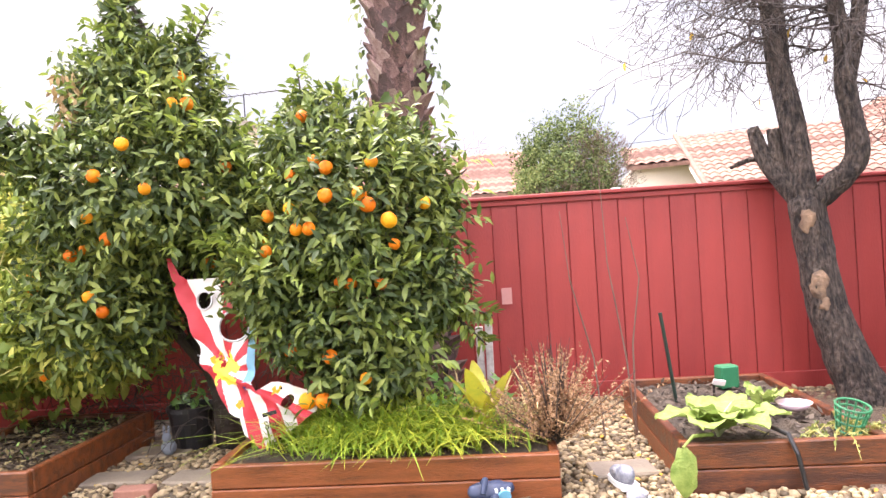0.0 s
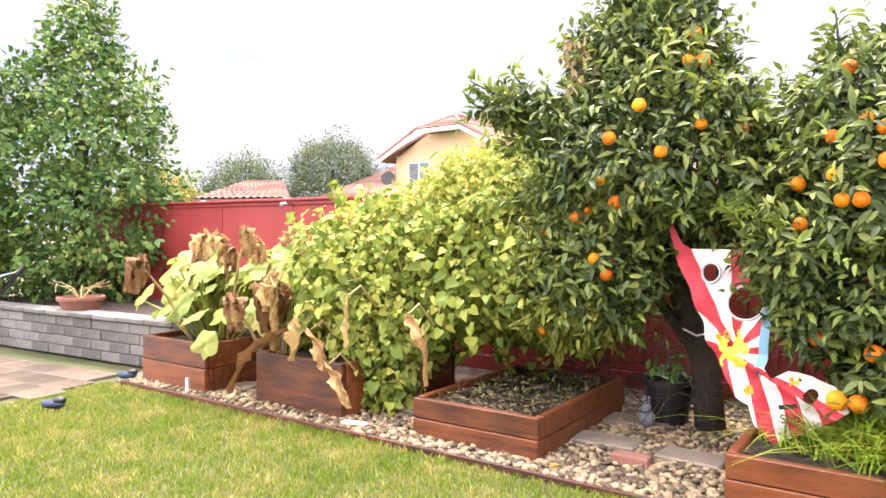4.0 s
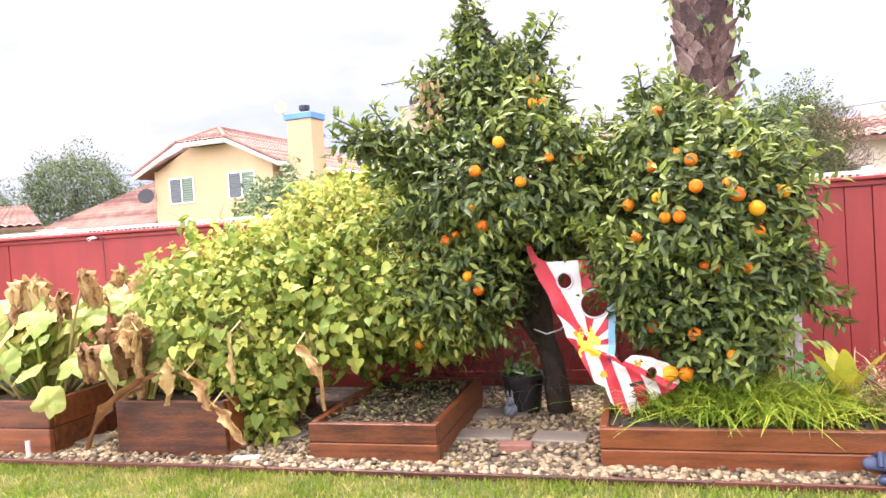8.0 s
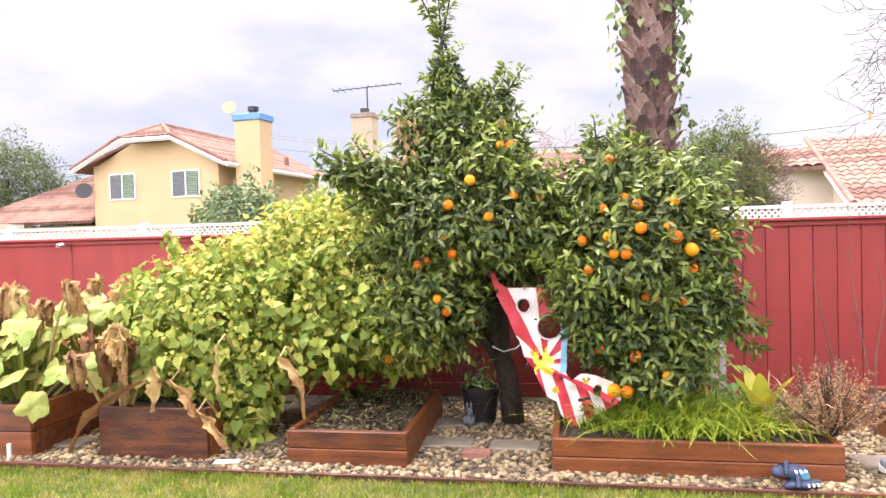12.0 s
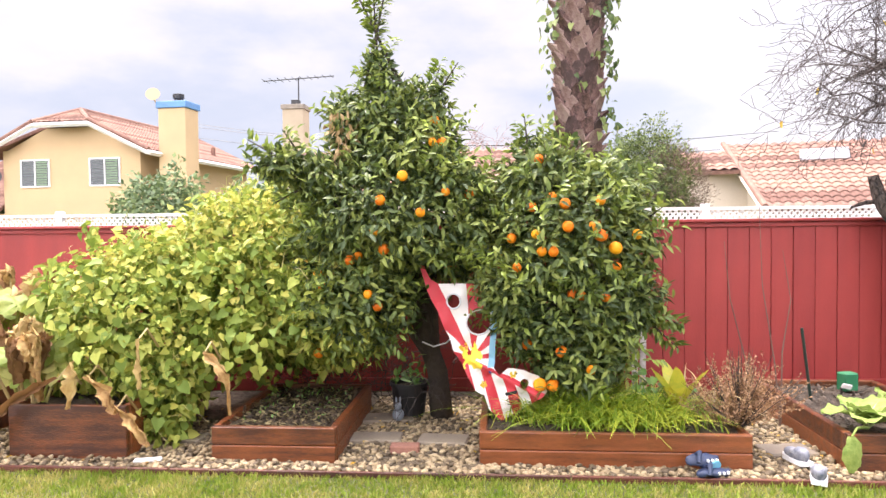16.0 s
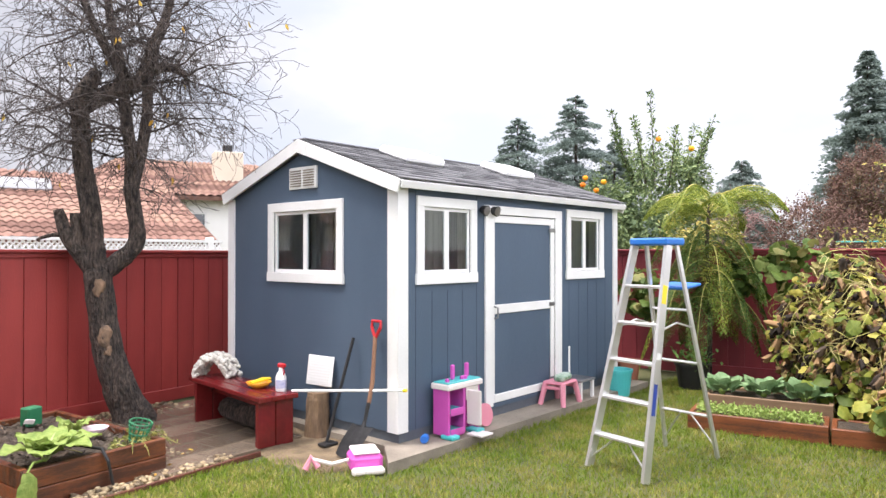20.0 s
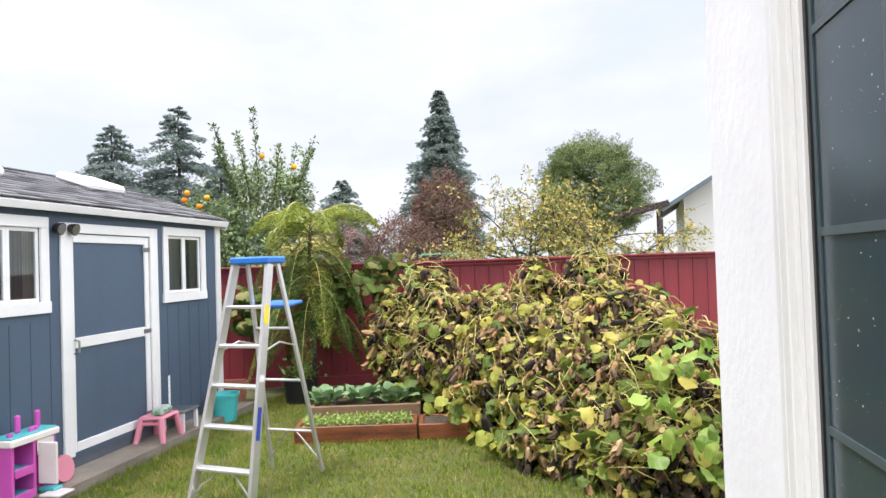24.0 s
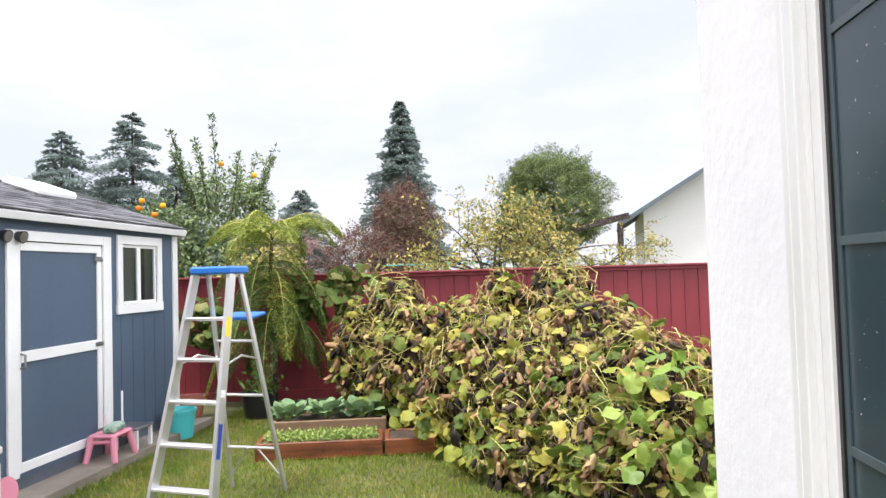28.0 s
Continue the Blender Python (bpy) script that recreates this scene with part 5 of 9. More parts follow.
part("skylight", B((0, 0, 0), (1.15, 0.8, 0.10), 0.03, Matrix.Translation((4.75, 18.30, 3.17)) @ pose(0, 0, 0, 24, 0, -16)), M_STEEL, rs, "grey framed roof skylight")
h2 = thing("neighbour_house", pose(9.4, 18.6, 0, 0, 0, -24), "pale house with tile roof and chimney", "house")
q2 = [(-3.2, -0.6, 3.3), (4.5, -0.6, 3.3), (3.0, 3.2, 4.75), (-1.6, 3.2, 4.75)]
part("tiles", tile_roof(*q2), None, slab4("roof", q2, 0.12, M_TILE, h2))
part("wall", B((-2.8, 0, 0), (4.2, 6, 3.3)), M_HOUSEW, h2)
ch = part("chimney", B((1.3, 1.0, 3), (2.2, 1.8, 4.9), 0.02), M_HOUSEC, h2)
part("flue", B((1.6, 1.25, 4.9), (1.9, 1.55, 5.15), 0.02), M_BLACK, ch)
house_window(h2, pose(0.0, -0.02, 2.0), 0.9, 0.8)
hl = thing("neighbour_house", pose(-20.5, 11.2, 0, 0, 0, 28), "low house with a faded tan roof", "house")
q3 = [(0, 0, 2.25), (3.3, 0, 2.25), (1.9, 2.4, 2.95), (0.5, 2.4, 2.95)]
part("tiles", tile_roof(*q3), None, slab4("roof", q3, 0.1, M_TILE, hl))
part("wall", B((0.4, 0.4, 0), (2.9, 4, 2.2)), M_HOUSEC, hl)

hw = thing("neighbour_house", pose(17.25, -4.12, 0, 0, 0, -97), "white house with a grey gabled roof edge", "house")
bm = bmesh.new()
poly_prism(bm, [(0, 0), (9.0, 0), (9.0, 3.2), (4.5, 5.75), (0, 3.1)], 6.0, Matrix(((1, 0, 0, 0), (0, 0, 1, 0), (0, 1, 0, 0), (0, 0, 0, 1))))
part("wall", bm, M_HOUSEW, hw)
for a, b in (((-0.6, 2.85), (4.5, 5.95)), ((9.6, 2.85), (4.5, 5.95))):
    slab4("roof", [(a[0], -0.5, a[1] + .02), (b[0], -0.5, b[1] + .02), (b[0], 6.4, b[1] + .02), (a[0], 6.4, a[1] + .02)], 0.06, M_SHINGLE, hw)
    part("fascia", T([(a[0], -0.5, a[1] - 0.10), (b[0], -0.5, b[1] - 0.10)], 0.10, 4), mat("blue_grey_fascia", (0.30, 0.36, 0.45), (0.26, 0.31, 0.39), 2, 0.6, 0.1), hw)
pt = thing("patio_cover", pose(16.4, -3.1, 0, 0, 0, -83), "dark low patio roof behind the side fence", "patio cover")
slab4("roof", [(-0.40, 0, 2.75), (0.55, 0, 2.95), (0.55, 2.0, 2.95), (-0.40, 2.0, 2.75)], 0.14, M_BARKDARK, pt)
part("post", B((0.3, 0.05, 0), (0.42, 0.17, 2.7)), M_BARKDARK, pt)

# white vinyl fence with lattice
VF = pose(-13.5, 7.5, 0, 0, 0, FA)
vf = tagged(new("fence_white"), "white vinyl fence with a lattice top", "fence", kind="structure")
vf.matrix_world = VF
part("panel", B((0, 0, 0), (19.5, 0.03, 1.62)), M_VINYL, vf)
part("rail", B((0, -0.02, 1.62), (19.5, 0.05, 1.67)), M_VINYL, vf)
part("rail", B((0, -0.02, 1.79), (19.5, 0.05, 1.835)), M_VINYL, vf)
bm = bmesh.new()
k = 0.0
while k < 19.4:
    for s in (0, 1):
        x0, x1 = (k, k + 0.12) if s else (k + 0.12, k)
        tube(bm, [(x0, 0.015, 1.67), (x1, 0.015, 1.79)], 0.016, 4, False)
    k += 0.085
part("lattice", bm, M_VINYL, vf)
for k in range(9):
    part("post", B((k * 2.4, -0.03, 0), (k * 2.4 + 0.11, 0.08, 1.88), 0.01), M_VINYL, vf)

# distant trees
def broad_tree(x, y, top, rad, label, material, leaf_size, count, seed, trunk_h=None, low=0.35, leaf=LEAF_DIAMOND, depth=0.18):
    rng = random.Random(seed)
    h = top * (1 - low)
    lob = [(0, 0, top - h / 2, rad * 0.8, rad * 0.8, h / 2)]
    for k in range(7):
        a = rng.uniform(0, math.tau)
        zc = top - h * rng.uniform(0.25, 0.85)
        lob.append((math.cos(a) * rad * 0.5, math.sin(a) * rad * 0.5, zc, rad * rng.uniform(0.35, 0.55), rad * rng.uniform(0.35, 0.55), h * rng.uniform(0.16, 0.28)))
    t = thing("tree", pose(x, y, 0), label, "tree")
    part("trunk", T([(0, 0, -0.05), (0, 0, top * 0.7)], [rad * 0.1, rad * 0.03]), M_BARKDARK, t)
    part("crown", crown_mesh("crown", seed, lob, count, leaf_size, leaf, material, depth, 0.19, 2.8), None, t)
    return t


def conifer(x, y, top, rad, label, material, seed, low=0.1, sparse=1.0, pieces=6000, size=0.55):
    """A trunk with tiers of drooping sprays."""
    rng = np.random.default_rng(seed)
    t = thing("conifer", pose(x, y, 0), label, "tree")
    part("trunk", T([(0, 0, -0.05), (0, 0, top)], [rad * 0.045, 0.03]), M_BARKDARK, t)
    nb = int(90 * sparse)
    P, A, N = [], [], []
    for b in range(nb):
        f = (b + rng.random()) / nb
        z = top * (low + (1 - low) * f)
        ln = rad * (1 - f) ** 0.8 * rng.uniform(0.4, 1.2) + 0.2
        a = rng.uniform(0, math.tau)
        d = np.array([math.cos(a), math.sin(a), 0.0])
        s = np.array([-math.sin(a), math.cos(a), 0.0])
        n = max(6, int(pieces / nb * (0.35 + 1.3 * (1 - f))))
        g = rng.random(n) ** 0.6
        p = np.array([0, 0, z]) + d * (g * ln)[:, None]
        p[:, 2] += ln * (0.10 * g - 0.28 * g * g)
        p += s * (rng.normal(size=n) * 0.12 * ln * (0.35 + g))[:, None]
        p[:, 2] += -np.abs(rng.normal(size=n)) * 0.08 * ln + 0.04
        P.append(p)
        A.append(d + s * rng.normal(size=n)[:, None] * 0.7 + rng.normal(size=(n, 3)) * 0.25 + np.array([0, 0, -0.2]))
        N.append(np.array([0, 0, 0.25]) + rng.normal(size=(n, 3)))
    P, A, N = np.concatenate(P), np.concatenate(A), np.concatenate(N)
    part("crown", leaves_mesh("crown", P, A, N, size * (0.6 + 0.8 * rng.random(len(P))), LEAF_DIAMOND, material), None, t)
    return t


M_FARGREEN = mat("far_foliage", (0.18, 0.25, 0.10), (0.09, 0.14, 0.06), 0.6, 0.7, 0.1, 30, island=0.7, c3=(0.29, 0.35, 0.14), trans=0.2)
M_DARKTREE = mat("dense_dark_foliage", (0.13, 0.165, 0.085), (0.085, 0.115, 0.06), 0.7, 0.8, 0.1, 30, island=0.5, c3=(0.18, 0.21, 0.11), trans=0.3, spec=0.1)
# M_CONIFER is paled towards grey: distance haze is put into its colour.
M_CONIFER = mat("hazy_conifer_foliage", (0.245, 0.30, 0.275), (0.20, 0.25, 0.23), 0.4, 1.0, 0, 30, island=0.3, trans=0.5, spec=0.05)
M_PURPLE = mat("purple_brown_foliage", (0.19, 0.11, 0.095), (0.13, 0.085, 0.07), 0.5, 0.9, 0.1, 30, island=0.5, c3=(0.17, 0.16, 0.07), trans=0.2, spec=0.05)
M_YELLOWLEAF = mat("yellowing_foliage", (0.40, 0.36, 0.09), (0.20, 0.24, 0.06), 0.9, 0.6, 0.1, 30, island=0.9, c3=(0.55, 0.42, 0.12), trans=0.3)
M_BROWNTWIG = mat("far_bare_twigs", (0.30, 0.19, 0.18), (0.20, 0.13, 0.12), 1, 0.9, 0.0, 30)
bushy = broad_tree(0.25, 12.0, 3.36, 1.08, "dense round green bushy tree with brown twigs behind the fence", mat("bushy_leaf", (0.13, 0.17, 0.055), (0.07, 0.10, 0.04), 0.9, 0.7, 0.1, 30, island=0.6, c3=(0.22, 0.24, 0.08), trans=0.2, spec=0.1), 0.05, 42000, 41, low=0.3)
part("twig_zone", crown_mesh("twig_zone", 141, [(0.45, -0.3, 2.2, 0.6, 0.8, 0.75), (0.1, -0.5, 1.9, 0.8, 0.6, 0.5)], 7000, 0.10, (LEAF_DIAMOND[0] * np.array([0.12, 1, 1]), LEAF_DIAMOND[1]), mat("brown_twiggy", (0.20, 0.135, 0.10), (0.12, 0.085, 0.065), 1, 0.9, 0.0, 30, island=0.6), 0.10, 0.15, 2.4, droop=-0.5, jitter=0.5), None, bushy, "brown leafless twigs")
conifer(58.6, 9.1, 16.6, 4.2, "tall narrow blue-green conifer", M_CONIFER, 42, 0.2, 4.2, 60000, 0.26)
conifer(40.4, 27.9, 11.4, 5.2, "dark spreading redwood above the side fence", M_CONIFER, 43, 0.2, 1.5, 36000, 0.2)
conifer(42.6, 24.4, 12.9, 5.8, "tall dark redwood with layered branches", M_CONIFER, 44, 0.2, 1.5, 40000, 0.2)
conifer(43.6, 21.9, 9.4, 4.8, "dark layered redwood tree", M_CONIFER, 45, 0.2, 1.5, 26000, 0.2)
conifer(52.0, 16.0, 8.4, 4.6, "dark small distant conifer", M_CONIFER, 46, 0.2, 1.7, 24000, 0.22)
broad_tree(34.5, -2.7, 7.5, 3.05, "large round green broadleaf tree", mat("round_tree_leaf", (0.17, 0.215, 0.09), (0.12, 0.155, 0.065), 0.9, 0.9, 0.1, 30, island=0.4, c3=(0.22, 0.26, 0.11), trans=0.35, spec=0.05), 0.085, 120000, 47, low=0.35, depth=0.10)
broad_tree(29.0, 3.9, 5.5, 1.75, "tree with purple-brown leaves", M_PURPLE, 0.09, 30000, 48, low=0.2)
broad_tree(26.0, 5.2, 3.6, 1.8, "brownish shrub beyond the fence", M_PURPLE, 0.09, 12000, 49, low=0.1)
for i, (x, y, top, rad) in enumerate(((-35.0, 29.0, 7.4, 3.4), (-39.5, 25.5, 6.2, 3.2), (-31.5, 32.0, 5.5, 2.5), (-28.0, 14.0, 3.6, 1.8))):
    broad_tree(x, y, top, rad, "distant dark green leafy tree", M_DARKTREE if i < 3 else M_YELLOWLEAF, 0.15, 26000, 60 + i, low=0.15)
broad_tree(-7.6, 9.2, 2.55, 0.95, "grey-green shrubby tree behind the fence", M_FARGREEN, 0.10, 8000, 66, low=0.3)
broad_tree(-5.6, 8.6, 2.35, 0.8, "grey-green shrubby tree behind the fence", M_FARGREEN, 0.10, 7000, 67, low=0.3)


def far_bare(x, y, top, rad, seed):
    rng = random.Random(seed)
    t = thing("bare_tree", pose(x, y, 0), "distant leafless tree with pinkish twigs", "tree")
    part("trunk", T([(0, 0, -0.05), (0, 0, top * 0.5)], [0.25, 0.15]), M_TWIG, t)
    sd = [((0, 0, top * rng.uniform(0.3, 0.5)), (rng.gauss(0, 1), rng.gauss(0, 1), 1.3), top * 0.24, 0.10) for _ in range(12)]
    v, f = twig_mesh(sd, rng, 4, 0.012)
    tagged(part("twig_tangle", mesh_np("twig_tangle", v, f, M_BROWNTWIG), None, t), kind="stuff")


far_bare(-6.0, 39.0, 9.6, 3.0, 71)
far_bare(-2.5, 40.0, 8.0, 4.0, 72)
far_bare(13.5, 42.0, 8.5, 3.0, 73)
far_bare(25.0, 7.6, 4.6, 2.0, 74)

# pole and wires
pole = thing("power_pole", pose(-28.0, 44.0, 0), "wooden power pole with cables", "pole")
part("post", T([(0, 0, 0), (0, 0, 9.6)], 0.14), M_BARKDARK, pole)
part("crossarm", B((-0.8, -0.06, 8.9), (0.8, 0.06, 9.1)), M_BARKDARK, pole)
for dz, dx in ((9.05, -0.7), (9.05, 0.7), (8.2, 0)):
    for s, e in ((-1, (-46, -4.0, -1.0)), (1, (40, 3.0, -1.5))):
        pts = [Vector((dx, 0, dz)).lerp(Vector((e[0], e[1], dz + e[2])), k / 8) - Vector((0, 0, 1.2 * (1 - (k / 4 - 1) ** 2))) for k in range(9)]
        part("cable", T(pts, 0.018, 4), M_BLACK, pole)

# ---- stepladder ----
ladder = thing("stepladder", pose(0, 0, 0), "aluminium stepladder with a blue top standing on the lawn", "ladder")
FL, FR, BL_, BR_ = Vector((3.83, 1.45, 0)), Vector((3.72, 0.95, 0)), Vector((4.72, 1.24, 0)), Vector((4.66, 0.79, 0))
TLf, TRf = Vector((4.23, 1.27, 1.66)), Vector((4.18, 0.98, 1.66))
TLb, TRb = Vector((4.35, 1.23, 1.66)), Vector((4.31, 0.97, 1.66))


def rail(a, b, w, d):
    """A flat channel rail from a to b."""
    bm = bmesh.new()
    ax = (b - a).normalized()
    side = Vector((0.21, 0.98, 0)).normalized()
    fw = side.cross(ax).normalized()
    ring = [(-w, -d), (w, -d), (w, d), (-w, d)]
    v = [[bm.verts.new(p + side * x + fw * y) for x, y in ring] for p in (a, b)]
    bm.faces.new(v[0][::-1]), bm.faces.new(v[1])
    for k in range(4):
        bm.faces.new((v[0][k], v[0][(k + 1) % 4], v[1][(k + 1) % 4], v[1][k]))
    return bm


for a, b in ((FL, TLf), (FR, TRf)):
    part("rail", rail(a, b, 0.013, 0.036), M_ALU, ladder)
for a, b in ((BL_, TLb), (BR_, TRb)):
    part("rear_rail", rail(a, b, 0.010, 0.017), M_ALU, ladder)
for k in range(1, 6):
    f = k / 6.0 + 0.005
    a, b = FL.lerp(TLf, f - 0.02), FR.lerp(TRf, f - 0.02)
    d = (b - a)
    m = Matrix.Translation(a) @ Matrix.Rotation(math.atan2(d.y, d.x), 4, "Z")
    part("step", B((0.0, -0.035, -0.022), (d.length, 0.045, 0.0), 0.004, m), M_ALU, ladder)
for f in (0.20, 0.45, 0.70):
    a, b = BL_.lerp(TLb, f), BR_.lerp(TRb, f)
    part("rear_bar", T([a, b], 0.012, 6), M_ALU, ladder)
for a, b in ((FL.lerp(TLf, 0.62), BL_.lerp(TLb, 0.62)), (FR.lerp(TRf, 0.62), BR_.lerp(TRb, 0.62))):
    mid = (a + b) / 2 + Vector((0, 0, 0.05))
    part("spreader", T([a, mid, b], 0.008, 5), M_ALU, ladder)
for a, b in ((BL_.lerp(TLb, 0.2), BL_.lerp(TLb, 0.05)), (BR_.lerp(TRb, 0.2), BR_.lerp(TRb, 0.05)), (FL.lerp(TLf, 0.14), FL.lerp(TLf, 0.04)), (FR.lerp(TRf, 0.14), FR.lerp(TRf, 0.04))):
    part("brace", T([a + (FR - FL) * (0.35 if a.y > 1.05 else -0.35), b], 0.007, 5), M_ALU, ladder)
cap = bmesh.new()
mcap = Matrix.Translation((4.27, 1.11, 1.66)) @ Matrix.Rotation(math.radians(-102), 4, "Z")
box(cap, (-0.17, -0.12, 0.0), (0.17, 0.12, 0.055), 0.012, mcap)
part("top_cap", cap, M_BLUEPL, ladder, "bright blue plastic top")
part("pail_shelf", B((-0.14, -0.37, 1.32 - 1.66), (0.14, -0.14, 1.345 - 1.66), 0.008, mcap @ Matrix.Rotation(0.12, 4, "X") @ pose(0, 0.48, -0.02)), M_BLUEPL, ladder, "light blue folding tray")
M_YEL = mat("yellow_label", (0.85, 0.68, 0.03), (0.78, 0.6, 0.03), 4, 0.4, 0.0)
M_LABEL = mat("white_label", (0.8, 0.8, 0.8), (0.75, 0.75, 0.75), 4, 0.4, 0.0)
M_BLUEINK = mat("blue_label", (0.03, 0.07, 0.35), (0.03, 0.06, 0.3), 4, 0.4, 0.0)
for f0, f1, w, m_ in ((0.74, 0.82, 0.026, M_YEL), (0.50, 0.53, 0.024, M_LABEL), (0.27, 0.40, 0.020, M_BLUEINK)):
    a, b = FR.lerp(TRf, f0), FR.lerp(TRf, f1)
    part("sticker", rail(a + Vector((-0.004, 0, 0)), b + Vector((-0.004, 0, 0)), 0.0136, w), m_, ladder)

# ---- bench and what is on and round it ----
bench = thing("garden_bench", pose(2.36, 3.57, 0, 0, 0, -6), "dark red painted wooden plank bench", "bench")
for k in range(3):
    part("plank", B((0.0 + k * 0.122, 0.0, 0.40), (0.115 + k * 0.122, 1.38, 0.44), 0.006), M_BENCH, bench)
for y in (0.06, 1.25):
    for k in range(2):
        part("leg", B((0.02 + k * 0.165, y, 0.02), (0.18 + k * 0.165, y + 0.045, 0.40), 0.005), M_BENCH, bench)
part("apron", B((0.16, 0.11, 0.30), (0.20, 1.25, 0.40), 0.004), M_BENCH, bench)

rng = np.random.default_rng(6)
M_WOOL = mat("white_wool", (0.78, 0.75, 0.68), (0.62, 0.58, 0.52), 20, 0.95, 0.6, 80)
bm = bmesh.new()
for k in range(420):
    a, e = rng.uniform(0, math.pi), rng.uniform(-0.25, 0.25)
    r = 0.15 + rng.uniform(-0.03, 0.02)
    bmesh.ops.create_icosphere(bm, subdivisions=1, radius=rng.uniform(0.014, 0.024), matrix=Matrix.Translation((math.cos(a) * r, e * 0.45, max(0.012, math.sin(a) * r * 1.1))))
solo("plush_arch", bm, M_WOOL, "white shaggy arched mop head on the bench", "mop head", pose(2.68, 4.76, 0.44, 0, 0, -60) @ Matrix.Scale(1.15, 4), smooth=True)
bowl = thing("bowl", pose(2.63, 3.98, 0.44), "yellow-orange plastic bowl on the bench", "bowl")
part("shell", lathe(bmesh.new(), [(0.05, 0), (0.085, 0.02), (0.11, 0.05), (0.105, 0.05), (0.08, 0.024), (0.0, 0.012)], 20), mat("yellow_plastic", (0.85, 0.42, 0.03), (0.8, 0.36, 0.02), 4, 0.4, 0.05), bowl, smooth=True)
part("scoop", T([(-0.08, 0, 0.05), (0.05, 0.02, 0.06), (0.14, 0.03, 0.055)], [0.012, 0.02, 0.012], 8), M_YEL, bowl)
spray = thing("spray_bottle", pose(2.66, 3.70, 0.44), "white spray bottle with a red trigger", "bottle")
part("bottle", lathe(bmesh.new(), [(0.042, 0), (0.045, 0.01), (0.045, 0.12), (0.03, 0.155), (0.017, 0.175), (0.017, 0.20)], 18), M_VINYL, spray, smooth=True)
M_REDPL = mat("red_plastic", (0.55, 0.02, 0.03), (0.45, 0.015, 0.02), 4, 0.4, 0.05)
part("trigger_head", B((-0.02, -0.05, 0.20), (0.02, 0.03, 0.235), 0.008), M_REDPL, spray)
part("trigger", T([(0, -0.03, 0.20), (0, -0.045, 0.17), (0, -0.035, 0.14)], 0.006, 6), M_REDPL, spray)
part("label_band", lathe(bmesh.new(), [(0.0456, 0.03), (0.0458, 0.10)], 18), mat("label_blue", (0.35, 0.38, 0.62), (0.6, 0.6, 0.7), 30, 0.4, 0.0), spray)
crate = thing("plastic_basket", pose(3.02, 3.66, 0.44, -8, 0, -85), "white slotted plastic panel leaning behind the bench", "panel")
part("panel", B((-0.16, 0, 0.0), (0.16, 0.012, 0.26), 0.01), M_VINYL, crate)
for k in range(9):
    part("slat", B((-0.13, -0.006, 0.03 + k * 0.024), (0.13, 0.0, 0.04 + k * 0.024)), M_WHITE, crate)
log = thing("log", pose(2.98, 3.62, 0.065), "upright sawn log stump beside the bench", "log")
part("stump", bark_limb("stump", [(0, 0, -0.06), (0.0, 0, 0.14), (0.01, 0, 0.33)], [0.11, 0.10, 0.095], 14), mat("pale_bark", (0.26, 0.17, 0.10), (0.13, 0.085, 0.055), 7, 0.9, 0.8, 30, stretch=(3, 3, 0.7), dist=0.02), log)
solo("log", bark_limb("log", [(0, -0.45, 0.11), (0, 0, 0.11), (0.02, 0.45, 0.11)], [0.11, 0.115, 0.10], 12), M_BARKDARK, "dark log lying under the bench", "log", pose(2.78, 4.30, 0.02))
rod = thing("broom_pole", pose(0, 0, 0), "white pole with a yellow tip laid from the bench", "pole")
part("shaft", T([(2.70, 3.60, 0.451), (3.07, 2.66, 0.52)], 0.011, 8), M_VINYL, rod)
part("tip", T([(3.07, 2.66, 0.52), (3.075, 2.63, 0.524)], 0.014, 8), M_YEL, rod)
tool = thing("iron_bar", pose(0, 0, -0.05), "black metal bar leaning on the shed wall", "bar")
part("bar", T([(2.82, 3.30, 0.09), (3.06, 3.24, 0.94)], 0.014, 8), M_BLACK, tool)
part("foot", B((2.76, 3.24, 0.075), (2.90, 3.34, 0.10), 0.006), M_BLACK, tool)
shovel = thing("shovel", pose(0, 0, -0.05), "shovel with a red grip leaning on the shed", "shovel")
part("shaft", T([(3.02, 2.93, 0.98), (2.98, 2.92, 0.62), (2.94, 2.92, 0.45)], [0.016, 0.018, 0.017], 8), mat("tool_wood", (0.30, 0.16, 0.09), (0.2, 0.1, 0.06), 5, 0.5, 0.2, 40, stretch=(4, 4, 1)), shovel)
part("neck", T([(2.94, 2.92, 0.46), (2.90, 2.92, 0.32), (2.88, 2.92, 0.27)], [0.017, 0.014, 0.02], 8), M_BLACK, shovel)
part("grip", T([(3.02, 2.93, 0.96), (3.03, 2.88, 1.05), (3.035, 2.88, 1.10), (3.035, 2.98, 1.10), (3.03, 2.98, 1.05), (3.02, 2.93, 0.96)], 0.013, 8), M_REDPL, shovel, "red D-shaped grip")
bl = bmesh.new()
rows_ = []
for i in range(7):
    f = i / 6
    w = 0.12 * (1 - max(0, f - 0.6) * 0.6)
    rows_.append([bl.verts.new(Vector((2.88 - 0.20 * f - 0.02 * math.cos(x * 1.4), 2.92 + x * w, 0.28 - 0.195 * f + 0.012 * x * x)) ) for x in (-1, -0.5, 0, 0.5, 1)])
for r0, r1 in zip(rows_, rows_[1:]):
    for k in range(4):
        bl.faces.new((r0[k], r0[k + 1], r1[k + 1], r1[k]))
bmesh.ops.solidify(bl, geom=bl.faces[:], thickness=0.004)
part("blade", bl, mat("worn_steel", (0.035, 0.035, 0.038), (0.08, 0.08, 0.085), 9, 0.45, 0.2, 40, metal=0.6), shovel)

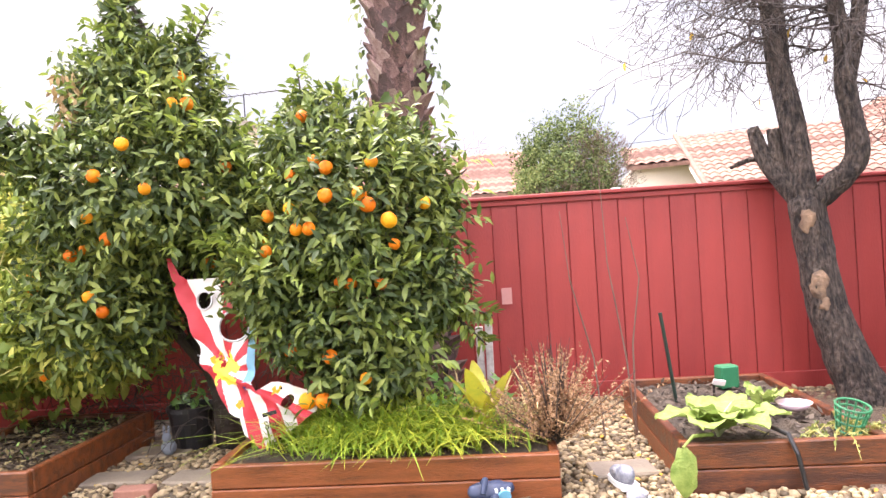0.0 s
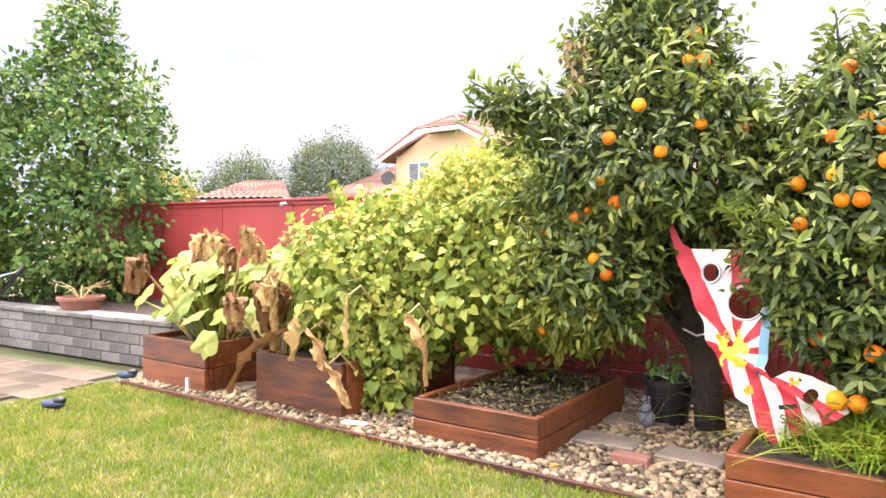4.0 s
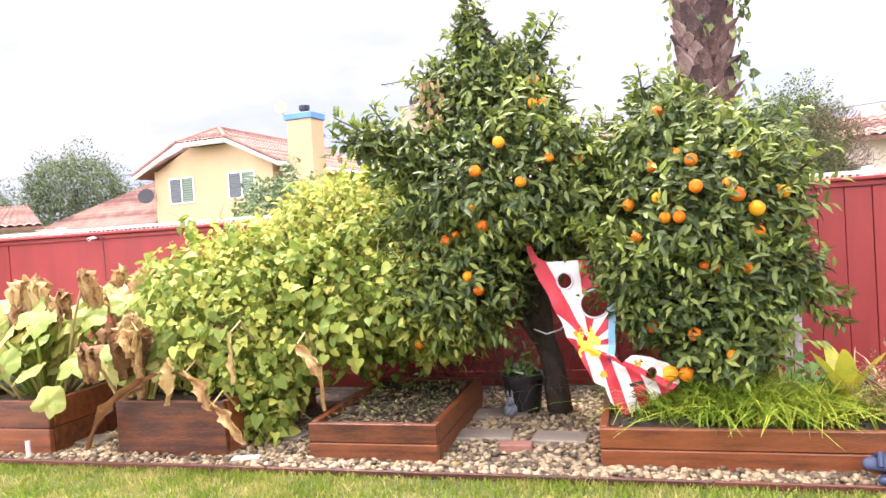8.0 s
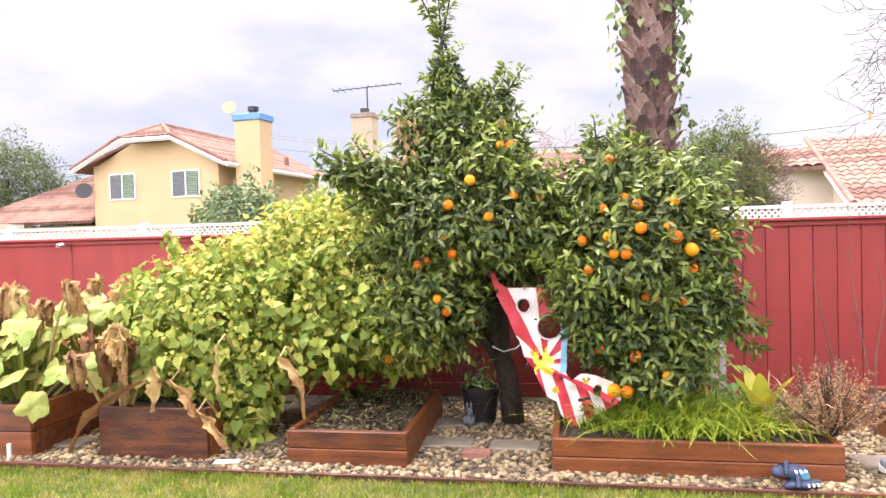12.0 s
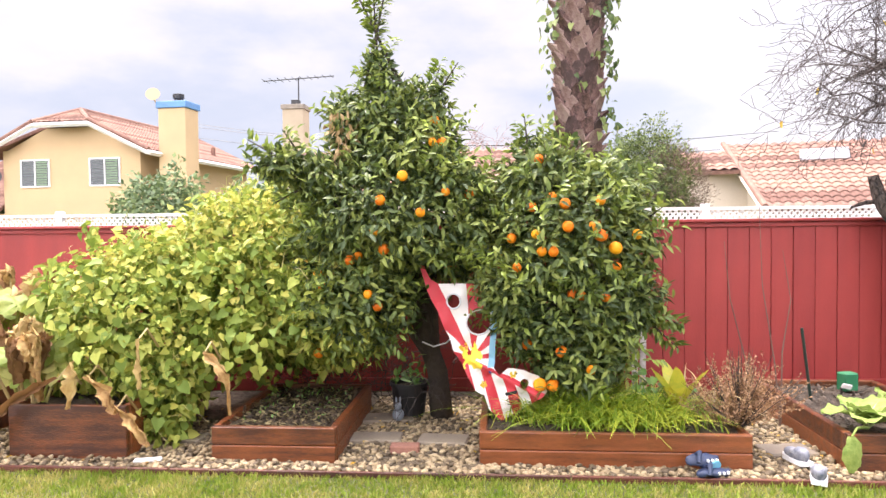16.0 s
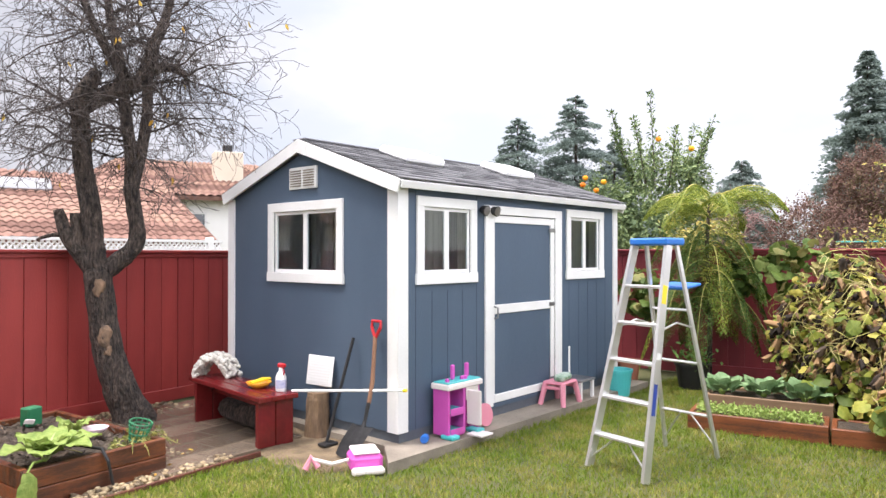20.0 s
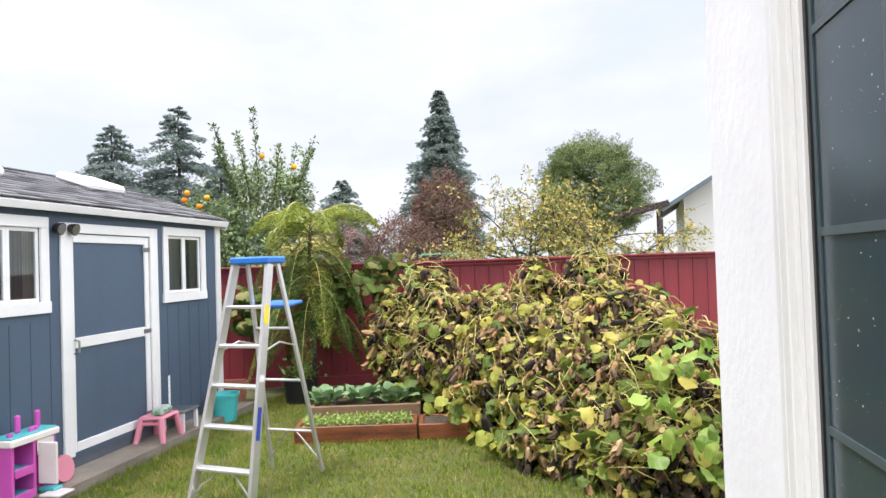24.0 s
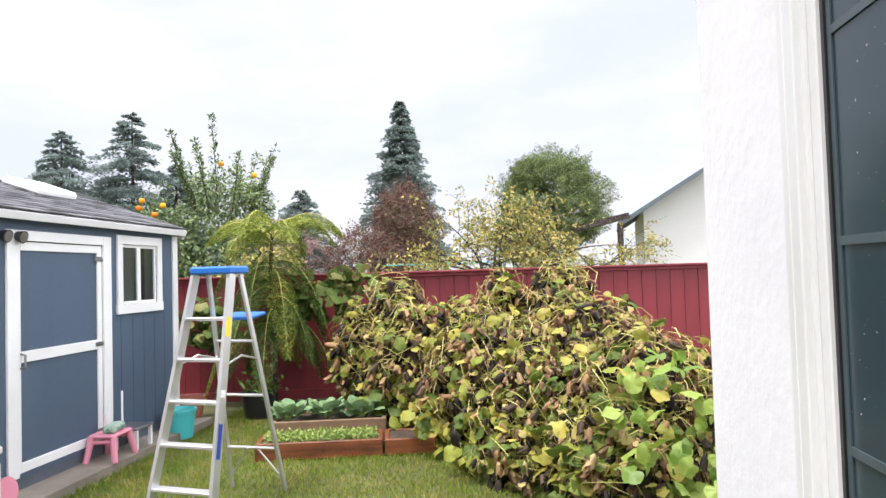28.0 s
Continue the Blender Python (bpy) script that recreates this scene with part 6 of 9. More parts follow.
# ---- toys along the shed ----
M_PINK = mat("magenta_plastic", (0.62, 0.10, 0.45), (0.55, 0.08, 0.40), 4, 0.4, 0.05)
M_LPINK = mat("pink_plastic", (0.72, 0.28, 0.36), (0.66, 0.24, 0.32), 4, 0.4, 0.05)
M_TEAL = mat("teal_plastic", (0.08, 0.50, 0.50), (0.06, 0.44, 0.45), 4, 0.4, 0.05)
M_CREAM = mat("cream_plastic", (0.78, 0.72, 0.70), (0.72, 0.66, 0.64), 4, 0.45, 0.05)
kit = thing("toy_kitchen", pose(3.46, 2.53, 0.075, 0, 0, 0) @ Matrix.Scale(0.77, 4), "pink and turquoise plastic toy kitchen", "toy")
for x in (0.0, 0.255, 0.50):
    part("upright", B((x, 0, 0.03), (x + 0.035, 0.22, 0.52), 0.006), M_PINK, kit)
part("back_panel", B((0.035, 0.20, 0.03), (0.50, 0.215, 0.52), 0.004), M_PINK, kit)
for z in (0.05, 0.27):
    part("shelf", B((0.035, 0.0, z), (0.255, 0.20, z + 0.035), 0.004), M_TEAL, kit)
    part("shelf_front", B((0.03, -0.012, z - 0.03), (0.26, 0.0, z + 0.05), 0.006), M_PINK, kit)
part("counter", B((-0.03, -0.03, 0.52), (0.56, 0.23, 0.585), 0.012), M_CREAM, kit)
part("counter_top", B((-0.01, -0.01, 0.585), (0.54, 0.21, 0.60), 0.006), M_TEAL, kit)
part("oven_door", B((0.30, -0.20, 0.12), (0.325, -0.001, 0.50), 0.01), M_CREAM, kit, "cream toy oven door swung open")
part("oven_frame", B((0.29, -0.012, 0.38), (0.50, 0.0, 0.52), 0.006), M_CREAM, kit)
part("flap", B((0.29, -0.22, 0.0), (0.50, -0.01, 0.022), 0.006), M_CREAM, kit, "cream flap lying open")
for x in (0.18, 0.42):
    part("stem", B((x, 0.10, 0.60), (x + 0.055, 0.14, 0.76), 0.012), M_PINK, kit)
for x in (0.05, 0.30, 0.35):
    part("knob", lathe(bmesh.new(), [(0.025, 0), (0.025, 0.03), (0.0, 0.04)], 10, Matrix.Translation((x, 0.06, 0.60))), M_PINK, kit)
for x in (-0.02, 0.40):
    part("foot", B((x, -0.08, 0.0), (x + 0.13, 0.10, 0.045), 0.012), M_TEAL, kit)
disc = thing("toy_disc", pose(4.02, 2.58, 0.077, 80, 0, 0), "pink and black spoked toy wheel", "toy")
part("rim", lathe(bmesh.new(), [(0.085, 0.0), (0.10, 0.0), (0.10, 0.02), (0.085, 0.02)], 20, Matrix.Translation((0, 0.10, 0))), M_LPINK, disc)
part("plate", lathe(bmesh.new(), [(0.086, 0.006), (0.086, 0.012)], 20, Matrix.Translation((0, 0.10, 0))), M_BLACK, disc)
for k in range(12):
    part("spoke", B((0.01, -0.004, 0.012), (0.082, 0.004, 0.018), 0, Matrix.Translation((0, 0.10, 0)) @ Matrix.Rotation(k * math.tau / 12, 4, "Z")), M_PINK, disc)
veh = thing("toy_pushcart", pose(2.56, 2.72, 0.0, 0, 0, -32), "pink and white plastic toy tipped over on the grass", "toy")
part("body", B((0.0, -0.10, 0.0), (0.24, 0.14, 0.13), 0.03), M_PINK, veh)
part("lid", B((0.02, -0.09, 0.13), (0.22, 0.13, 0.15), 0.01), M_CREAM, veh)
part("front", B((0.0, -0.17, 0.0), (0.24, -0.10, 0.05), 0.015), M_CREAM, veh)
part("pull_bar", T([(0.0, 0.0, 0.08), (-0.12, 0.03, 0.05), (-0.26, 0.05, 0.09)], 0.014, 8), M_CREAM, veh)
part("grip", T([(-0.22, 0.04, 0.03), (-0.27, 0.06, 0.10), (-0.31, 0.05, 0.02)], 0.024, 8), M_LPINK, veh)
bt_toy = thing("toy_bottle", pose(3.24, 2.60, 0.075, 0, 0, 30), "small dark blue plastic toy on the slab", "toy")
part("body", lathe(bmesh.new(), [(0.03, 0), (0.035, 0.02), (0.03, 0.08), (0.015, 0.10)], 12, pose(0, 0, 0.035, 0, 90)), M_BLUEPL, bt_toy)
stool = thing("stool", pose(5.28, 2.60, 0.075, 0, 0, 4), "pink plastic step stool by the shed", "stool")
part("seat", B((-0.16, -0.12, 0.20), (0.16, 0.12, 0.235), 0.015), M_LPINK, stool)
for sx in (-1, 1):
    for sy in (-1, 1):
        part("leg", T([(sx * 0.18, sy * 0.13, 0.0), (sx * 0.13, sy * 0.095, 0.21)], [0.026, 0.032], 8), M_LPINK, stool)
    part("stretcher", T([(sx * 0.14, -0.1, 0.17), (sx * 0.14, 0.1, 0.17)], 0.018, 6), M_LPINK, stool)
pk = solo("seed_packet", B((-0.13, -0.05, 0.0), (0.12, 0.06, 0.07), 0.02), mat("green_white_pack", (0.06, 0.22, 0.10), (0.55, 0.60, 0.55), 22, 0.4, 0.2, 30), "green and white crumpled bag on the stool", "bag", pose(5.28, 2.56, 0.310, 0, 0, 10))
for dx in (0.02, 0.22):
    solo("plant_marker", B((-0.02, -0.004, 0.0), (0.02, 0.004, 0.34), 0.004), M_VINYL, "white plastic upright strip by the shed", "marker", pose(5.34 + dx, 2.66, 0.31 if dx < 0.1 else 0.28, 0, 0, 10))
st2 = thing("small_table", pose(5.68, 2.62, 0.075), "grey plastic low stand by the shed", "stand")
part("top", B((-0.16, -0.13, 0.18), (0.14, 0.13, 0.205), 0.01), M_STEEL, st2)
for x in (-0.13, 0.11):
    for y in (-0.10, 0.10):
        part("leg", B((x - 0.015, y - 0.015, 0), (x + 0.015, y + 0.015, 0.18)), M_VINYL, st2)


def plant_pot(x, y, z, r, h, material, label):
    t = thing("plant_pot", pose(x, y, z), label, "plant pot")
    part("pot", lathe(bmesh.new(), [(r * 0.78, 0), (r * 0.98, h - 0.03), (r * 1.06, h - 0.03), (r * 1.06, h), (r * 0.95, h), (r * 0.9, h - 0.05), (0.0, h - 0.05)], 22), material, t, smooth=False)
    part("soil", lathe(bmesh.new(), [(r * 0.9, h - 0.045), (0.0, h - 0.03)], 16), M_DIRT, t)
    return t


plant_pot(6.35, 2.50, 0.0, 0.15, 0.30, M_TEAL, "turquoise plastic plant pot")
plant_pot(7.05, 2.75, 0.0, 0.16, 0.30, mat("terracotta", (0.36, 0.14, 0.08), (0.28, 0.1, 0.06), 5, 0.8, 0.2), "dark terracotta plant pot")
pot_b = plant_pot(7.35, 2.05, 0.0, 0.20, 0.30, M_BLACK, "black nursery pot with green leaves")
pot_a = plant_pot(-2.36, 4.42, 0.0, 0.155, 0.31, M_BLACK, "black nursery pot with a small seedling")
M_LEAFY = mat("leafy_green", (0.16, 0.30, 0.06), (0.09, 0.19, 0.04), 4, 0.45, 0.2, 50, island=0.6, c3=(0.28, 0.42, 0.09), trans=0.25)
for pt_, rr, n in ((pot_b, 0.20, 90), (pot_a, 0.13, 40)):
    rg = np.random.default_rng(n)
    p = rg.normal(size=(n, 3)) * np.array([rr * 0.6, rr * 0.6, 0.06]) + np.array([0, 0, 0.36])
    part("foliage", leaves_mesh("foliage", p, rg.normal(size=(n, 3)) + np.array([0, 0, 0.4]), rg.normal(size=(n, 3)) * 0.4 + np.array([0, 0, 1]), np.full(n, 0.09), LEAF_OVAL, M_LEAFY), None, pt_)


# ---- big-leaved vegetables: ruffled leaves on ribs ----
def big_leaf(length, width, curl, seed, ruffle=0.02, droop=1.0):
    """A ruffled leaf blade with a stalk, rising from the origin towards +y and bending over."""
    rng = random.Random(seed)
    bm = bmesh.new()
    nu, nv = 12, 9
    grid = []
    ph = rng.uniform(0, 6)
    for i in range(nu + 1):
        f = i / nu
        w = width * math.sin(math.pi * min(1, (f * 0.92 + 0.05)) ** 0.8) ** 0.75 * 0.5
        ang = 1.15 - curl * f * droop
        row = []
        for j in range(nv):
            s = j / (nv - 1) * 2 - 1
            y = length * (math.sin(1.15) - math.sin(1.15 - curl * f)) / max(curl, 0.01) if False else length * f * math.cos(max(-1.3, 1.15 - curl * f * 0.7))
            z = length * (f * math.sin(1.15) - 0.55 * curl * f * f * droop)
            z += 0.25 * abs(s) * w * 0.6 + ruffle * math.sin(f * 17 + s * 5 + ph) * abs(s) + ruffle * 0.4 * math.sin(f * 37 + s * 13)
            row.append(bm.verts.new((s * w, y, z)))
        grid.append(row)
    for r0, r1 in zip(grid, grid[1:]):
        for k in range(nv - 1):
            bm.faces.new((r0[k], r0[k + 1], r1[k + 1], r1[k]))
    return bm


M_CHARD = mat("lettuce_leaf", (0.29, 0.38, 0.10), (0.19, 0.29, 0.065), 22, 0.5, 0.7, 80, c3=(0.42, 0.50, 0.16), trans=0.25, dist=0.01, spec=0.22)

M_COLLARD = mat("young_collard_leaf", (0.20, 0.31, 0.15), (0.12, 0.21, 0.09), 7, 0.55, 0.4, 50, c3=(0.29, 0.40, 0.20), trans=0.2, spec=0.2)


def broad_leaf(length, width, rise, curl, seed, ruffle=0.012):
    """An ovate blade on a bending midrib, with raised side veins and a wavy rim; it grows towards +y."""
    rng = random.Random(seed)
    bm = bmesh.new()
    ph, y, z, grid, n = rng.uniform(0, 6), 0.0, 0.0, [], 22
    for i in range(n + 1):
        f = i / n
        a = rise - curl * f
        w = 0.5 * width * (0.07 if f < 0.16 else max(0.03, math.sin(math.pi * min(1.0, ((f - 0.16) / 0.84) ** 0.72 * 0.97 + 0.03)) ** 0.75))
        row = []
        for j in range(15):
            q = j / 7 - 1
            vein = 0.0045 * math.cos((f * 8 - abs(q) * 1.6) * math.tau) * (1 - abs(q)) * min(1, abs(q) * 6)
            up = 0.22 * abs(q) * w + vein + ruffle * math.sin(f * 21 + q * 4 + ph) * q * q + 0.4 * ruffle * math.sin(f * 43 - q * 9) * abs(q)
            row.append(bm.verts.new((q * w, y - up * math.sin(a), z + up * math.cos(a))))
        grid.append(row)
        y, z = y + math.cos(a) * length / n, z + math.sin(a) * length / n
    for r0, r1 in zip(grid, grid[1:]):
        for k in range(14):
            bm.faces.new((r0[k], r0[k + 1], r1[k + 1], r1[k]))
    return bm


def leafy_plant(name, x, y, z, specs, material, label, rib=None):
    t = thing(name, pose(x, y, z), label, "plant")
    for k, (turn, ln, wd, rise, curl) in enumerate(specs):
        leaf = part("leaf", broad_leaf(ln, wd, rise, curl, k + int(x * 10)), material, t, smooth=True, m=pose(0, 0, 0.01 * (k % 3), 0, 0, turn))
        pts, yy, zz = [], 0.0, -0.004
        for i in range(9):
            pts.append((0, yy, zz))
            a = rise - curl * i / 8
            yy, zz = yy + math.cos(a) * ln / 8.8, zz + math.sin(a) * ln / 8.8
        part("midrib", T(pts, [0.009 - 0.0009 * i for i in range(9)], 6), rib or material, leaf, "pale midrib")
    return t


M_RIB = mat("pale_midrib", (0.50, 0.56, 0.26), (0.40, 0.47, 0.20), 6, 0.5, 0.1, 40, trans=0.2)
leafy_plant("chard_plant", 0.90, 3.86, 0.22, [(158, 0.36, 0.24, 0.80, 1.0), (210, 0.38, 0.26, 0.85, 1.2), (108, 0.36, 0.23, 0.75, 1.0), (258, 0.38, 0.24, 0.85, 1.1), (25, 0.30, 0.18, 0.95, 0.9), (320, 0.32, 0.19, 0.95, 1.0), (185, 0.32, 0.22, 1.15, 1.3), (235, 0.29, 0.19, 1.2, 1.2), (130, 0.28, 0.19, 1.2, 1.1)], M_CHARD, "broad pale green leafy chard plant", M_RIB)
leafy_plant("cabbage_plant", 1.24, 4.33, 0.22, [(30, 0.20, 0.12, 1.1, 0.6), (160, 0.22, 0.13, 1.0, 0.7), (270, 0.20, 0.12, 0.9, 0.8), (215, 0.18, 0.11, 1.2, 0.5)], M_CHARD, "young pale green leafy plant", M_RIB)


def hanging_leaf(ln, w):
    """A limp crinkled blade hanging straight down from its stalk."""
    bm = bmesh.new()
    grid = []
    for i in range(11):
        f = i / 10
        ww = w * 0.5 * math.sin(math.pi * min(1.0, f * 0.9 + 0.06)) ** 0.7
        grid.append([bm.verts.new((s * ww + 0.008 * math.sin(f * 9), -0.02 * math.sin(f * 3) - 0.012 * (1 - s * s) + 0.006 * math.sin(f * 23 + s * 6), -ln * f)) for s in (-1, -0.66, -0.33, 0, 0.33, 0.66, 1)])
    for r0, r1 in zip(grid, grid[1:]):
        for k in range(6):
            bm.faces.new((r0[k], r0[k + 1], r1[k + 1], r1[k]))
    return bm


hang = thing("wilted_leaf", pose(0.67, 3.50, 0.265, 0, 0, 14), "drooping pale green leaf over the bed corner", "leaf")
part("blade", hanging_leaf(0.23, 0.13), M_CHARD, hang, smooth=True)
part("leaf_stalk", T([(0.0, -0.01, 0.0), (0.08, 0.06, 0.03), (0.22, 0.16, 0.0)], [0.006, 0.008, 0.01], 6), M_CHARD, hang)

dish = thing("bowl", pose(1.39, 4.28, 0.235), "pale pink plastic bowl in the bed", "bowl")
part("shell", lathe(bmesh.new(), [(0.04, 0), (0.07, 0.015), (0.095, 0.045), (0.09, 0.045), (0.06, 0.018), (0.0, 0.01)], 20), mat("pale_pink_plastic", (0.70, 0.55, 0.62), (0.66, 0.5, 0.58), 4, 0.4, 0.0), dish, smooth=True)
box_g = thing("seed_tray", pose(1.19, 5.02, 0.21, 0, 0, 20), "green plastic seedling box in the bed", "box")
M_GREENPL = mat("green_plastic", (0.03, 0.20, 0.09), (0.02, 0.15, 0.07), 4, 0.4, 0.05)
part("tray", B((-0.065, -0.05, 0), (0.065, 0.05, 0.15), 0.01), M_GREENPL, box_g)
tag_ = thing("plant_label", pose(1.06, 4.78, 0.2, 0, 0, 10), "small dark label on a stake", "plant label")
part("stake", B((-0.008, -0.004, 0), (0.008, 0.004, 0.09)), M_BARKDARK, tag_)
part("board", B((-0.04, -0.006, 0.09), (0.04, 0.006, 0.13), 0.004, pose(0, 0, 0, 20, 12)), M_CREAM, tag_)
mesh_pot = thing("mesh_pot", pose(1.51, 3.86, 0.22, 12, 8), "green plastic mesh basket", "basket")
for k in range(12):
    a = k * math.tau / 12
    part("rib", T([(0.05 * math.cos(a), 0.05 * math.sin(a), 0), (0.08 * math.cos(a), 0.08 * math.sin(a), 0.15)], 0.005, 5), M_GREENPL, mesh_pot)
for r, z in ((0.055, 0.02), (0.065, 0.07), (0.075, 0.12), (0.08, 0.15)):
    part("hoop", T([(r * math.cos(k * math.tau / 14), r * math.sin(k * math.tau / 14), z) for k in range(15)], 0.006, 5), M_GREENPL, mesh_pot)
hose = solo("drip_hose", T([yard(1.30, 4.1, 0.24), yard(1.52, 3.75, 0.27), yard(1.55, 3.50, 0.28), yard(1.57, 3.455, 0.20), yard(1.60, 3.445, 0.03)], 0.011, 8), M_BLACK, "black irrigation hose over the bed edge", "hose")
stk = solo("garden_stake", T([(0.83, 4.72, 0.1), (0.753, 4.73, 0.76)], [0.012, 0.012], 8), mat("dark_green_metal", (0.015, 0.035, 0.025), (0.01, 0.025, 0.02), 5, 0.4, 0.1), "thin dark green garden stake", "stake")
sap = thing("sapling", pose(0.50, 4.55, 0), "bare thin sapling stems before the fence", "sapling")
for pts in ([(0.05, 0, 0), (0.02, 0.05, 0.5), (-0.06, 0.1, 1.1), (-0.08, 0.12, 1.72)], [(0.05, 0, 0), (0.06, 0.0, 0.6), (0.12, 0.0, 1.0), (0.06, 0.0, 1.38)], [(-0.14, 0.0, 0), (-0.18, 0.1, 0.5), (-0.30, 0.1, 1.0), (-0.34, 0.12, 1.45)]):
    part("stem", T(pts, [0.007, 0.0055, 0.004, 0.002], 6), mat("sapling_bark", (0.20, 0.12, 0.09), (0.11, 0.07, 0.055), 6, 0.85, 0.2, 60), sap)
wp = thing("wooden_post", pose(-0.46, 5.2, 0), "weathered white painted board stub", "post")
M_PEEL = mat("peeling_white_paint", (0.62, 0.60, 0.58), (0.30, 0.27, 0.25), 16, 0.8, 0.4, 40)
part("board", B((-0.05, 0, 0), (0.005, 0.03, 0.66), 0.004), M_PEEL, wp)
part("board", B((0.012, -0.01, 0), (0.065, 0.02, 0.70), 0.004, pose(0, 0, 0, 0, 1.0)), M_PEEL, wp)
solo("notice", B((-0.04, -0.004, 0), (0.04, 0.0, 0.13)), mat("faded_pink_card", (0.55, 0.28, 0.26), (0.5, 0.22, 0.2), 9, 0.7, 0.1), "small faded card on the fence", "card", pose(-0.30, 5.62, 0.78, 0, 0, FA))

# ---- long bed: grass clump, iris, dried shrub ----
def strap_blades(name, rng, count, centre, spread, length, width, lean, material, segs=4):
    """Arching strap leaves as tapered strips."""
    V, Fc = [], []
    for _ in range(count):
        b = np.array(centre) + np.array([rng.normal() * spread[0], rng.normal() * spread[1], 0])
        a = rng.uniform(0, math.tau)
        d = np.array([math.cos(a), math.sin(a), 0])
        s = np.array([-d[1], d[0], 0])
        ln, le = length * rng.uniform(0.55, 1.15), lean * rng.uniform(0.5, 1.3)
        k = len(V)
        for i in range(segs + 1):
            f = i / segs
            p = b + d * ln * le * f ** 1.6 + np.array([0, 0, ln * (f - 0.62 * le * f * f)])
            w = width * (1 - f ** 2) * 0.5 + 0.0006
            V.append(p - s * w)
            V.append(p + s * w)
        for i in range(segs):
            q = k + 2 * i
            Fc.append((q, q + 1, q + 3, q + 2))
    return mesh_np(name, V, Fc, material)


M_STRAP = mat("strap_grass", (0.32, 0.43, 0.05), (0.17, 0.29, 0.03), 3, 0.42, 0.1, 40, island=0.8, c3=(0.55, 0.58, 0.07), trans=0.3, spec=0.25)
rg = np.random.default_rng(81)
gr = thing("ornamental_grass", pose(-0.83, 3.84, 0.20), "bright green clump of strap-leaved grass in the bed", "ornamental grass")
tagged(part("blades", strap_blades("blades", rg, 2600, (0, 0, 0), (0.25, 0.12), 0.42, 0.011, 1.05, M_STRAP), None, gr), kind="stuff")
wd = thing("weed", pose(-0.45, 4.0, 0.21), "round-leaved green weeds among the grass", "weed")
n = 60
p = rg.normal(size=(n, 3)) * np.array([0.13, 0.12, 0.08]) + np.array([0, 0, 0.18])
part("foliage", leaves_mesh("foliage", p, rg.normal(size=(n, 3)) + np.array([0, -0.4, 0]), rg.normal(size=(n, 3)) * 0.4 + np.array([0, -0.4, 1]), np.full(n, 0.075), LEAF_HEART, M_LEAFY), None, wd)
iris = thing("iris_plant", pose(-0.30, 3.88, 0.21), "yellowing broad-leaved plant with dry stalks", "plant")
M_YLEAF = mat("yellow_green_leaf", (0.62, 0.55, 0.06), (0.40, 0.45, 0.06), 6, 0.45, 0.2, 40, c3=(0.75, 0.62, 0.10), trans=0.3)
for k, (turn, ln) in enumerate(((170, 0.40), (230, 0.36), (120, 0.36), (20, 0.36))):
    part("leaf", big_leaf(ln, 0.12, 0.35, k, 0.004, 0.25), M_YLEAF, iris, smooth=True, m=pose(0, 0, 0.08, 0, 0, turn))
M_STRAW = mat("straw_stalk", (0.55, 0.42, 0.20), (0.40, 0.30, 0.13), 5, 0.7, 0.1, 40, island=0.5, trans=0.15)
part("stalk", strap_blades("stalk", rg, 36, (0.18, 0.05, 0), (0.14, 0.08), 0.55, 0.016, 0.8, M_STRAW), None, iris)
heath = thing("dried_shrub", pose(0.08, 3.76, 0.21), "dried pinkish-brown bushy heather shrub", "shrub")
M_HEATH = mat("dried_heather", (0.36, 0.205, 0.11), (0.22, 0.125, 0.07), 6, 0.85, 0.1, 40, island=0.6, c3=(0.44, 0.29, 0.165), trans=0.15)
rp = random.Random(19)
P, A = [], []
for k in range(230):
    a, le = rp.uniform(0, math.tau), abs(rp.gauss(0, 0.62))
    d = Vector((math.cos(a) * le, math.sin(a) * le, 1)).normalized()
    ln = rp.uniform(0.3, 0.58)
    if k % 3 == 0:
        part("stem", T([(0, 0, 0), d * ln * 0.5, d * ln], [0.004, 0.003, 0.001], 4), M_TWIG, heath)
    b0 = Vector((rp.gauss(0, 0.09), rp.gauss(0, 0.07), 0))
    for i in range(42):
        f = 0.2 + 0.8 * i / 42
        P.append(tuple(b0 + d * ln * f + Vector((0, 0, -0.10 * ln * f * f))))
        q = Vector((rp.gauss(0, 1), rp.gauss(0, 1), rp.gauss(0.3, 0.6)))
        A.append(tuple(q.normalized() + d * 0.4))
P, A = np.array(P), np.array(A)
tagged(part("dried_bloom", leaves_mesh("dried_bloom", P, A, rg.normal(size=P.shape), 0.010 + rg.random(len(P)) * 0.012, LEAF_DIAMOND, M_HEATH), None, heath), kind="stuff")

# ---- striped cloth hung in the orange tree ----
def cloth_y(x, z):
    """How far back the cloth hangs at a place, with its waves and folds."""
    return 3.70 + 0.22 * max(0.0, (z - 0.3)) * 0.8 + 0.012 * math.sin((x * 1.2 + z * 0.7) * 22) + 0.008 * math.sin(x * 31 - z * 19) - 0.045 * math.exp(-((z + 0.50 * (x + 1.50) - 0.515) / 0.030) ** 2) + 0.03 * math.exp(-((z + 0.50 * (x + 1.50) - 0.585) / 0.03) ** 2) - 0.02 * math.exp(-((z + 1.6 * (x + 1.83) - 0.66) / 0.05) ** 2)


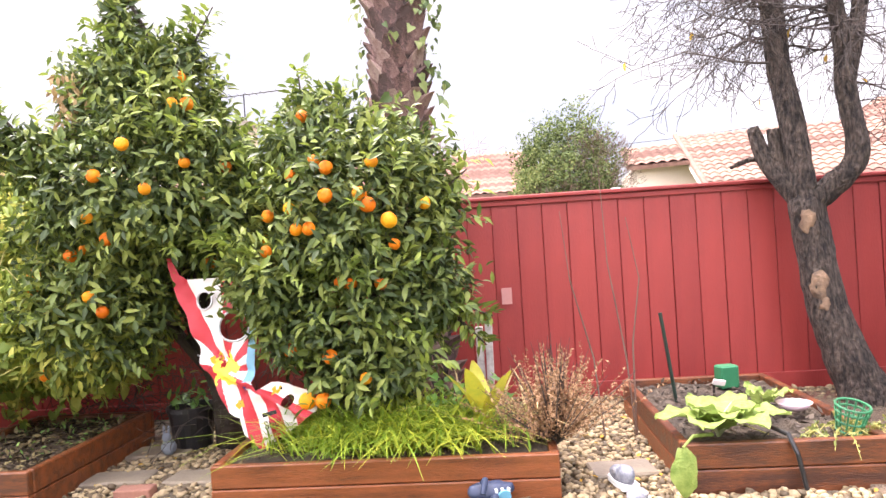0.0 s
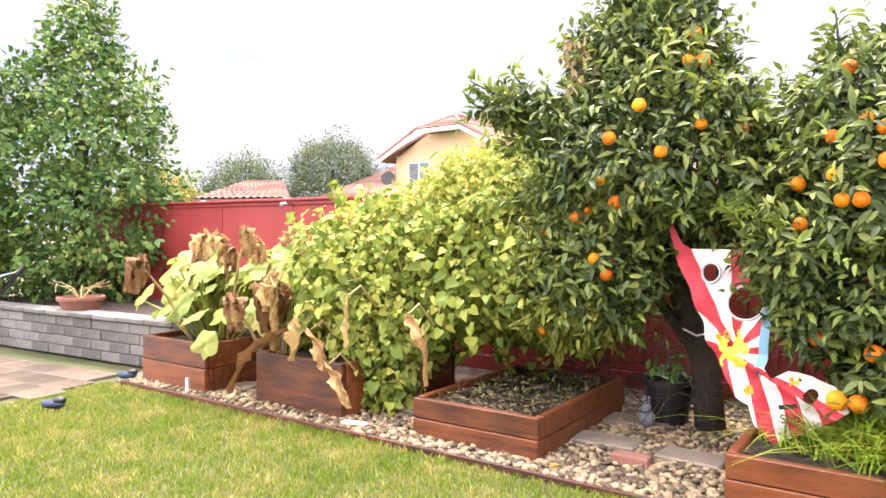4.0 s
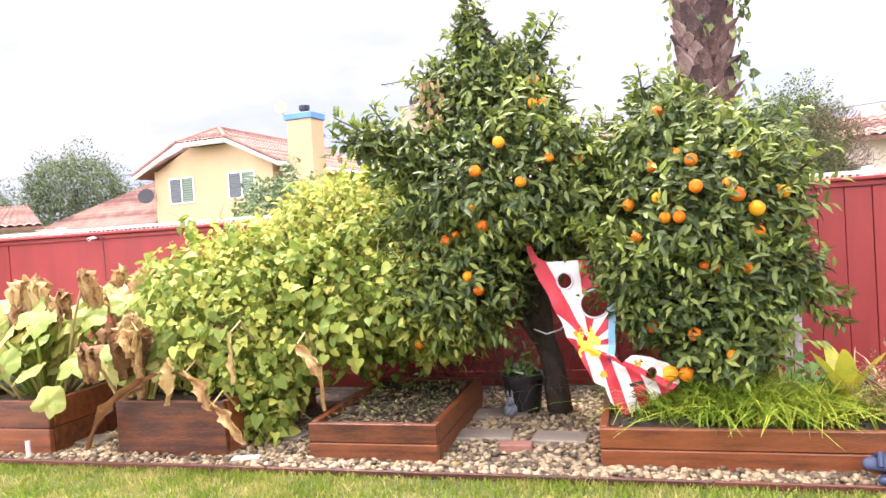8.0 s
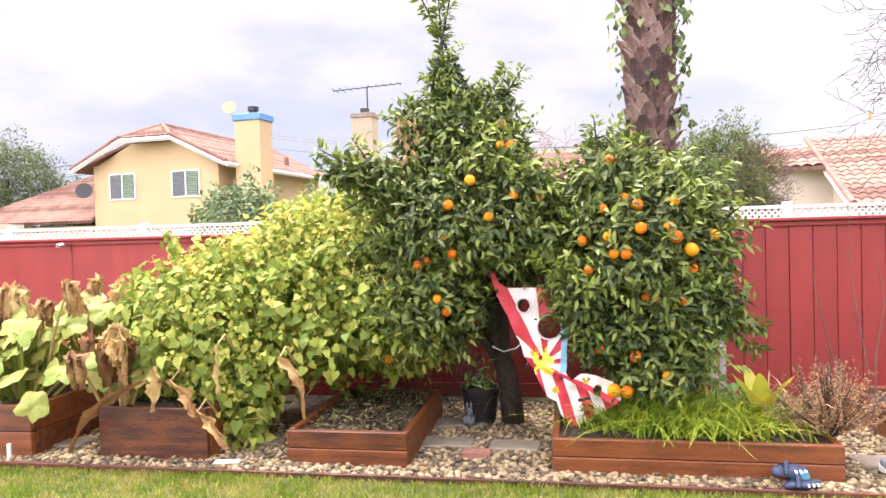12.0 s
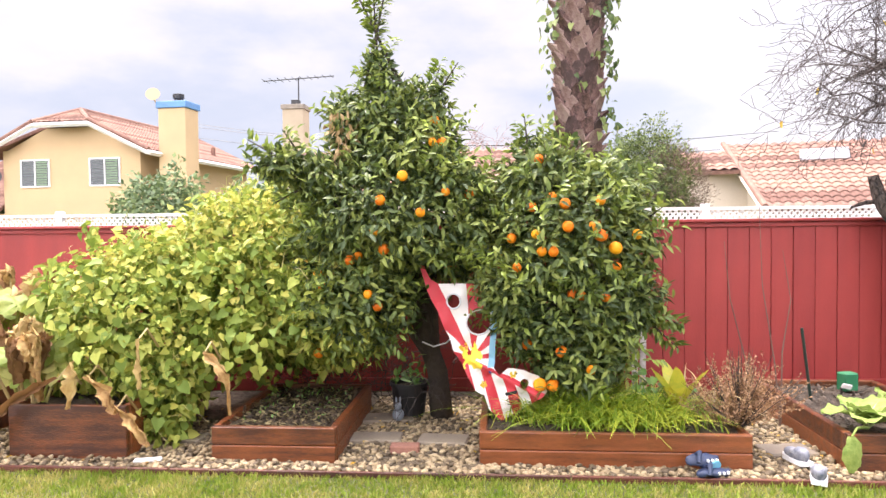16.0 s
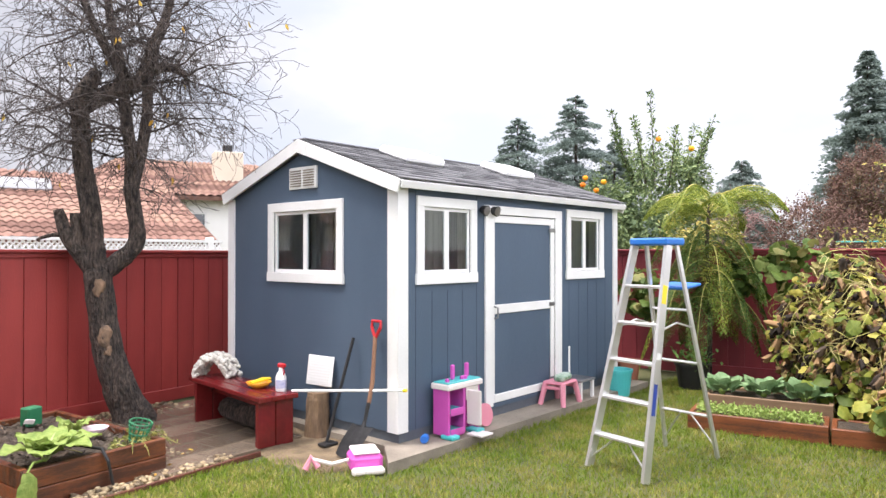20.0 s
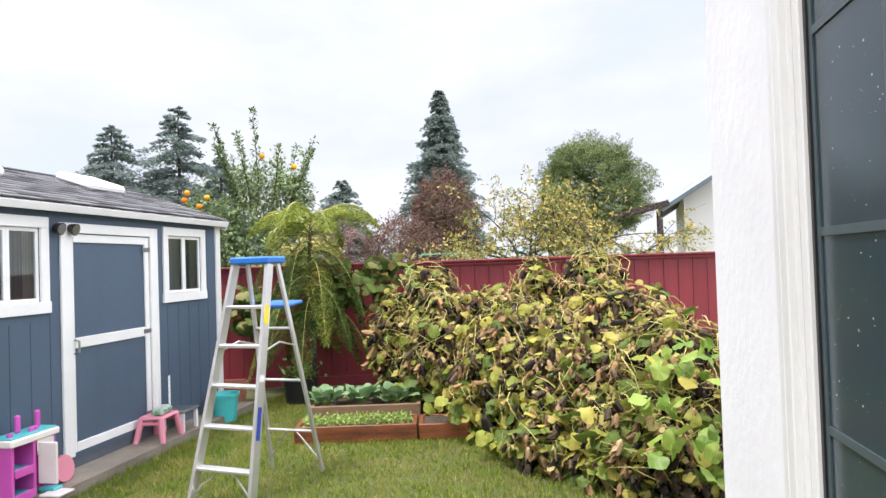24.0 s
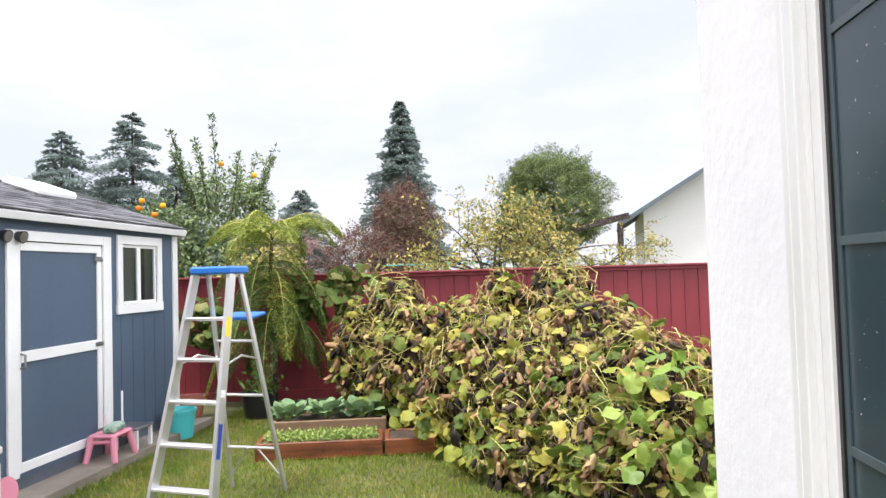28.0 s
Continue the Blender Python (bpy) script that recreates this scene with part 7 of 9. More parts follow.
def cloth():
    out = [(-2.14, 1.30), (-2.08, 1.12), (-1.99, 0.96), (-1.91, 0.79), (-1.83, 0.65), (-1.75, 0.50), (-1.71, 0.42), (-1.64, 0.39), (-1.61, 0.30), (-1.52, 0.215), (-1.44, 0.26), (-1.31, 0.34), (-1.20, 0.42), (-1.22, 0.47), (-1.26, 0.53), (-1.36, 0.57), (-1.48, 0.57), (-1.53, 0.54), (-1.575, 0.58), (-1.57, 0.75), (-1.55, 0.88), (-1.56, 0.98), (-1.66, 1.10), (-1.74, 1.17), (-1.86, 1.17), (-2.0, 1.17), (-2.06, 1.20), (-2.11, 1.30)]
    holes = [(-1.878, 1.044, 0.050), (-1.69, 0.895, 0.085), (-1.36, 0.475, 0.03)]
    bm = bmesh.new()
    es = []

    def ring(pts):
        vs = [bm.verts.new((x, 0, z)) for x, z in pts]
        es.extend(bm.edges.new((vs[k], vs[(k + 1) % len(vs)])) for k in range(len(vs)))

    fine = []
    for (x0, z0), (x1, z1) in zip(out, out[1:] + out[:1]):
        for k in range(3):
            fine.append((x0 + (x1 - x0) * k / 3, z0 + (z1 - z0) * k / 3))
    ring(fine)
    for cx, cz, r in holes:
        ring([(cx + r * math.cos(k * math.tau / 22), cz + r * math.sin(k * math.tau / 22)) for k in range(22)])
    bmesh.ops.triangle_fill(bm, edges=es, use_beauty=True, normal=(0, -1, 0))
    for _ in range(3):
        long_ = [e for e in bm.edges if e.calc_length() > 0.05]
        bmesh.ops.subdivide_edges(bm, edges=long_, cuts=1)
        bmesh.ops.triangulate(bm, faces=bm.faces[:])
    for v in bm.verts:
        x, z = v.co.x, v.co.z
        v.co.y = cloth_y(x, z)
    return bm


def cloth_mat():
    m = bpy.data.materials.new("sunburst_cloth")
    m.use_nodes = True
    n, l = m.node_tree.nodes, m.node_tree.links
    b = n["Principled BSDF"]
    tc, sp = n.new("ShaderNodeTexCoord"), n.new("ShaderNodeSeparateXYZ")
    l.new(tc.outputs["Object"], sp.inputs[0])

    def mth(op, a, c=None, d=None):
        q = n.new("ShaderNodeMath")
        q.operation = op
        for k, s in enumerate((a, c, d)):
            if s is None:
                continue
            if isinstance(s, (int, float)):
                q.inputs[k].default_value = s
            else:
                l.new(s, q.inputs[k])
        return q.outputs[0]

    dx, dz = mth("ADD", sp.outputs["X"], 1.735), mth("ADD", sp.outputs["Z"], -0.645)
    ang = mth("ARCTAN2", dz, dx)
    stripe = mth("GREATER_THAN", mth("SINE", mth("MULTIPLY_ADD", ang, 9.0, 0.6)), 0.05)
    hem = mth("LESS_THAN", mth("MULTIPLY_ADD", sp.outputs["X"], 0.5, sp.outputs["Z"]), -0.24)
    hem_stripe = mth("GREATER_THAN", mth("SINE", mth("MULTIPLY_ADD", mth("MULTIPLY_ADD", sp.outputs["Z"], 0.30, sp.outputs["X"]), 42.0, 0.4)), 0.0)
    stripe = mth("ADD", mth("MULTIPLY", stripe, mth("SUBTRACT", 1.0, hem)), mth("MULTIPLY", hem_stripe, hem))
    rad = mth("SQRT", mth("ADD", mth("MULTIPLY", dx, dx), mth("MULTIPLY", dz, dz)))
    nz = n.new("ShaderNodeTexNoise")
    nz.inputs["Scale"].default_value = 16
    l.new(tc.outputs["Object"], nz.inputs["Vector"])
    edge = mth("MULTIPLY_ADD", nz.outputs["Fac"], 0.34, -0.10)
    blob = mth("LESS_THAN", rad, edge)
    mix1 = n.new("ShaderNodeMix")
    mix1.data_type = "RGBA"
    mix1.inputs[6].default_value, mix1.inputs[7].default_value = (0.70, 0.67, 0.65, 1), (0.48, 0.026, 0.04, 1)
    l.new(stripe, mix1.inputs[0])
    mix2 = n.new("ShaderNodeMix")
    mix2.data_type = "RGBA"
    mix2.inputs[7].default_value = (0.85, 0.62, 0.05, 1)
    l.new(mix1.outputs[2], mix2.inputs[6])
    l.new(blob, mix2.inputs[0])
    blue = mth("MULTIPLY", mth("GREATER_THAN", mth("MULTIPLY_ADD", sp.outputs["Z"], -0.06, sp.outputs["X"]), -1.655), mth("MULTIPLY", mth("GREATER_THAN", sp.outputs["Z"], 0.585), mth("LESS_THAN", sp.outputs["X"], -1.5)))
    mix3 = n.new("ShaderNodeMix")
    mix3.data_type = "RGBA"
    mix3.inputs[7].default_value = (0.22, 0.45, 0.62, 1)
    l.new(mix2.outputs[2], mix3.inputs[6])
    l.new(blue, mix3.inputs[0])
    l.new(mix3.outputs[2], b.inputs["Base Color"])
    b.inputs["Roughness"].default_value = 0.55
    return m


M_CLOTH = cloth_mat()
banner = thing("banner", pose(0, 0, 0), "red and white striped cloth game banner caught in the tree", "banner")
part("cloth", cloth(), M_CLOTH, banner, smooth=True)
M_BINDING = mat("grey_binding", (0.62, 0.62, 0.64), (0.5, 0.5, 0.52), 5, 0.7, 0.1)
for cx, cz, r in ((-1.878, 1.044, 0.053), (-1.69, 0.895, 0.088)):
    ring_ = [(cx + r * math.cos(k * math.tau / 22), cz + r * math.sin(k * math.tau / 22)) for k in range(23)]
    part("hole_binding", T([(x, cloth_y(x, z) - 0.003, z) for x, z in ring_], 0.007, 5), M_BINDING, banner)
M_YPRINT = mat("yellow_print", (0.80, 0.60, 0.05), (0.72, 0.5, 0.04), 9, 0.6, 0.1)
for cx, cz, r, m_ in ((-1.80, 0.72, 0.028, M_YPRINT), (-1.44, 0.535, 0.024, M_YPRINT), (-1.65, 0.46, 0.024, M_YPRINT), (-1.755, 0.68, 0.016, M_REDPL), (-1.645, 0.465, 0.014, M_BLACK), (-1.42, 0.54, 0.012, M_BLACK), (-1.60, 0.555, 0.012, M_BLUEINK)):
    bm = bmesh.new()
    c_ = bm.verts.new((cx, cloth_y(cx, cz) - 0.006, cz))
    v_ = []
    for k in range(12):
        q = r * (1 + 0.3 * math.sin(k * 2.7 + cx * 40))
        x, z = cx + q * math.cos(k * math.tau / 12), cz + q * math.sin(k * math.tau / 12)
        v_.append(bm.verts.new((x, cloth_y(x, z) - 0.005, z)))
    for k in range(12):
        bm.faces.new((c_, v_[k], v_[(k + 1) % 12]))
    bmesh.ops.solidify(bm, geom=bm.faces[:], thickness=0.001)
    part("print_patch", bm, m_, banner)
txt_c = bpy.data.curves.new("lettering", "FONT")
txt_c.body, txt_c.size, txt_c.extrude = "Sho", 0.062, 0.0008
txt_c.materials.append(M_BLACK)
lt_ = new("lettering", txt_c)
lt_.parent, lt_.matrix_local = banner, pose(-1.475, 3.660, 0.335, 90, -14, 0)
part("lettering_bar", B((0, 0, 0), (0.085, 0.002, 0.022), 0, pose(-1.485, 3.662, 0.40, 0, -14, 0)), M_BLACK, banner, "unreadable dark lettering")
solo("string", T([(-2.05, 3.86, 1.27), (-2.10, 3.9, 1.36), (-2.16, 3.95, 1.5)], 0.003, 5), M_STEEL, "thin grey cord tied to the branches", "cord")
solo("tie", T([(-2.22, 4.30, 0.66), (-2.12, 4.26, 0.63), (-2.02, 4.27, 0.66), (-1.99, 4.32, 0.69)], 0.006, 6), M_VINYL, "white tie round the orange tree trunk", "tie")

# ---- side planters ----
PLM = pose(5.43, 1.34, 0, 0, 0, -79)
planter = thing("planter_box", PLM, "low stained wooden planter with seedlings", "planter", "side planters")
for lo, hi in (((0, 0, 0), (1.13, 0.04, 0.15)), ((0, 0.40, 0), (1.13, 0.44, 0.15)), ((0, 0.042, 0), (0.04, 0.398, 0.15)), ((1.09, 0.042, 0), (1.13, 0.398, 0.15))):
    part("board", B(lo, hi, 0.005), M_BEDWOOD, planter)
part("soil", B((0.042, 0.042, 0.02), (1.088, 0.398, 0.132)), M_DIRT, planter)
pl2 = thing("planter_box", PLM @ pose(1.15, 0.0, 0), "low stained wooden planter beside the vines", "planter", "side planters")
for lo, hi in (((0, 0, 0), (0.46, 0.04, 0.14)), ((0, 0.40, 0), (0.46, 0.44, 0.14)), ((0, 0.042, 0), (0.04, 0.398, 0.14)), ((0.42, 0.042, 0), (0.46, 0.398, 0.14))):
    part("board", B(lo, hi, 0.005), M_BEDWOOD, pl2)
part("soil", B((0.042, 0.042, 0.02), (0.418, 0.398, 0.128)), M_DIRT, pl2)
M_PALEWOOD = mat("pale_weathered_board", (0.27, 0.17, 0.095), (0.17, 0.105, 0.06), 3, 0.7, 0.3, 30, objrand=0.4, stretch=(1, 5, 5))
pl3 = thing("planter_box", PLM @ pose(0.06, 0.50, 0), "pale wooden rear planter with collard plants", "planter", "side planters")
for lo, hi in (((0, 0, 0), (1.10, 0.04, 0.235)), ((0, 0.50, 0), (1.10, 0.54, 0.235)), ((0, 0.042, 0), (0.04, 0.498, 0.235)), ((1.06, 0.042, 0), (1.10, 0.498, 0.235))):
    part("board", B(lo, hi, 0.005), M_PALEWOOD, pl3)
part("soil", B((0.042, 0.042, 0.02), (1.058, 0.498, 0.205)), M_DIRT, pl3)
rg = np.random.default_rng(91)
n = 1500
p = np.stack([rg.uniform(0.06, 1.07, n), rg.uniform(0.05, 0.39, n), 0.135 + rg.random(n) * 0.05], 1)
p = p @ np.array(PLM.to_3x3()).T + np.array(PLM.translation)
sd = thing("seedling_patch", pose(0, 0, 0), "dense light green salad seedlings", "seedlings", kind="stuff")
tagged(part("seedlings", leaves_mesh("seedlings", p, rg.normal(size=(n, 3)) + np.array([0, 0, 0.5]), rg.normal(size=(n, 3)) * 0.4 + np.array([0, 0, 1]), np.full(n, 0.04), LEAF_OVAL, M_CHARD), None, sd), kind="stuff")
for k, (x, y) in enumerate(((0.13, 0.22), (0.50, 0.28), (0.86, 0.22))):
    q = PLM @ Vector((0.06 + x, 0.50 + y, 0.19))
    t_ = thing("collard_plant", pose(q.x, q.y, q.z), "blue-green young collard plant in the planter", "plant", "collard plants")
    n = 13
    a = np.arange(n) * 2.4 + k
    up = np.linspace(0.35, 1.5, n)
    d = np.stack([np.cos(a), np.sin(a), up], 1)
    base = np.stack([np.cos(a) * 0.03, np.sin(a) * 0.03, np.full(n, 0.05)], 1)
    part("leaf_rosette", leaves_mesh("leaf_rosette", base + d / np.linalg.norm(d, axis=1)[:, None] * 0.05, d, np.stack([-np.cos(a) * 0.6, -np.sin(a) * 0.6, np.ones(n)], 1), 0.15 + 0.06 * rg.random(n), (LEAF_SQUASH[0] * np.array([0.72, 1, 1]), LEAF_SQUASH[1]), M_COLLARD, True), None, t_)
    for j in range(n):
        part("leaf_stalk", T([(0, 0, -0.02), tuple(base[j]), tuple(base[j] + d[j] / np.linalg.norm(d[j]) * 0.06)], [0.008, 0.006, 0.005], 5), M_CHARD, t_)


# ---- withering squash vines along the side fence ----
M_SQUASH = mat("squash_leaf", (0.255, 0.295, 0.048), (0.105, 0.155, 0.028), 2, 0.55, 0.3, 50, island=1.0, c3=(0.47, 0.41, 0.09), trans=0.3, spec=0.25)
M_DRYLEAF = mat("withered_leaf", (0.115, 0.085, 0.062), (0.035, 0.028, 0.024), 3, 0.8, 0.3, 50, island=1.1, c3=(0.36, 0.22, 0.11), trans=0.08, spec=0.15)
M_VINESTEM = mat("vine_stem", (0.50, 0.46, 0.15), (0.26, 0.25, 0.06), 4, 0.6, 0.1, 40, island=0.6, spec=0.2, c3=(0.60, 0.50, 0.26))
SQ = [(7.35, 0.7, 0.72, 0.35, 0.4, 0.55), (6.8, 0.0, 0.65, 0.6, 0.6, 0.6), (6.9, -0.6, 0.72, 0.6, 0.6, 0.58), (6.2, -0.8, 0.6, 0.75, 0.65, 0.6), (6.35, -1.65, 0.7, 0.7, 0.65, 0.62), (5.5, -1.3, 0.42, 0.75, 0.65, 0.48), (5.25, -2.05, 0.5, 0.8, 0.6, 0.55), (5.05, -1.1, 0.18, 0.5, 0.4, 0.28), (4.6, -1.75, 0.25, 0.5, 0.5, 0.4), (6.75, -1.45, 1.3, 0.26, 0.28, 0.36), (6.85, -0.85, 1.25, 0.22, 0.22, 0.34), (7.2, 0.35, 1.2, 0.3, 0.3, 0.35)]
SQ_TOP = [(7.95, 1.45, 1.35, 0.16, 0.45, 0.22), (8.0, 2.9, 1.1, 0.14, 0.4, 0.3), (8.0, 1.0, 1.55, 0.15, 0.4, 0.15)]
SQ_FOOT = [(5.3, -1.0, 0.2, 0.6, 0.5, 0.28), (4.9, -1.55, 0.22, 0.6, 0.5, 0.32), (5.9, -0.5, 0.25, 0.5, 0.45, 0.3), (6.6, 0.15, 0.25, 0.4, 0.4, 0.3)]
squash = thing("squash_vine", pose(0, 0, 0), "heap of withering squash vines with brown and green leaves", "vine")
tagged(part("green_leaves", crown_mesh("green_leaves", 92, SQ, 2250, 0.086, LEAF_SQUASH, M_SQUASH, 0.06, 0.14, 3.2, droop=0.7, jitter=0.8, spread=0.6, smooth=True), None, squash, "yellow-green lobed leaves"), kind="stuff")
tagged(part("low_leaves", crown_mesh("low_leaves", 192, SQ_FOOT, 620, 0.118, LEAF_SQUASH, M_SQUASH, 0.08, 0.14, 3.2, droop=0.5, jitter=0.7, spread=0.45, smooth=True), None, squash, "broad yellow-green leaves at the foot"), kind="stuff")
tagged(part("fence_leaves", crown_mesh("fence_leaves", 193, SQ_TOP, 260, 0.13, LEAF_SQUASH, mat("fence_vine_leaf", (0.15, 0.22, 0.05), (0.08, 0.13, 0.03), 2, 0.5, 0.3, 50, island=0.9, c3=(0.30, 0.26, 0.10), trans=0.25, spec=0.2), 0.08, 0.14, 3.2, droop=0.8, jitter=0.6, spread=0.4, smooth=True), None, squash, "dull green leaves over the fence top"), kind="stuff")
tagged(part("withered_leaves", crown_mesh("withered_leaves", 93, SQ, 4200, 0.078, LEAF_FOLDED, M_DRYLEAF, 0.08, 0.14, 3.2, droop=1.7, jitter=0.75, outward=0.3, spread=0.7), None, squash, "brown shrivelled hanging leaves"), kind="stuff")
tagged(part("small_leaves", crown_mesh("small_leaves", 194, SQ, 3800, 0.05, LEAF_LOBED, mat("yellowed_small_leaf", (0.34, 0.31, 0.07), (0.15, 0.16, 0.035), 2, 0.6, 0.2, 50, island=1.0, c3=(0.52, 0.42, 0.18), trans=0.3, spec=0.15), 0.05, 0.14, 3.2, droop=0.7, jitter=0.9, spread=0.7), None, squash, "small yellowed leaves"), kind="stuff")
# Filler of dead leaves; their dark brown also stands in for shade inside the heap.
tagged(part("inner_leaves", crown_mesh("inner_leaves", 94, SQ, 3600, 0.10, LEAF_FOLDED, M_DRYLEAF, 0.45, 0.12, 3.2, droop=1.6, jitter=0.7, spread=0.5), None, squash, "dead leaves filling the heap, dark brown for its inner shade"), kind="stuff")
tagged(part("shrivelled_leaves", crown_mesh("shrivelled_leaves", 95, SQ, 1150, 0.075, LEAF_FOLDED, mat("shrivelled_leaf", (0.34, 0.20, 0.10), (0.16, 0.09, 0.05), 3, 0.8, 0.3, 50, island=0.9, c3=(0.52, 0.36, 0.20), trans=0.12, spec=0.15), 0.02, 0.12, 3.2, droop=2.2, jitter=0.5, outward=0.3, spread=0.5), None, squash, "tan shrivelled leaves"), kind="stuff")
tagged(part("fresh_leaves", crown_mesh("fresh_leaves", 96, [(4.35, -2.0, 0.55, 0.45, 0.4, 0.5), (4.6, -1.7, 0.2, 0.4, 0.4, 0.25)], 130, 0.115, LEAF_SQUASH, mat("fresh_squash_leaf", (0.27, 0.38, 0.06), (0.15, 0.25, 0.035), 4, 0.5, 0.3, 50, island=0.6, c3=(0.36, 0.45, 0.11), trans=0.3), 0.12, 0.1, 3.0, droop=0.5, smooth=True), None, squash, "large fresh green leaves"), kind="stuff")
rp = random.Random(95)
sp, sn = lobes_points(np.random.default_rng(96), SQ + SQ[-3:], 2300, 0.04, 0.14, 3.2)
bm = bmesh.new()
for a, d in zip(sp, sn):
    a, d = Vector(a) + Vector(d) * rp.uniform(-0.04, 0.05), Vector(d)
    t_ = Vector((rp.gauss(0, 1), rp.gauss(0, 1), rp.gauss(0, 0.7)))
    t_ = (t_ - d * t_.dot(d)).normalized()
    ln = rp.uniform(0.12, 0.5)
    bend = Vector((rp.gauss(0, 0.05), rp.gauss(0, 0.05), rp.uniform(0, 0.07)))
    tube(bm, [a - t_ * ln / 2, a - t_ * ln * 0.15 + bend * 0.8 + d * 0.02, a + t_ * ln * 0.2 + bend, a + t_ * ln / 2 - Vector((0, 0, 0.05))], [0.0034, 0.0036, 0.003, 0.0015], 3, False)
tagged(part("stem_tangle", bm, M_VINESTEM, squash, "tangle of pale green stems"), kind="stuff")

# ---- young feather-leaved tree in the corner ----
M_FEATHER = mat("feather_leaflet", (0.22, 0.27, 0.05), (0.10, 0.16, 0.03), 2, 0.5, 0.1, 40, island=0.5, c3=(0.42, 0.42, 0.07), trans=0.35, spec=0.2)
# Lower fronds get a darker leaflet green that paints in the crown's shade.
M_FEATHERLOW = mat("shade_coloured_leaflet", (0.09, 0.155, 0.035), (0.05, 0.095, 0.024), 2, 0.5, 0.1, 40, island=0.6, c3=(0.20, 0.25, 0.05), trans=0.3, spec=0.2)
feather = thing("feathery_tree", pose(7.75, 2.0, 0), "young tree with arching feathery fronds", "tree")
part("trunk", T([(0, 0, 0), (0.03, 0.0, 0.9), (0.0, 0.03, 1.7), (0.02, 0.0, 2.25)], [0.035, 0.03, 0.026, 0.02], 8), M_BARKDARK, feather)
rp = random.Random(97)
LEAFLET = (LEAF_DIAMOND[0] * np.array([0.55, 1, 1]), LEAF_DIAMOND[1])


def frond(base, turn, length, rise, sag, material, pairs=30):
    """An arching rib with combs of small leaflets hanging on both sides."""
    d = Vector((math.cos(turn), math.sin(turn), 0))
    rib = [base + d * length * (f - 0.18 * f * f) + Vector((0, 0, rise * f * length - sag * f * f * length)) for f in (0, 0.1, 0.2, 0.3, 0.4, 0.5, 0.6, 0.7, 0.8, 0.9, 1.0)]
    fr_ = part("frond", T(rib, [0.009 - 0.0008 * k for k in range(11)], 5), M_VINESTEM, feather)
    P, A, N = [], [], []
    for i in range(pairs):
        f = 0.14 + 0.855 * i / pairs
        j = min(9, int(f * 10))
        p = rib[j].lerp(rib[j + 1], f * 10 - j)
        ax = (rib[j + 1] - rib[j]).normalized()
        across = ax.cross(Vector((0, 0, 1))).normalized()
        for s in (-1, 1):
            tipd = (across * s + ax * 0.45 - Vector((0, 0, 0.5 + rp.uniform(0, 0.3)))).normalized()
            lf = 0.23 * math.sin(math.pi * min(0.96, f * 0.88 + 0.13)) ** 0.8 + 0.02
            side = tipd.cross(ax).cross(tipd).normalized()
            for g in range(9):
                q = p + tipd * lf * (g + 0.5) / 9 - Vector((0, 0, 0.25 * lf * (g / 9) ** 2))
                for w in (-1, 1):
                    P.append(tuple(q))
                    A.append(tuple(tipd * 0.55 + side * w))
                    N.append((rp.gauss(0, 0.35), rp.gauss(0, 0.35), 1))
    P = np.array(P)
    part("leaf_blade", leaves_mesh("leaf_blade", P, np.array(A), np.array(N), np.full(len(P), 0.046), LEAFLET, material), None, fr_)


for k in range(11):
    frond(Vector((0.01, 0, 2.05 + 0.02 * k)), k * 2.4 + 0.4, rp.uniform(0.9, 1.2), rp.uniform(0.65, 0.95), rp.uniform(0.75, 1.0), M_FEATHER)
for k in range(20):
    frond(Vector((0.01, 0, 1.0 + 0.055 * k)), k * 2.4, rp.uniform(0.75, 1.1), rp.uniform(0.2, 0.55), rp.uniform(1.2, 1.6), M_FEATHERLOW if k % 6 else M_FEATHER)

# ---- trees behind the side fence ----
lemon = broad_tree(12.2, 4.6, 3.75, 1.0, "tall citrus tree with upright shoots and few fruits", M_FARGREEN, 0.085, 15000, 98, low=0.2, leaf=LEAF_OVAL)
rp = random.Random(99)
rg = np.random.default_rng(100)
for k in range(15):
    a = rp.uniform(0, math.tau)
    b0 = Vector((math.cos(a) * 0.55, math.sin(a) * 0.55, 2.9))
    tip = b0 + Vector((math.cos(a) * 0.45, math.sin(a) * 0.45, rp.uniform(0.8, 1.75)))
    shoot = part("shoot", T([b0, b0.lerp(tip, 0.5), tip], [0.012, 0.009, 0.004], 5), M_BARKDARK, lemon)
    f = rg.random(120)
    sd_ = rg.normal(size=(120, 3))
    pp = np.array(b0) + f[:, None] * np.array(tip - b0) + sd_ * 0.02
    part("foliage", leaves_mesh("foliage", pp, sd_ + np.array([0, 0, 0.7]), rg.normal(size=(120, 3)) + np.array([0, 0, 1]), np.full(120, 0.085), LEAF_OVAL, M_FARGREEN), None, shoot)
for p in ((-0.6, -0.86, 3.51), (-0.75, -0.3, 3.72)):
    part("orange", ORANGE_ME, None, lemon, m=pose(*p) @ Matrix.Scale(1.3, 4))
lemon_2 = broad_tree(12.0, 5.75, 3.2, 0.8, "small orange tree with ripe fruit behind the shed", M_FARGREEN, 0.085, 9000, 198, low=0.15, leaf=LEAF_OVAL)
for p in ((-0.62, 0.1, 2.97), (-0.62, -0.2, 2.84), (-0.66, 0.02, 3.10), (-0.6, -0.35, 3.0), (-0.66, 0.22, 2.80)):
    part("orange", ORANGE_ME, None, lemon_2, m=pose(*p) @ Matrix.Scale(1.35, 4))
yt = thing("tree", pose(11.2, -1.5, 0), "sparse yellowing fruit tree above the side fence", "tree")
rp = random.Random(101)
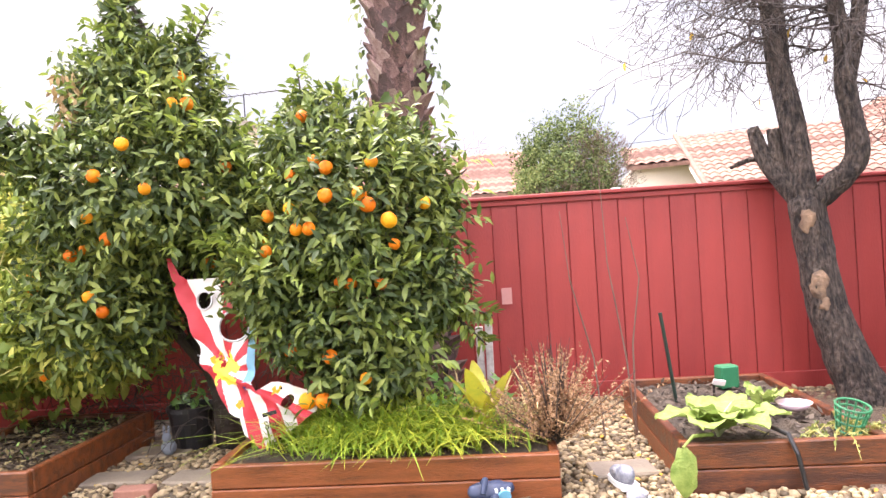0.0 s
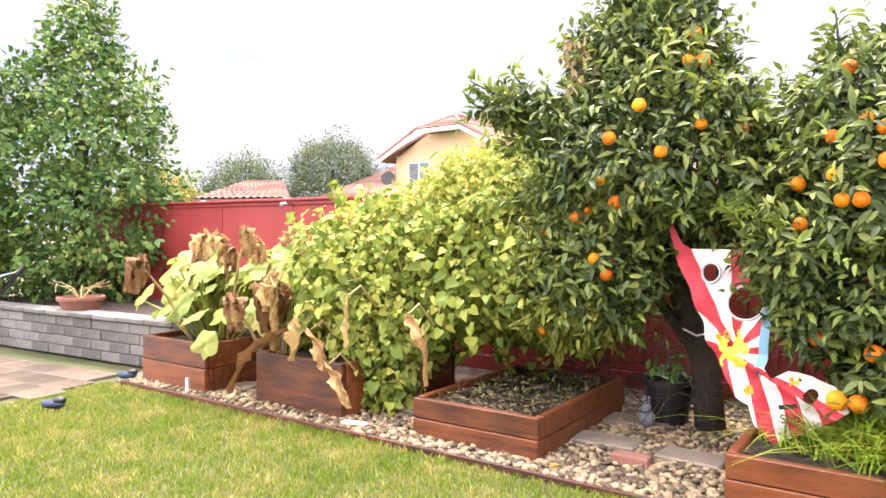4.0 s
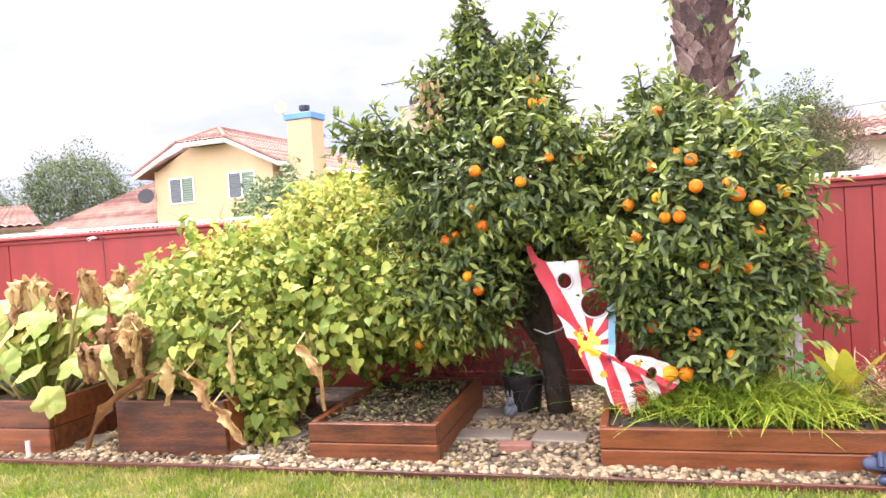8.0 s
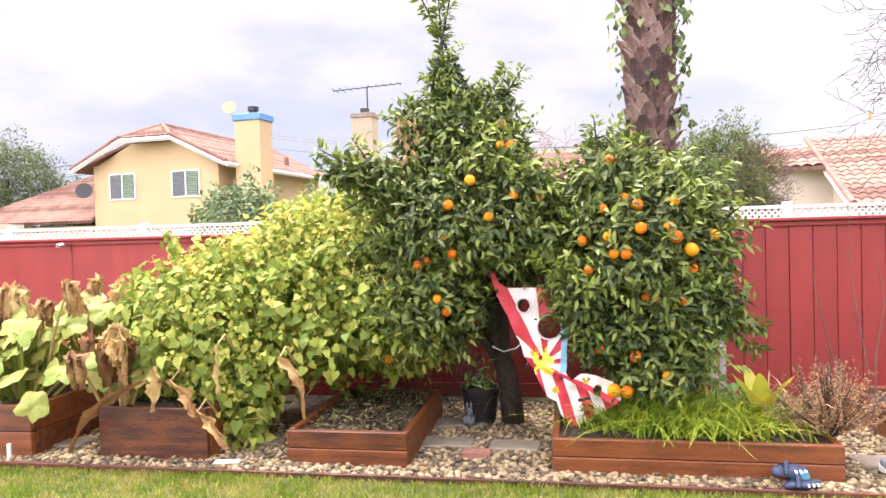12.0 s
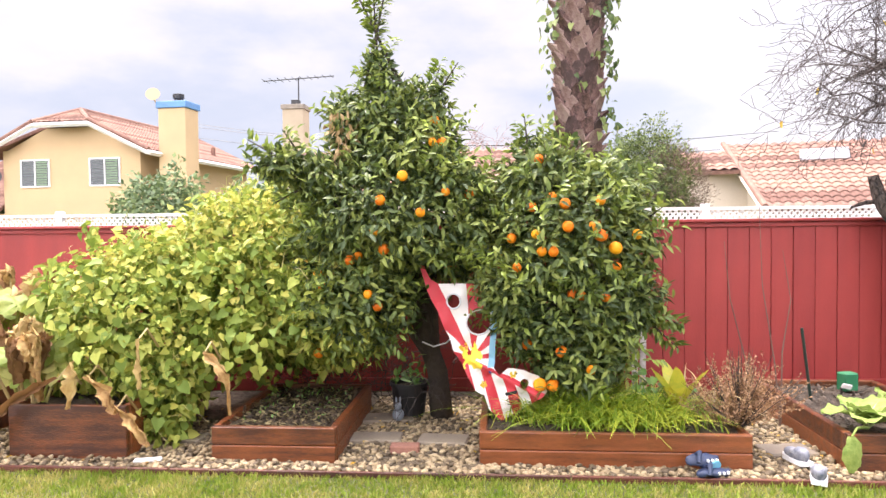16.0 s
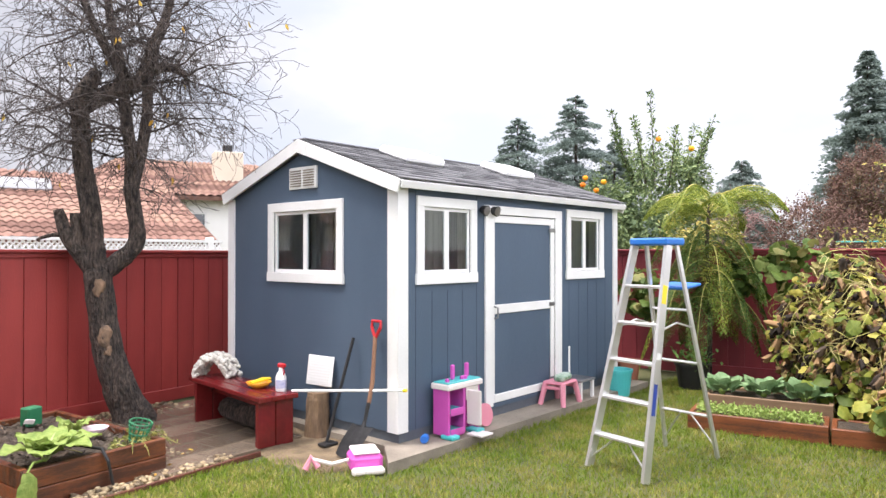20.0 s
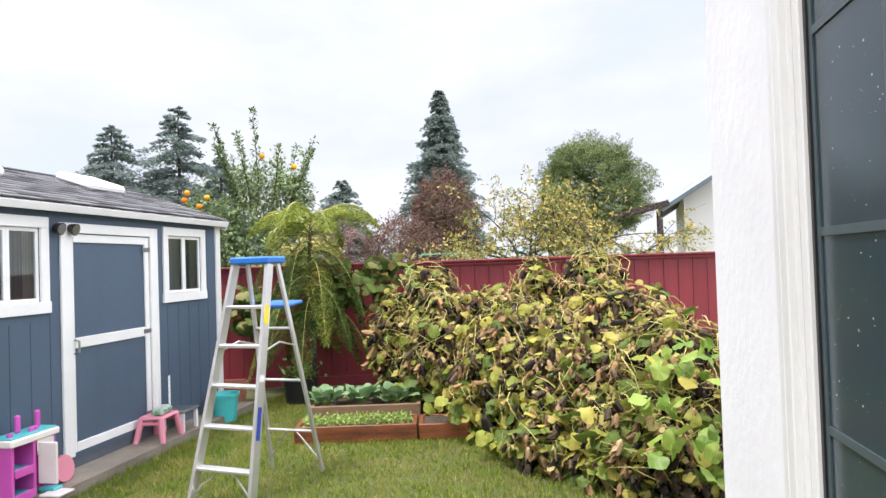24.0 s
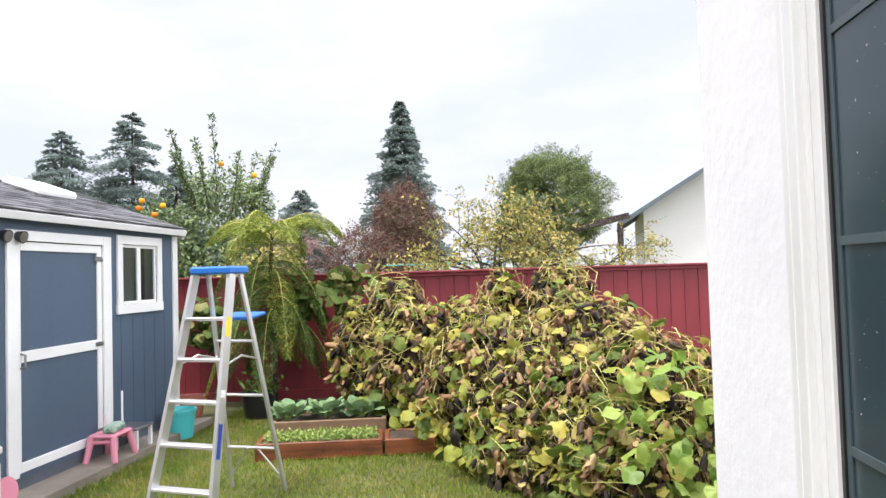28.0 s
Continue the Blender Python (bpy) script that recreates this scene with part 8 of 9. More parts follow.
v, f = twig_mesh([((0, rp.uniform(-0.6, 1.5), 1.5), (rp.gauss(0, 1), rp.gauss(0, 1.5), 0.9), 1.0, 0.03) for _ in range(24)], rp)
part("trunk", T([(0, 0, 0), (0, 0, 1.5)], [0.12, 0.09]), M_BARKDARK, yt)
tagged(part("twig_tangle", mesh_np("twig_tangle", v, f, M_TWIG), None, yt), kind="stuff")
ii = rg.integers(0, len(v), 8500)
part("crown", leaves_mesh("crown", v[ii] + rg.normal(size=(8500, 3)) * 0.03, rg.normal(size=(8500, 3)), rg.normal(size=(8500, 3)) + np.array([0, 0, 0.8]), np.full(8500, 0.075), LEAF_OVAL, M_YELLOWLEAF), None, yt)
broad_tree(9.6, 5.3, 2.6, 0.9, "dark green shrub behind the shed", M_FARGREEN, 0.08, 4500, 102, low=0.1)
broad_tree(10.3, 3.2, 2.3, 0.9, "olive green shrub behind the side fence", M_YELLOWLEAF, 0.08, 3500, 103, low=0.1)
gh = thing("net_frame", pose(12.6, 0.7, 0, 0, 0, -80), "green netting over a low frame behind the fence", "net")
for k in range(5):
    part("hoop", T([(k * 0.35, -0.2, 1.5), (k * 0.35, 0, 1.8), (k * 0.35, 0.4, 1.84), (k * 0.35, 0.7, 1.6)], 0.012, 5), M_GREENPL, gh)
for z in (1.80,):
    part("line", T([(-0.9, 0, z), (1.6, 0, z)], 0.012, 5), M_TEAL, gh)

# ---- left: patio, block wall, hammock ----
pl = tagged(new("patio_left"), "brown and grey stone patio paving", "paving", kind="structure")
pl.matrix_world = pose(-6.62, 2.72, 0, 0, 0, -168)
me_ = [mesh_of("paver", B((0.004, 0.004, -0.03), (0.296, 0.296, 0.012), 0.005), M_PAVER), mesh_of("paver", B((0.004, 0.004, -0.03), (0.446, 0.296, 0.012), 0.005), M_PAVER)]
rp = random.Random(104)
for j in range(11):
    x = -0.12 * (j % 3) + 0.02
    for i in range(9):
        w = 0.45 if rp.random() < 0.5 else 0.30
        part("paver", me_[0 if w < 0.4 else 1], None, pl, m=pose(x, 0.30 * j - 0.05, rp.uniform(0, 0.003)))
        x += w
wallb = tagged(new("block_wall"), "low grey concrete block garden wall", "wall", kind="structure")
wallb.matrix_world = pose(-11.0, 2.30, 0, 0, 0, 10.5)
M_BLOCK = mat("concrete_block", (0.20, 0.19, 0.17), (0.11, 0.105, 0.095), 6, 0.85, 0.6, 60, objrand=0.6)
mb_ = mesh_of("block", B((0.003, 0, 0.002), (0.297, 0.2, 0.098), 0.008), M_BLOCK)
for j in range(4):
    for i in range(18):
        x = i * 0.30 - (0.15 if j % 2 else 0)
        if x < 4.95:
            part("block", mb_, None, wallb, m=pose(x, rp.uniform(-0.004, 0.004), j * 0.10))
mc_ = mesh_of("cap", B((0.002, -0.03, 0), (0.398, 0.23, 0.05), 0.01), M_BLOCK)
for i in range(13):
    part("cap", mc_, None, wallb, m=pose(i * 0.4 - 0.1, 0, 0.402))
part("fill", B((-0.2, 0.2, 0.0), (5.0, 2.0, 0.36)), M_DIRT, wallb)
tp = plant_pot(-8.15, 3.05, 0.44, 0.22, 0.14, mat("terracotta_trough", (0.30, 0.13, 0.09), (0.22, 0.09, 0.06), 5, 0.8, 0.2), "terracotta pot with dry twigs on the wall")
for k in range(12):
    a = k * 0.9
    part("twig", T([(0, 0, 0.1), (0.12 * math.cos(a), 0.12 * math.sin(a), 0.24), (0.30 * math.cos(a), 0.30 * math.sin(a), 0.20 + 0.05 * (k % 3))], [0.006, 0.005, 0.002], 5), M_STRAW, tp)
ham = thing("hammock", pose(0, 0, 0), "blue striped hammock on a dark metal stand", "hammock")
part("stand", T([(-7.94, 1.73, 0.05), (-7.77, 2.04, 0.50), (-7.60, 2.35, 0.95)], 0.022, 8), M_BLACK, ham)
part("foot", T([(-8.35, 1.85, 0.02), (-7.94, 1.73, 0.03), (-7.5, 1.60, 0.02)], 0.022, 8), M_BLACK, ham)
part("stand", T([(-7.94, 1.73, 0.06), (-8.25, 0.6, 0.06), (-8.5, -0.3, 0.06)], 0.022, 8), M_BLACK, ham)
bm = bmesh.new()
rws = []
for i in range(15):
    f = i / 14
    w = 0.05 + 0.62 * math.sin(math.pi * f) ** 0.7
    c = Vector((-7.64 - 0.8 * f, 2.26 - 2.6 * f, 0.88 - 1.3 * f * (1 - f)))
    rws.append([bm.verts.new(c + Vector((0.95, -0.28, 0)) * w * s * 0.6 + Vector((0, 0, 0.15 * s * s * w))) for s in (-1, -0.5, 0, 0.5, 1)])
for r0, r1 in zip(rws, rws[1:]):
    for k in range(4):
        bm.faces.new((r0[k], r0[k + 1], r1[k + 1], r1[k]))
part("bed_cloth", bm, mat("striped_blue_cloth", (0.10, 0.18, 0.36), (0.45, 0.50, 0.58), 9, 0.8, 0.2, 60, stretch=(1, 9, 1)), ham, smooth=True)
part("rope", T([(-7.60, 2.35, 0.94), (-7.64, 2.26, 0.88)], 0.008, 5), M_STRAW, ham)
for x, y, lb in ((-5.85, 1.95, "dark blue toy lying on the lawn"), (-6.45, 2.75, "dark blue shoe beside the wall")):
    ty = thing("toy", pose(x, y, 0.0, 0, 0, 25), lb, "toy")
    bm = bmesh.new()
    bmesh.ops.create_icosphere(bm, subdivisions=2, radius=1, matrix=Matrix.Translation((0, 0, 0.035)) @ Matrix.Diagonal((0.10, 0.05, 0.035, 1)))
    part("body", bm, mat("navy_rubber", (0.03, 0.05, 0.11), (0.02, 0.03, 0.07), 5, 0.5, 0.1), ty, smooth=True)
    bm = bmesh.new()
    bmesh.ops.create_icosphere(bm, subdivisions=2, radius=1, matrix=Matrix.Translation((0.05, 0.01, 0.06)) @ Matrix.Diagonal((0.05, 0.045, 0.03, 1)))
    part("upper", bm, M_BLACK, ty, smooth=True)
cc_ = thing("security_camera", pose(-6.92, 4.745, 1.545, 0, 0, FA) @ Matrix.Scale(0.62, 4), "small white camera fixed under the fence cap", "camera")
part("body", T([(0, 0, 0.05), (0.0, -0.12, 0.03)], [0.028, 0.03], 10), M_VINYL, cc_)
part("bracket", B((-0.015, 0.0, 0.03), (0.015, 0.06, 0.06), 0.003), M_VINYL, cc_)
part("lens", T([(0.0, -0.12, 0.03), (0.0, -0.125, 0.029)], 0.018, 10), M_BLACK, cc_)
part("cord", T([(0.12, 0.06, 0.06), (0.13, 0.06, -0.4), (0.12, 0.06, -1.1)], 0.006, 5), M_BLACK, cc_)

# ---- dying squash in the left beds: stalks, green leaves and limp brown ones ----
M_LIMP = mat("limp_dry_leaf", (0.47, 0.285, 0.115), (0.25, 0.125, 0.05), 14, 0.75, 0.6, 40, objrand=0.8, c3=(0.60, 0.44, 0.19), trans=0.25, fine=0.7)
M_SQBIG = mat("pale_squash_leaf", (0.42, 0.47, 0.11), (0.25, 0.33, 0.06), 6, 0.55, 0.4, 50, objrand=0.8, c3=(0.58, 0.53, 0.19), trans=0.35)


def dry_drape(pts, width, seed):
    """A long shrivelled leaf: a twisted, crumpled ribbon along a hanging curve."""
    rng = random.Random(seed)
    bm = bmesh.new()
    P = [Vector(p) for p in pts]
    grid, n, ph = [], 16, rng.uniform(0, 6)
    for i in range(n + 1):
        f = i / n * (len(P) - 1)
        k = min(len(P) - 2, int(f))
        c = P[k].lerp(P[k + 1], f - k)
        ax = (P[k + 1] - P[k]).normalized()
        side = ax.cross(Vector((0.1, -1, 0.2))).normalized()
        up = side.cross(ax)
        g = i / n
        w = width * 0.36 * (0.10 + math.sin(math.pi * min(1, g * 0.85 + 0.1)) ** 0.8) * rng.uniform(0.6, 1.3)
        tw = 1.1 * math.sin(g * 7 + ph)
        row = []
        for j in range(7):
            q = j / 3 - 1
            fold = 0.45 * width * abs(q) ** 1.2 + 0.012 * math.sin(q * 7 + g * 17 + ph)
            row.append(bm.verts.new(c + side * (q * w * math.cos(tw)) + up * (q * w * math.sin(tw) + fold) + Vector((rng.uniform(-1, 1), rng.uniform(-1, 1), rng.uniform(-1, 1))) * 0.004))
        grid.append(row)
    for r0, r1 in zip(grid, grid[1:]):
        for j in range(6):
            bm.faces.new((r0[j], r0[j + 1], r1[j + 1], r1[j]))
    return bm


def limp_leaf(length, width, seed):
    """A dead leaf on its stalk's end: several shrivelled lobes that hang down together."""
    rng = random.Random(seed)
    bm = bmesh.new()
    for q in range(5):
        a = q * math.tau / 5 + rng.uniform(-0.4, 0.4)
        x, y, ln = math.cos(a), math.sin(a), length * rng.uniform(0.6, 1.15)
        o = width * rng.uniform(0.3, 0.6)
        lobe = dry_drape([(0, 0, 0), (x * o, y * o, 0.015), (x * o * 1.3, y * o * 1.3, -0.35 * ln), (x * o * 0.9, y * o * 0.9, -ln)], width * 1.1, seed * 7 + q)
        me = bpy.data.meshes.new("lobe")
        lobe.to_mesh(me)
        lobe.free()
        bm.from_mesh(me)
        bpy.data.meshes.remove(me)
    return bm


def round_leaf(size, seed):
    """A broad, shallow-lobed squash leaf, dished and wavy, its stalk at the origin."""
    rng = random.Random(seed)
    bm = bmesh.new()
    rings, n, ph = [[bm.verts.new((0, 0, 0))]], 22, rng.uniform(0, 6)
    for r in (0.3, 0.62, 0.85, 1.0):
        row = []
        for k in range(n):
            a = k * math.tau / n
            rr = size * 0.5 * r * (1 + 0.12 * math.cos(5 * a) - 0.42 * math.exp(-((a - math.pi * 1.5) / 0.35) ** 2))
            row.append(bm.verts.new((rr * math.cos(a), rr * math.sin(a) + size * 0.12, -0.10 * size * r * r + 0.05 * size * r * math.sin(3 * a + ph) + 0.03 * size * r * math.sin(7 * a))))
        rings.append(row)
    for k in range(n):
        bm.faces.new((rings[0][0], rings[1][k], rings[1][(k + 1) % n]))
    for r0, r1 in zip(rings[1:], rings[2:]):
        for k in range(n):
            bm.faces.new((r0[k], r1[k], r1[(k + 1) % n], r0[(k + 1) % n]))
    return bm


def squash_plant(u, v, z, spread, tall, n_green, n_dry, seed, label):
    c = yard(u, v)
    t = thing("squash_plant", pose(c.x, c.y, z), label, "squash plant")
    rng = random.Random(seed)
    limp = [mesh_of("dry_leaf", limp_leaf(0.19 + 0.035 * k, 0.085, seed + k), M_LIMP, True) for k in range(4)]
    green = [mesh_of("leaf", round_leaf(0.22 + 0.03 * k, seed + k), M_SQBIG, True) for k in range(3)]
    for k in range(n_green + n_dry):
        a = rng.uniform(0, math.tau) if k >= n_green or k % 3 == 0 else rng.uniform(-math.pi, 0)
        rr = abs(rng.gauss(0, 1)) * 0.5 * spread + 0.05
        top = Vector((math.cos(a) * rr * 1.2, math.sin(a) * rr * 0.9, tall * (rng.uniform(0.7, 1.05) if k >= n_green else rng.uniform(0.2, 0.78))))
        base = Vector((math.cos(a) * rr * 0.4, math.sin(a) * rr * 0.35, 0))
        part("stalk", T([base, base.lerp(top, 0.5) + Vector((0, 0, 0.06)), top], [0.013, 0.011, 0.007], 6), M_SQBIG if k < n_green else M_STRAW, t)
        if k < n_green:
            part("leaf", green[k % 3], None, t, m=Matrix.Translation(top) @ pose(0, 0, 0, rng.uniform(20, 65), rng.uniform(-20, 20), rng.uniform(-60, 60)))
        else:
            part("dry_leaf", limp[k % 4], None, t, m=Matrix.Translation(top + Vector((0, 0, 0.02))) @ pose(0, 0, 0, rng.uniform(-12, 12), rng.uniform(-15, 15), rng.uniform(0, 360)) @ Matrix.Scale(rng.uniform(0.8, 1.25), 4))
    return t


squash_plant(-5.50, 3.90, 0.36, 0.68, 0.85, 60, 11, 120, "squash plant with pale leaves and limp brown ones")
squash_plant(-5.25, 4.45, 0.36, 0.6, 0.9, 40, 8, 121, "squash plant with pale leaves and limp brown ones")
squash_plant(-4.55, 3.75, 0.34, 0.34, 0.55, 10, 7, 122, "dried squash plant among the bean vines")
hl_ = thing("trailing_squash", pose(0, 0, 0), "limp dried squash leaves hanging over the bed edges", "squash plant")
for k, (w, pts) in enumerate(((0.11, [(-4.35, 2.97, 0.70), (-4.33, 2.95, 0.56), (-4.35, 2.94, 0.39)]), (0.12, [(-4.25, 2.99, 0.60), (-4.08, 2.95, 0.51), (-3.99, 2.93, 0.37)]), (0.10, [(-4.0, 2.94, 0.41), (-3.88, 2.92, 0.34), (-3.75, 2.92, 0.17)]), (0.10, [(-4.48, 2.98, 0.58), (-4.79, 2.92, 0.42), (-4.97, 2.90, 0.24), (-5.05, 2.90, 0.07)]),
                              (0.06, [(-3.87, 3.0, 0.86), (-3.86, 2.98, 0.7), (-3.85, 2.98, 0.53)]), (0.09, [(-3.46, 3.12, 0.76), (-3.33, 3.08, 0.68), (-3.26, 3.07, 0.57), (-3.25, 3.07, 0.36)]), (0.10, [(-4.7, 3.05, 0.66), (-4.62, 3.0, 0.56), (-4.60, 2.98, 0.42)]))):
    part("dry_leaf", dry_drape(pts, w, 140 + k), M_LIMP, hl_, smooth=True)
    a = Vector(pts[0])
    part("stalk", T([a + Vector((-0.04, 0.28, -0.10)), a + Vector((-0.02, 0.12, 0.05)), a], [0.009, 0.008, 0.005], 6), M_STRAW, hl_)
q = yard(-5.02, 3.36)
part("leaf", round_leaf(0.24, 130), M_SQBIG, hl_, smooth=True, m=pose(q.x, q.y, 0.38, 70, 20, 10))
solo("drain_pipe_stub", T([yard(-5.20, 3.36, -0.01), yard(-5.20, 3.36, 0.13)], 0.016, 10), M_VINYL, "short white plastic pipe in the gravel", "pipe")
solo("paper_scrap", B((-0.09, -0.025, 0), (0.09, 0.03, 0.02), 0.006), M_VINYL, "white plastic scrap on the gravel", "scrap", pose(*yard(-3.50, 3.40, 0.03), 0, 0, 20))

# bean tendrils hanging at the skirt of the mound
rg = np.random.default_rng(150)
n = 260
P = np.stack([np.where(rg.random(n) < 0.6, rg.normal(-4.03, 0.14, n), rg.uniform(-4.7, -3.1, n)), rg.uniform(3.25, 3.6, n), rg.uniform(0.06, 0.75, n)], 1)
P[:, 2] = np.where(np.abs(P[:, 0] + 4.03) > 0.3, 0.5 + P[:, 2] * 0.5, P[:, 2])
P[:, 1] += (P[:, 0] + 4.0) * 0.10 + 0.02
part("hanging_leaves", leaves_mesh("hanging_leaves", P - np.array([-3.9, 4.15, 0]), rg.normal(size=(n, 3)) * 0.5 + np.array([0, -0.2, -1]), rg.normal(size=(n, 3)) * 0.4 + np.array([0, -1, 0.4]), np.full(n, 0.08), LEAF_HEART, M_VINE), None, vine)
sp, sn = lobes_points(np.random.default_rng(152), VN + VN_TOP, 420, 0.02, 0.16, 3.4)
bm = bmesh.new()
for a, d in zip(sp, sn):
    a, d = Vector(a), (Vector(d) + Vector((rg.normal() * 0.5, rg.normal() * 0.5, 0.5 + rg.normal() * 0.4))).normalized()
    ln = rg.uniform(0.06, 0.22)
    tube(bm, [a - d * 0.05, a + d * ln * 0.5 + Vector((0, 0, 0.02)), a + d * ln + Vector((rg.normal() * 0.04, rg.normal() * 0.04, -0.02))], [0.003, 0.0025, 0.0015], 3, False)
tagged(part("stem_tangle", bm, M_VINESTEM, vine, "thin pale twining stems"), kind="stuff")
for k in range(16):
    a = Vector((rg.uniform(-0.9, 0.9), rg.uniform(-0.5, 0.4), rg.uniform(1.2, 1.6)))
    part("tendril", T([a, a + Vector((rg.uniform(-0.15, 0.15), -0.05, 0.12)), a + Vector((rg.uniform(-0.3, 0.3), -0.1, 0.22))], [0.004, 0.003, 0.001], 4), M_VINESTEM, vine)
dry = thing("dry_brush", pose(-3.1, 4.75, 0), "dry tangled twigs under the orange tree", "twigs")
rp = random.Random(151)
v, f = twig_mesh([((rp.uniform(-0.4, 1.3), rp.uniform(-0.2, 0.3), 0.05), (rp.gauss(0, 0.5), rp.gauss(0, 0.5), 1), 0.42, 0.005) for _ in range(26)], rp, 3)
tagged(part("twig_tangle", mesh_np("twig_tangle", v, f, M_TWIG), None, dry), kind="stuff")

# ---- mulch and litter on the bare bed ----
rg = np.random.default_rng(160)
for (u0, u1, v0, v1, z, n, nm, mt) in ((-3.03, -2.30, 3.54, 4.72, 0.215, 1900, "mulch", mat("bark_mulch", (0.105, 0.075, 0.045), (0.035, 0.026, 0.018), 5, 0.9, 0.2, 40, island=1.0, spec=0.1, c3=(0.22, 0.18, 0.09))), (1.12, 1.97, 3.56, 5.04, 0.205, 900, "mulch", mat("dark_humus", (0.075, 0.055, 0.042), (0.028, 0.02, 0.016), 5, 0.9, 0.2, 40, island=1.0, c3=(0.13, 0.10, 0.075))), (-1.2, 0.4, 3.54, 4.7, 0.215, 500, "mulch", None)):
    mt = mt or MATS["bark_mulch"]
    uu, vv = rg.uniform(u0, u1, n), rg.uniform(v0, v1, n)
    P = np.array([tuple(yard(a, b, z + rg.uniform(0.005, 0.02))) for a, b in zip(uu, vv)])
    A = rg.normal(size=(n, 3)) * np.array([1, 1, 0.25])
    tagged(part(nm, leaves_mesh(nm, P, A, rg.normal(size=(n, 3)) * 0.3 + np.array([0, 0, 1]), 0.02 + rg.random(n) * 0.045, (LEAF_DIAMOND[0] * np.array([0.7, 1, 1]), LEAF_DIAMOND[1]), mt)), "scattered bark chips and dry bits on the soil", "mulch", kind="stuff")
n = 110
P = np.array([tuple(yard(a, b, 0.235)) for a, b in zip(rg.uniform(-3.0, -2.3, n), 3.6 + rg.random(n) ** 0.6 * 1.15)])
tagged(part("bed_weeds", leaves_mesh("bed_weeds", P, rg.normal(size=(n, 3)) + np.array([0, 0, 0.6]), rg.normal(size=(n, 3)) * 0.5 + np.array([0, 0, 1]), np.full(n, 0.035), LEAF_OVAL, M_LEAFY)), "small green weeds on the soil", "weeds", kind="stuff")
cw = thing("trailing_weed", pose(0, 0, 0), "yellow-green trailing weed over the bed corner", "weed")
P, A = [], []
for k in range(38):
    b0 = yard(1.93 + rg.normal() * 0.12, 3.62 + abs(rg.normal()) * 0.15, 0.22)
    d = Vector((rg.normal() * 0.6 + 0.15, -abs(rg.normal()) * 0.5, 0.55 + rg.random() * 0.4))
    ln = rg.uniform(0.12, 0.30)
    pts = [b0 + d * ln * f - Vector((0, 0, 0.9 * ln * f * f)) for f in (0, 0.35, 0.7, 1.0)]
    part("stem", T(pts, [0.003, 0.0025, 0.002, 0.001], 4), M_VINESTEM, cw)
    for i in range(13):
        f = 0.15 + 0.85 * i / 13
        P.append(tuple(b0 + d * ln * f - Vector((0, 0, 0.9 * ln * f * f))))
        A.append(tuple(rg.normal(size=3) + np.array([0, 0, 0.3])))
P, A = np.array(P), np.array(A)
tagged(part("foliage", leaves_mesh("foliage", P, A, rg.normal(size=P.shape) + np.array([0, 0, 0.6]), 0.016 + rg.random(len(P)) * 0.018, LEAF_OVAL, mat("weed_leaf", (0.22, 0.25, 0.06), (0.12, 0.15, 0.04), 3, 0.6, 0.1, 40, island=0.7, c3=(0.38, 0.34, 0.10), trans=0.25)), None, cw), kind="stuff")


# ---- stones set in the gravel, shoes and toys ----
M_FLAG = mat("flat_stone", (0.27, 0.22, 0.16), (0.17, 0.14, 0.11), 4, 0.7, 0.4, 50, objrand=0.4)
for u, v, w, d, tn in ((-2.05, 4.0, 0.38, 0.22, 3), (-1.55, 3.97, 0.36, 0.22, -4), (-2.05, 4.52, 0.42, 0.24, 4), (-3.5, 3.92, 0.34, 0.20, 2), (0.82, 3.84, 0.34, 0.24, 5), (-5.0, 3.72, 0.3, 0.2, 0)):
    solo("stepping_stone", B((-w / 2, -d / 2, -0.01), (w / 2, d / 2, 0.045), 0.01), M_FLAG, "flat tan stone slab in the gravel", "stone slab", yardm(u, v, 0, tn), "stepping stones")
solo("loose_brick", B((-0.10, -0.05, 0), (0.10, 0.05, 0.06), 0.006), mat("red_brick", (0.34, 0.16, 0.11), (0.24, 0.11, 0.08), 8, 0.85, 0.5, 60), "single red brick on the gravel", "brick", yardm(-1.80, 3.72, 0.012, 3))
fg = bmesh.new()
for c, s in (((0, 0, 0.05), (0.05, 0.04, 0.055)), ((0, -0.03, 0.12), (0.03, 0.03, 0.032)), ((-0.015, -0.03, 0.165), (0.009, 0.008, 0.035)), ((0.015, -0.03, 0.165), (0.009, 0.008, 0.035))):
    bmesh.ops.create_icosphere(fg, subdivisions=2, radius=1, matrix=Matrix.Translation(c) @ Matrix.Diagonal((*s, 1)))
solo("garden_statue", fg, mat("blue_grey_stone", (0.22, 0.25, 0.29), (0.15, 0.17, 0.20), 8, 0.8, 0.3), "small blue-grey stone garden ornament", "ornament", yardm(-1.95, 4.42, 0.04, 10), smooth=True)


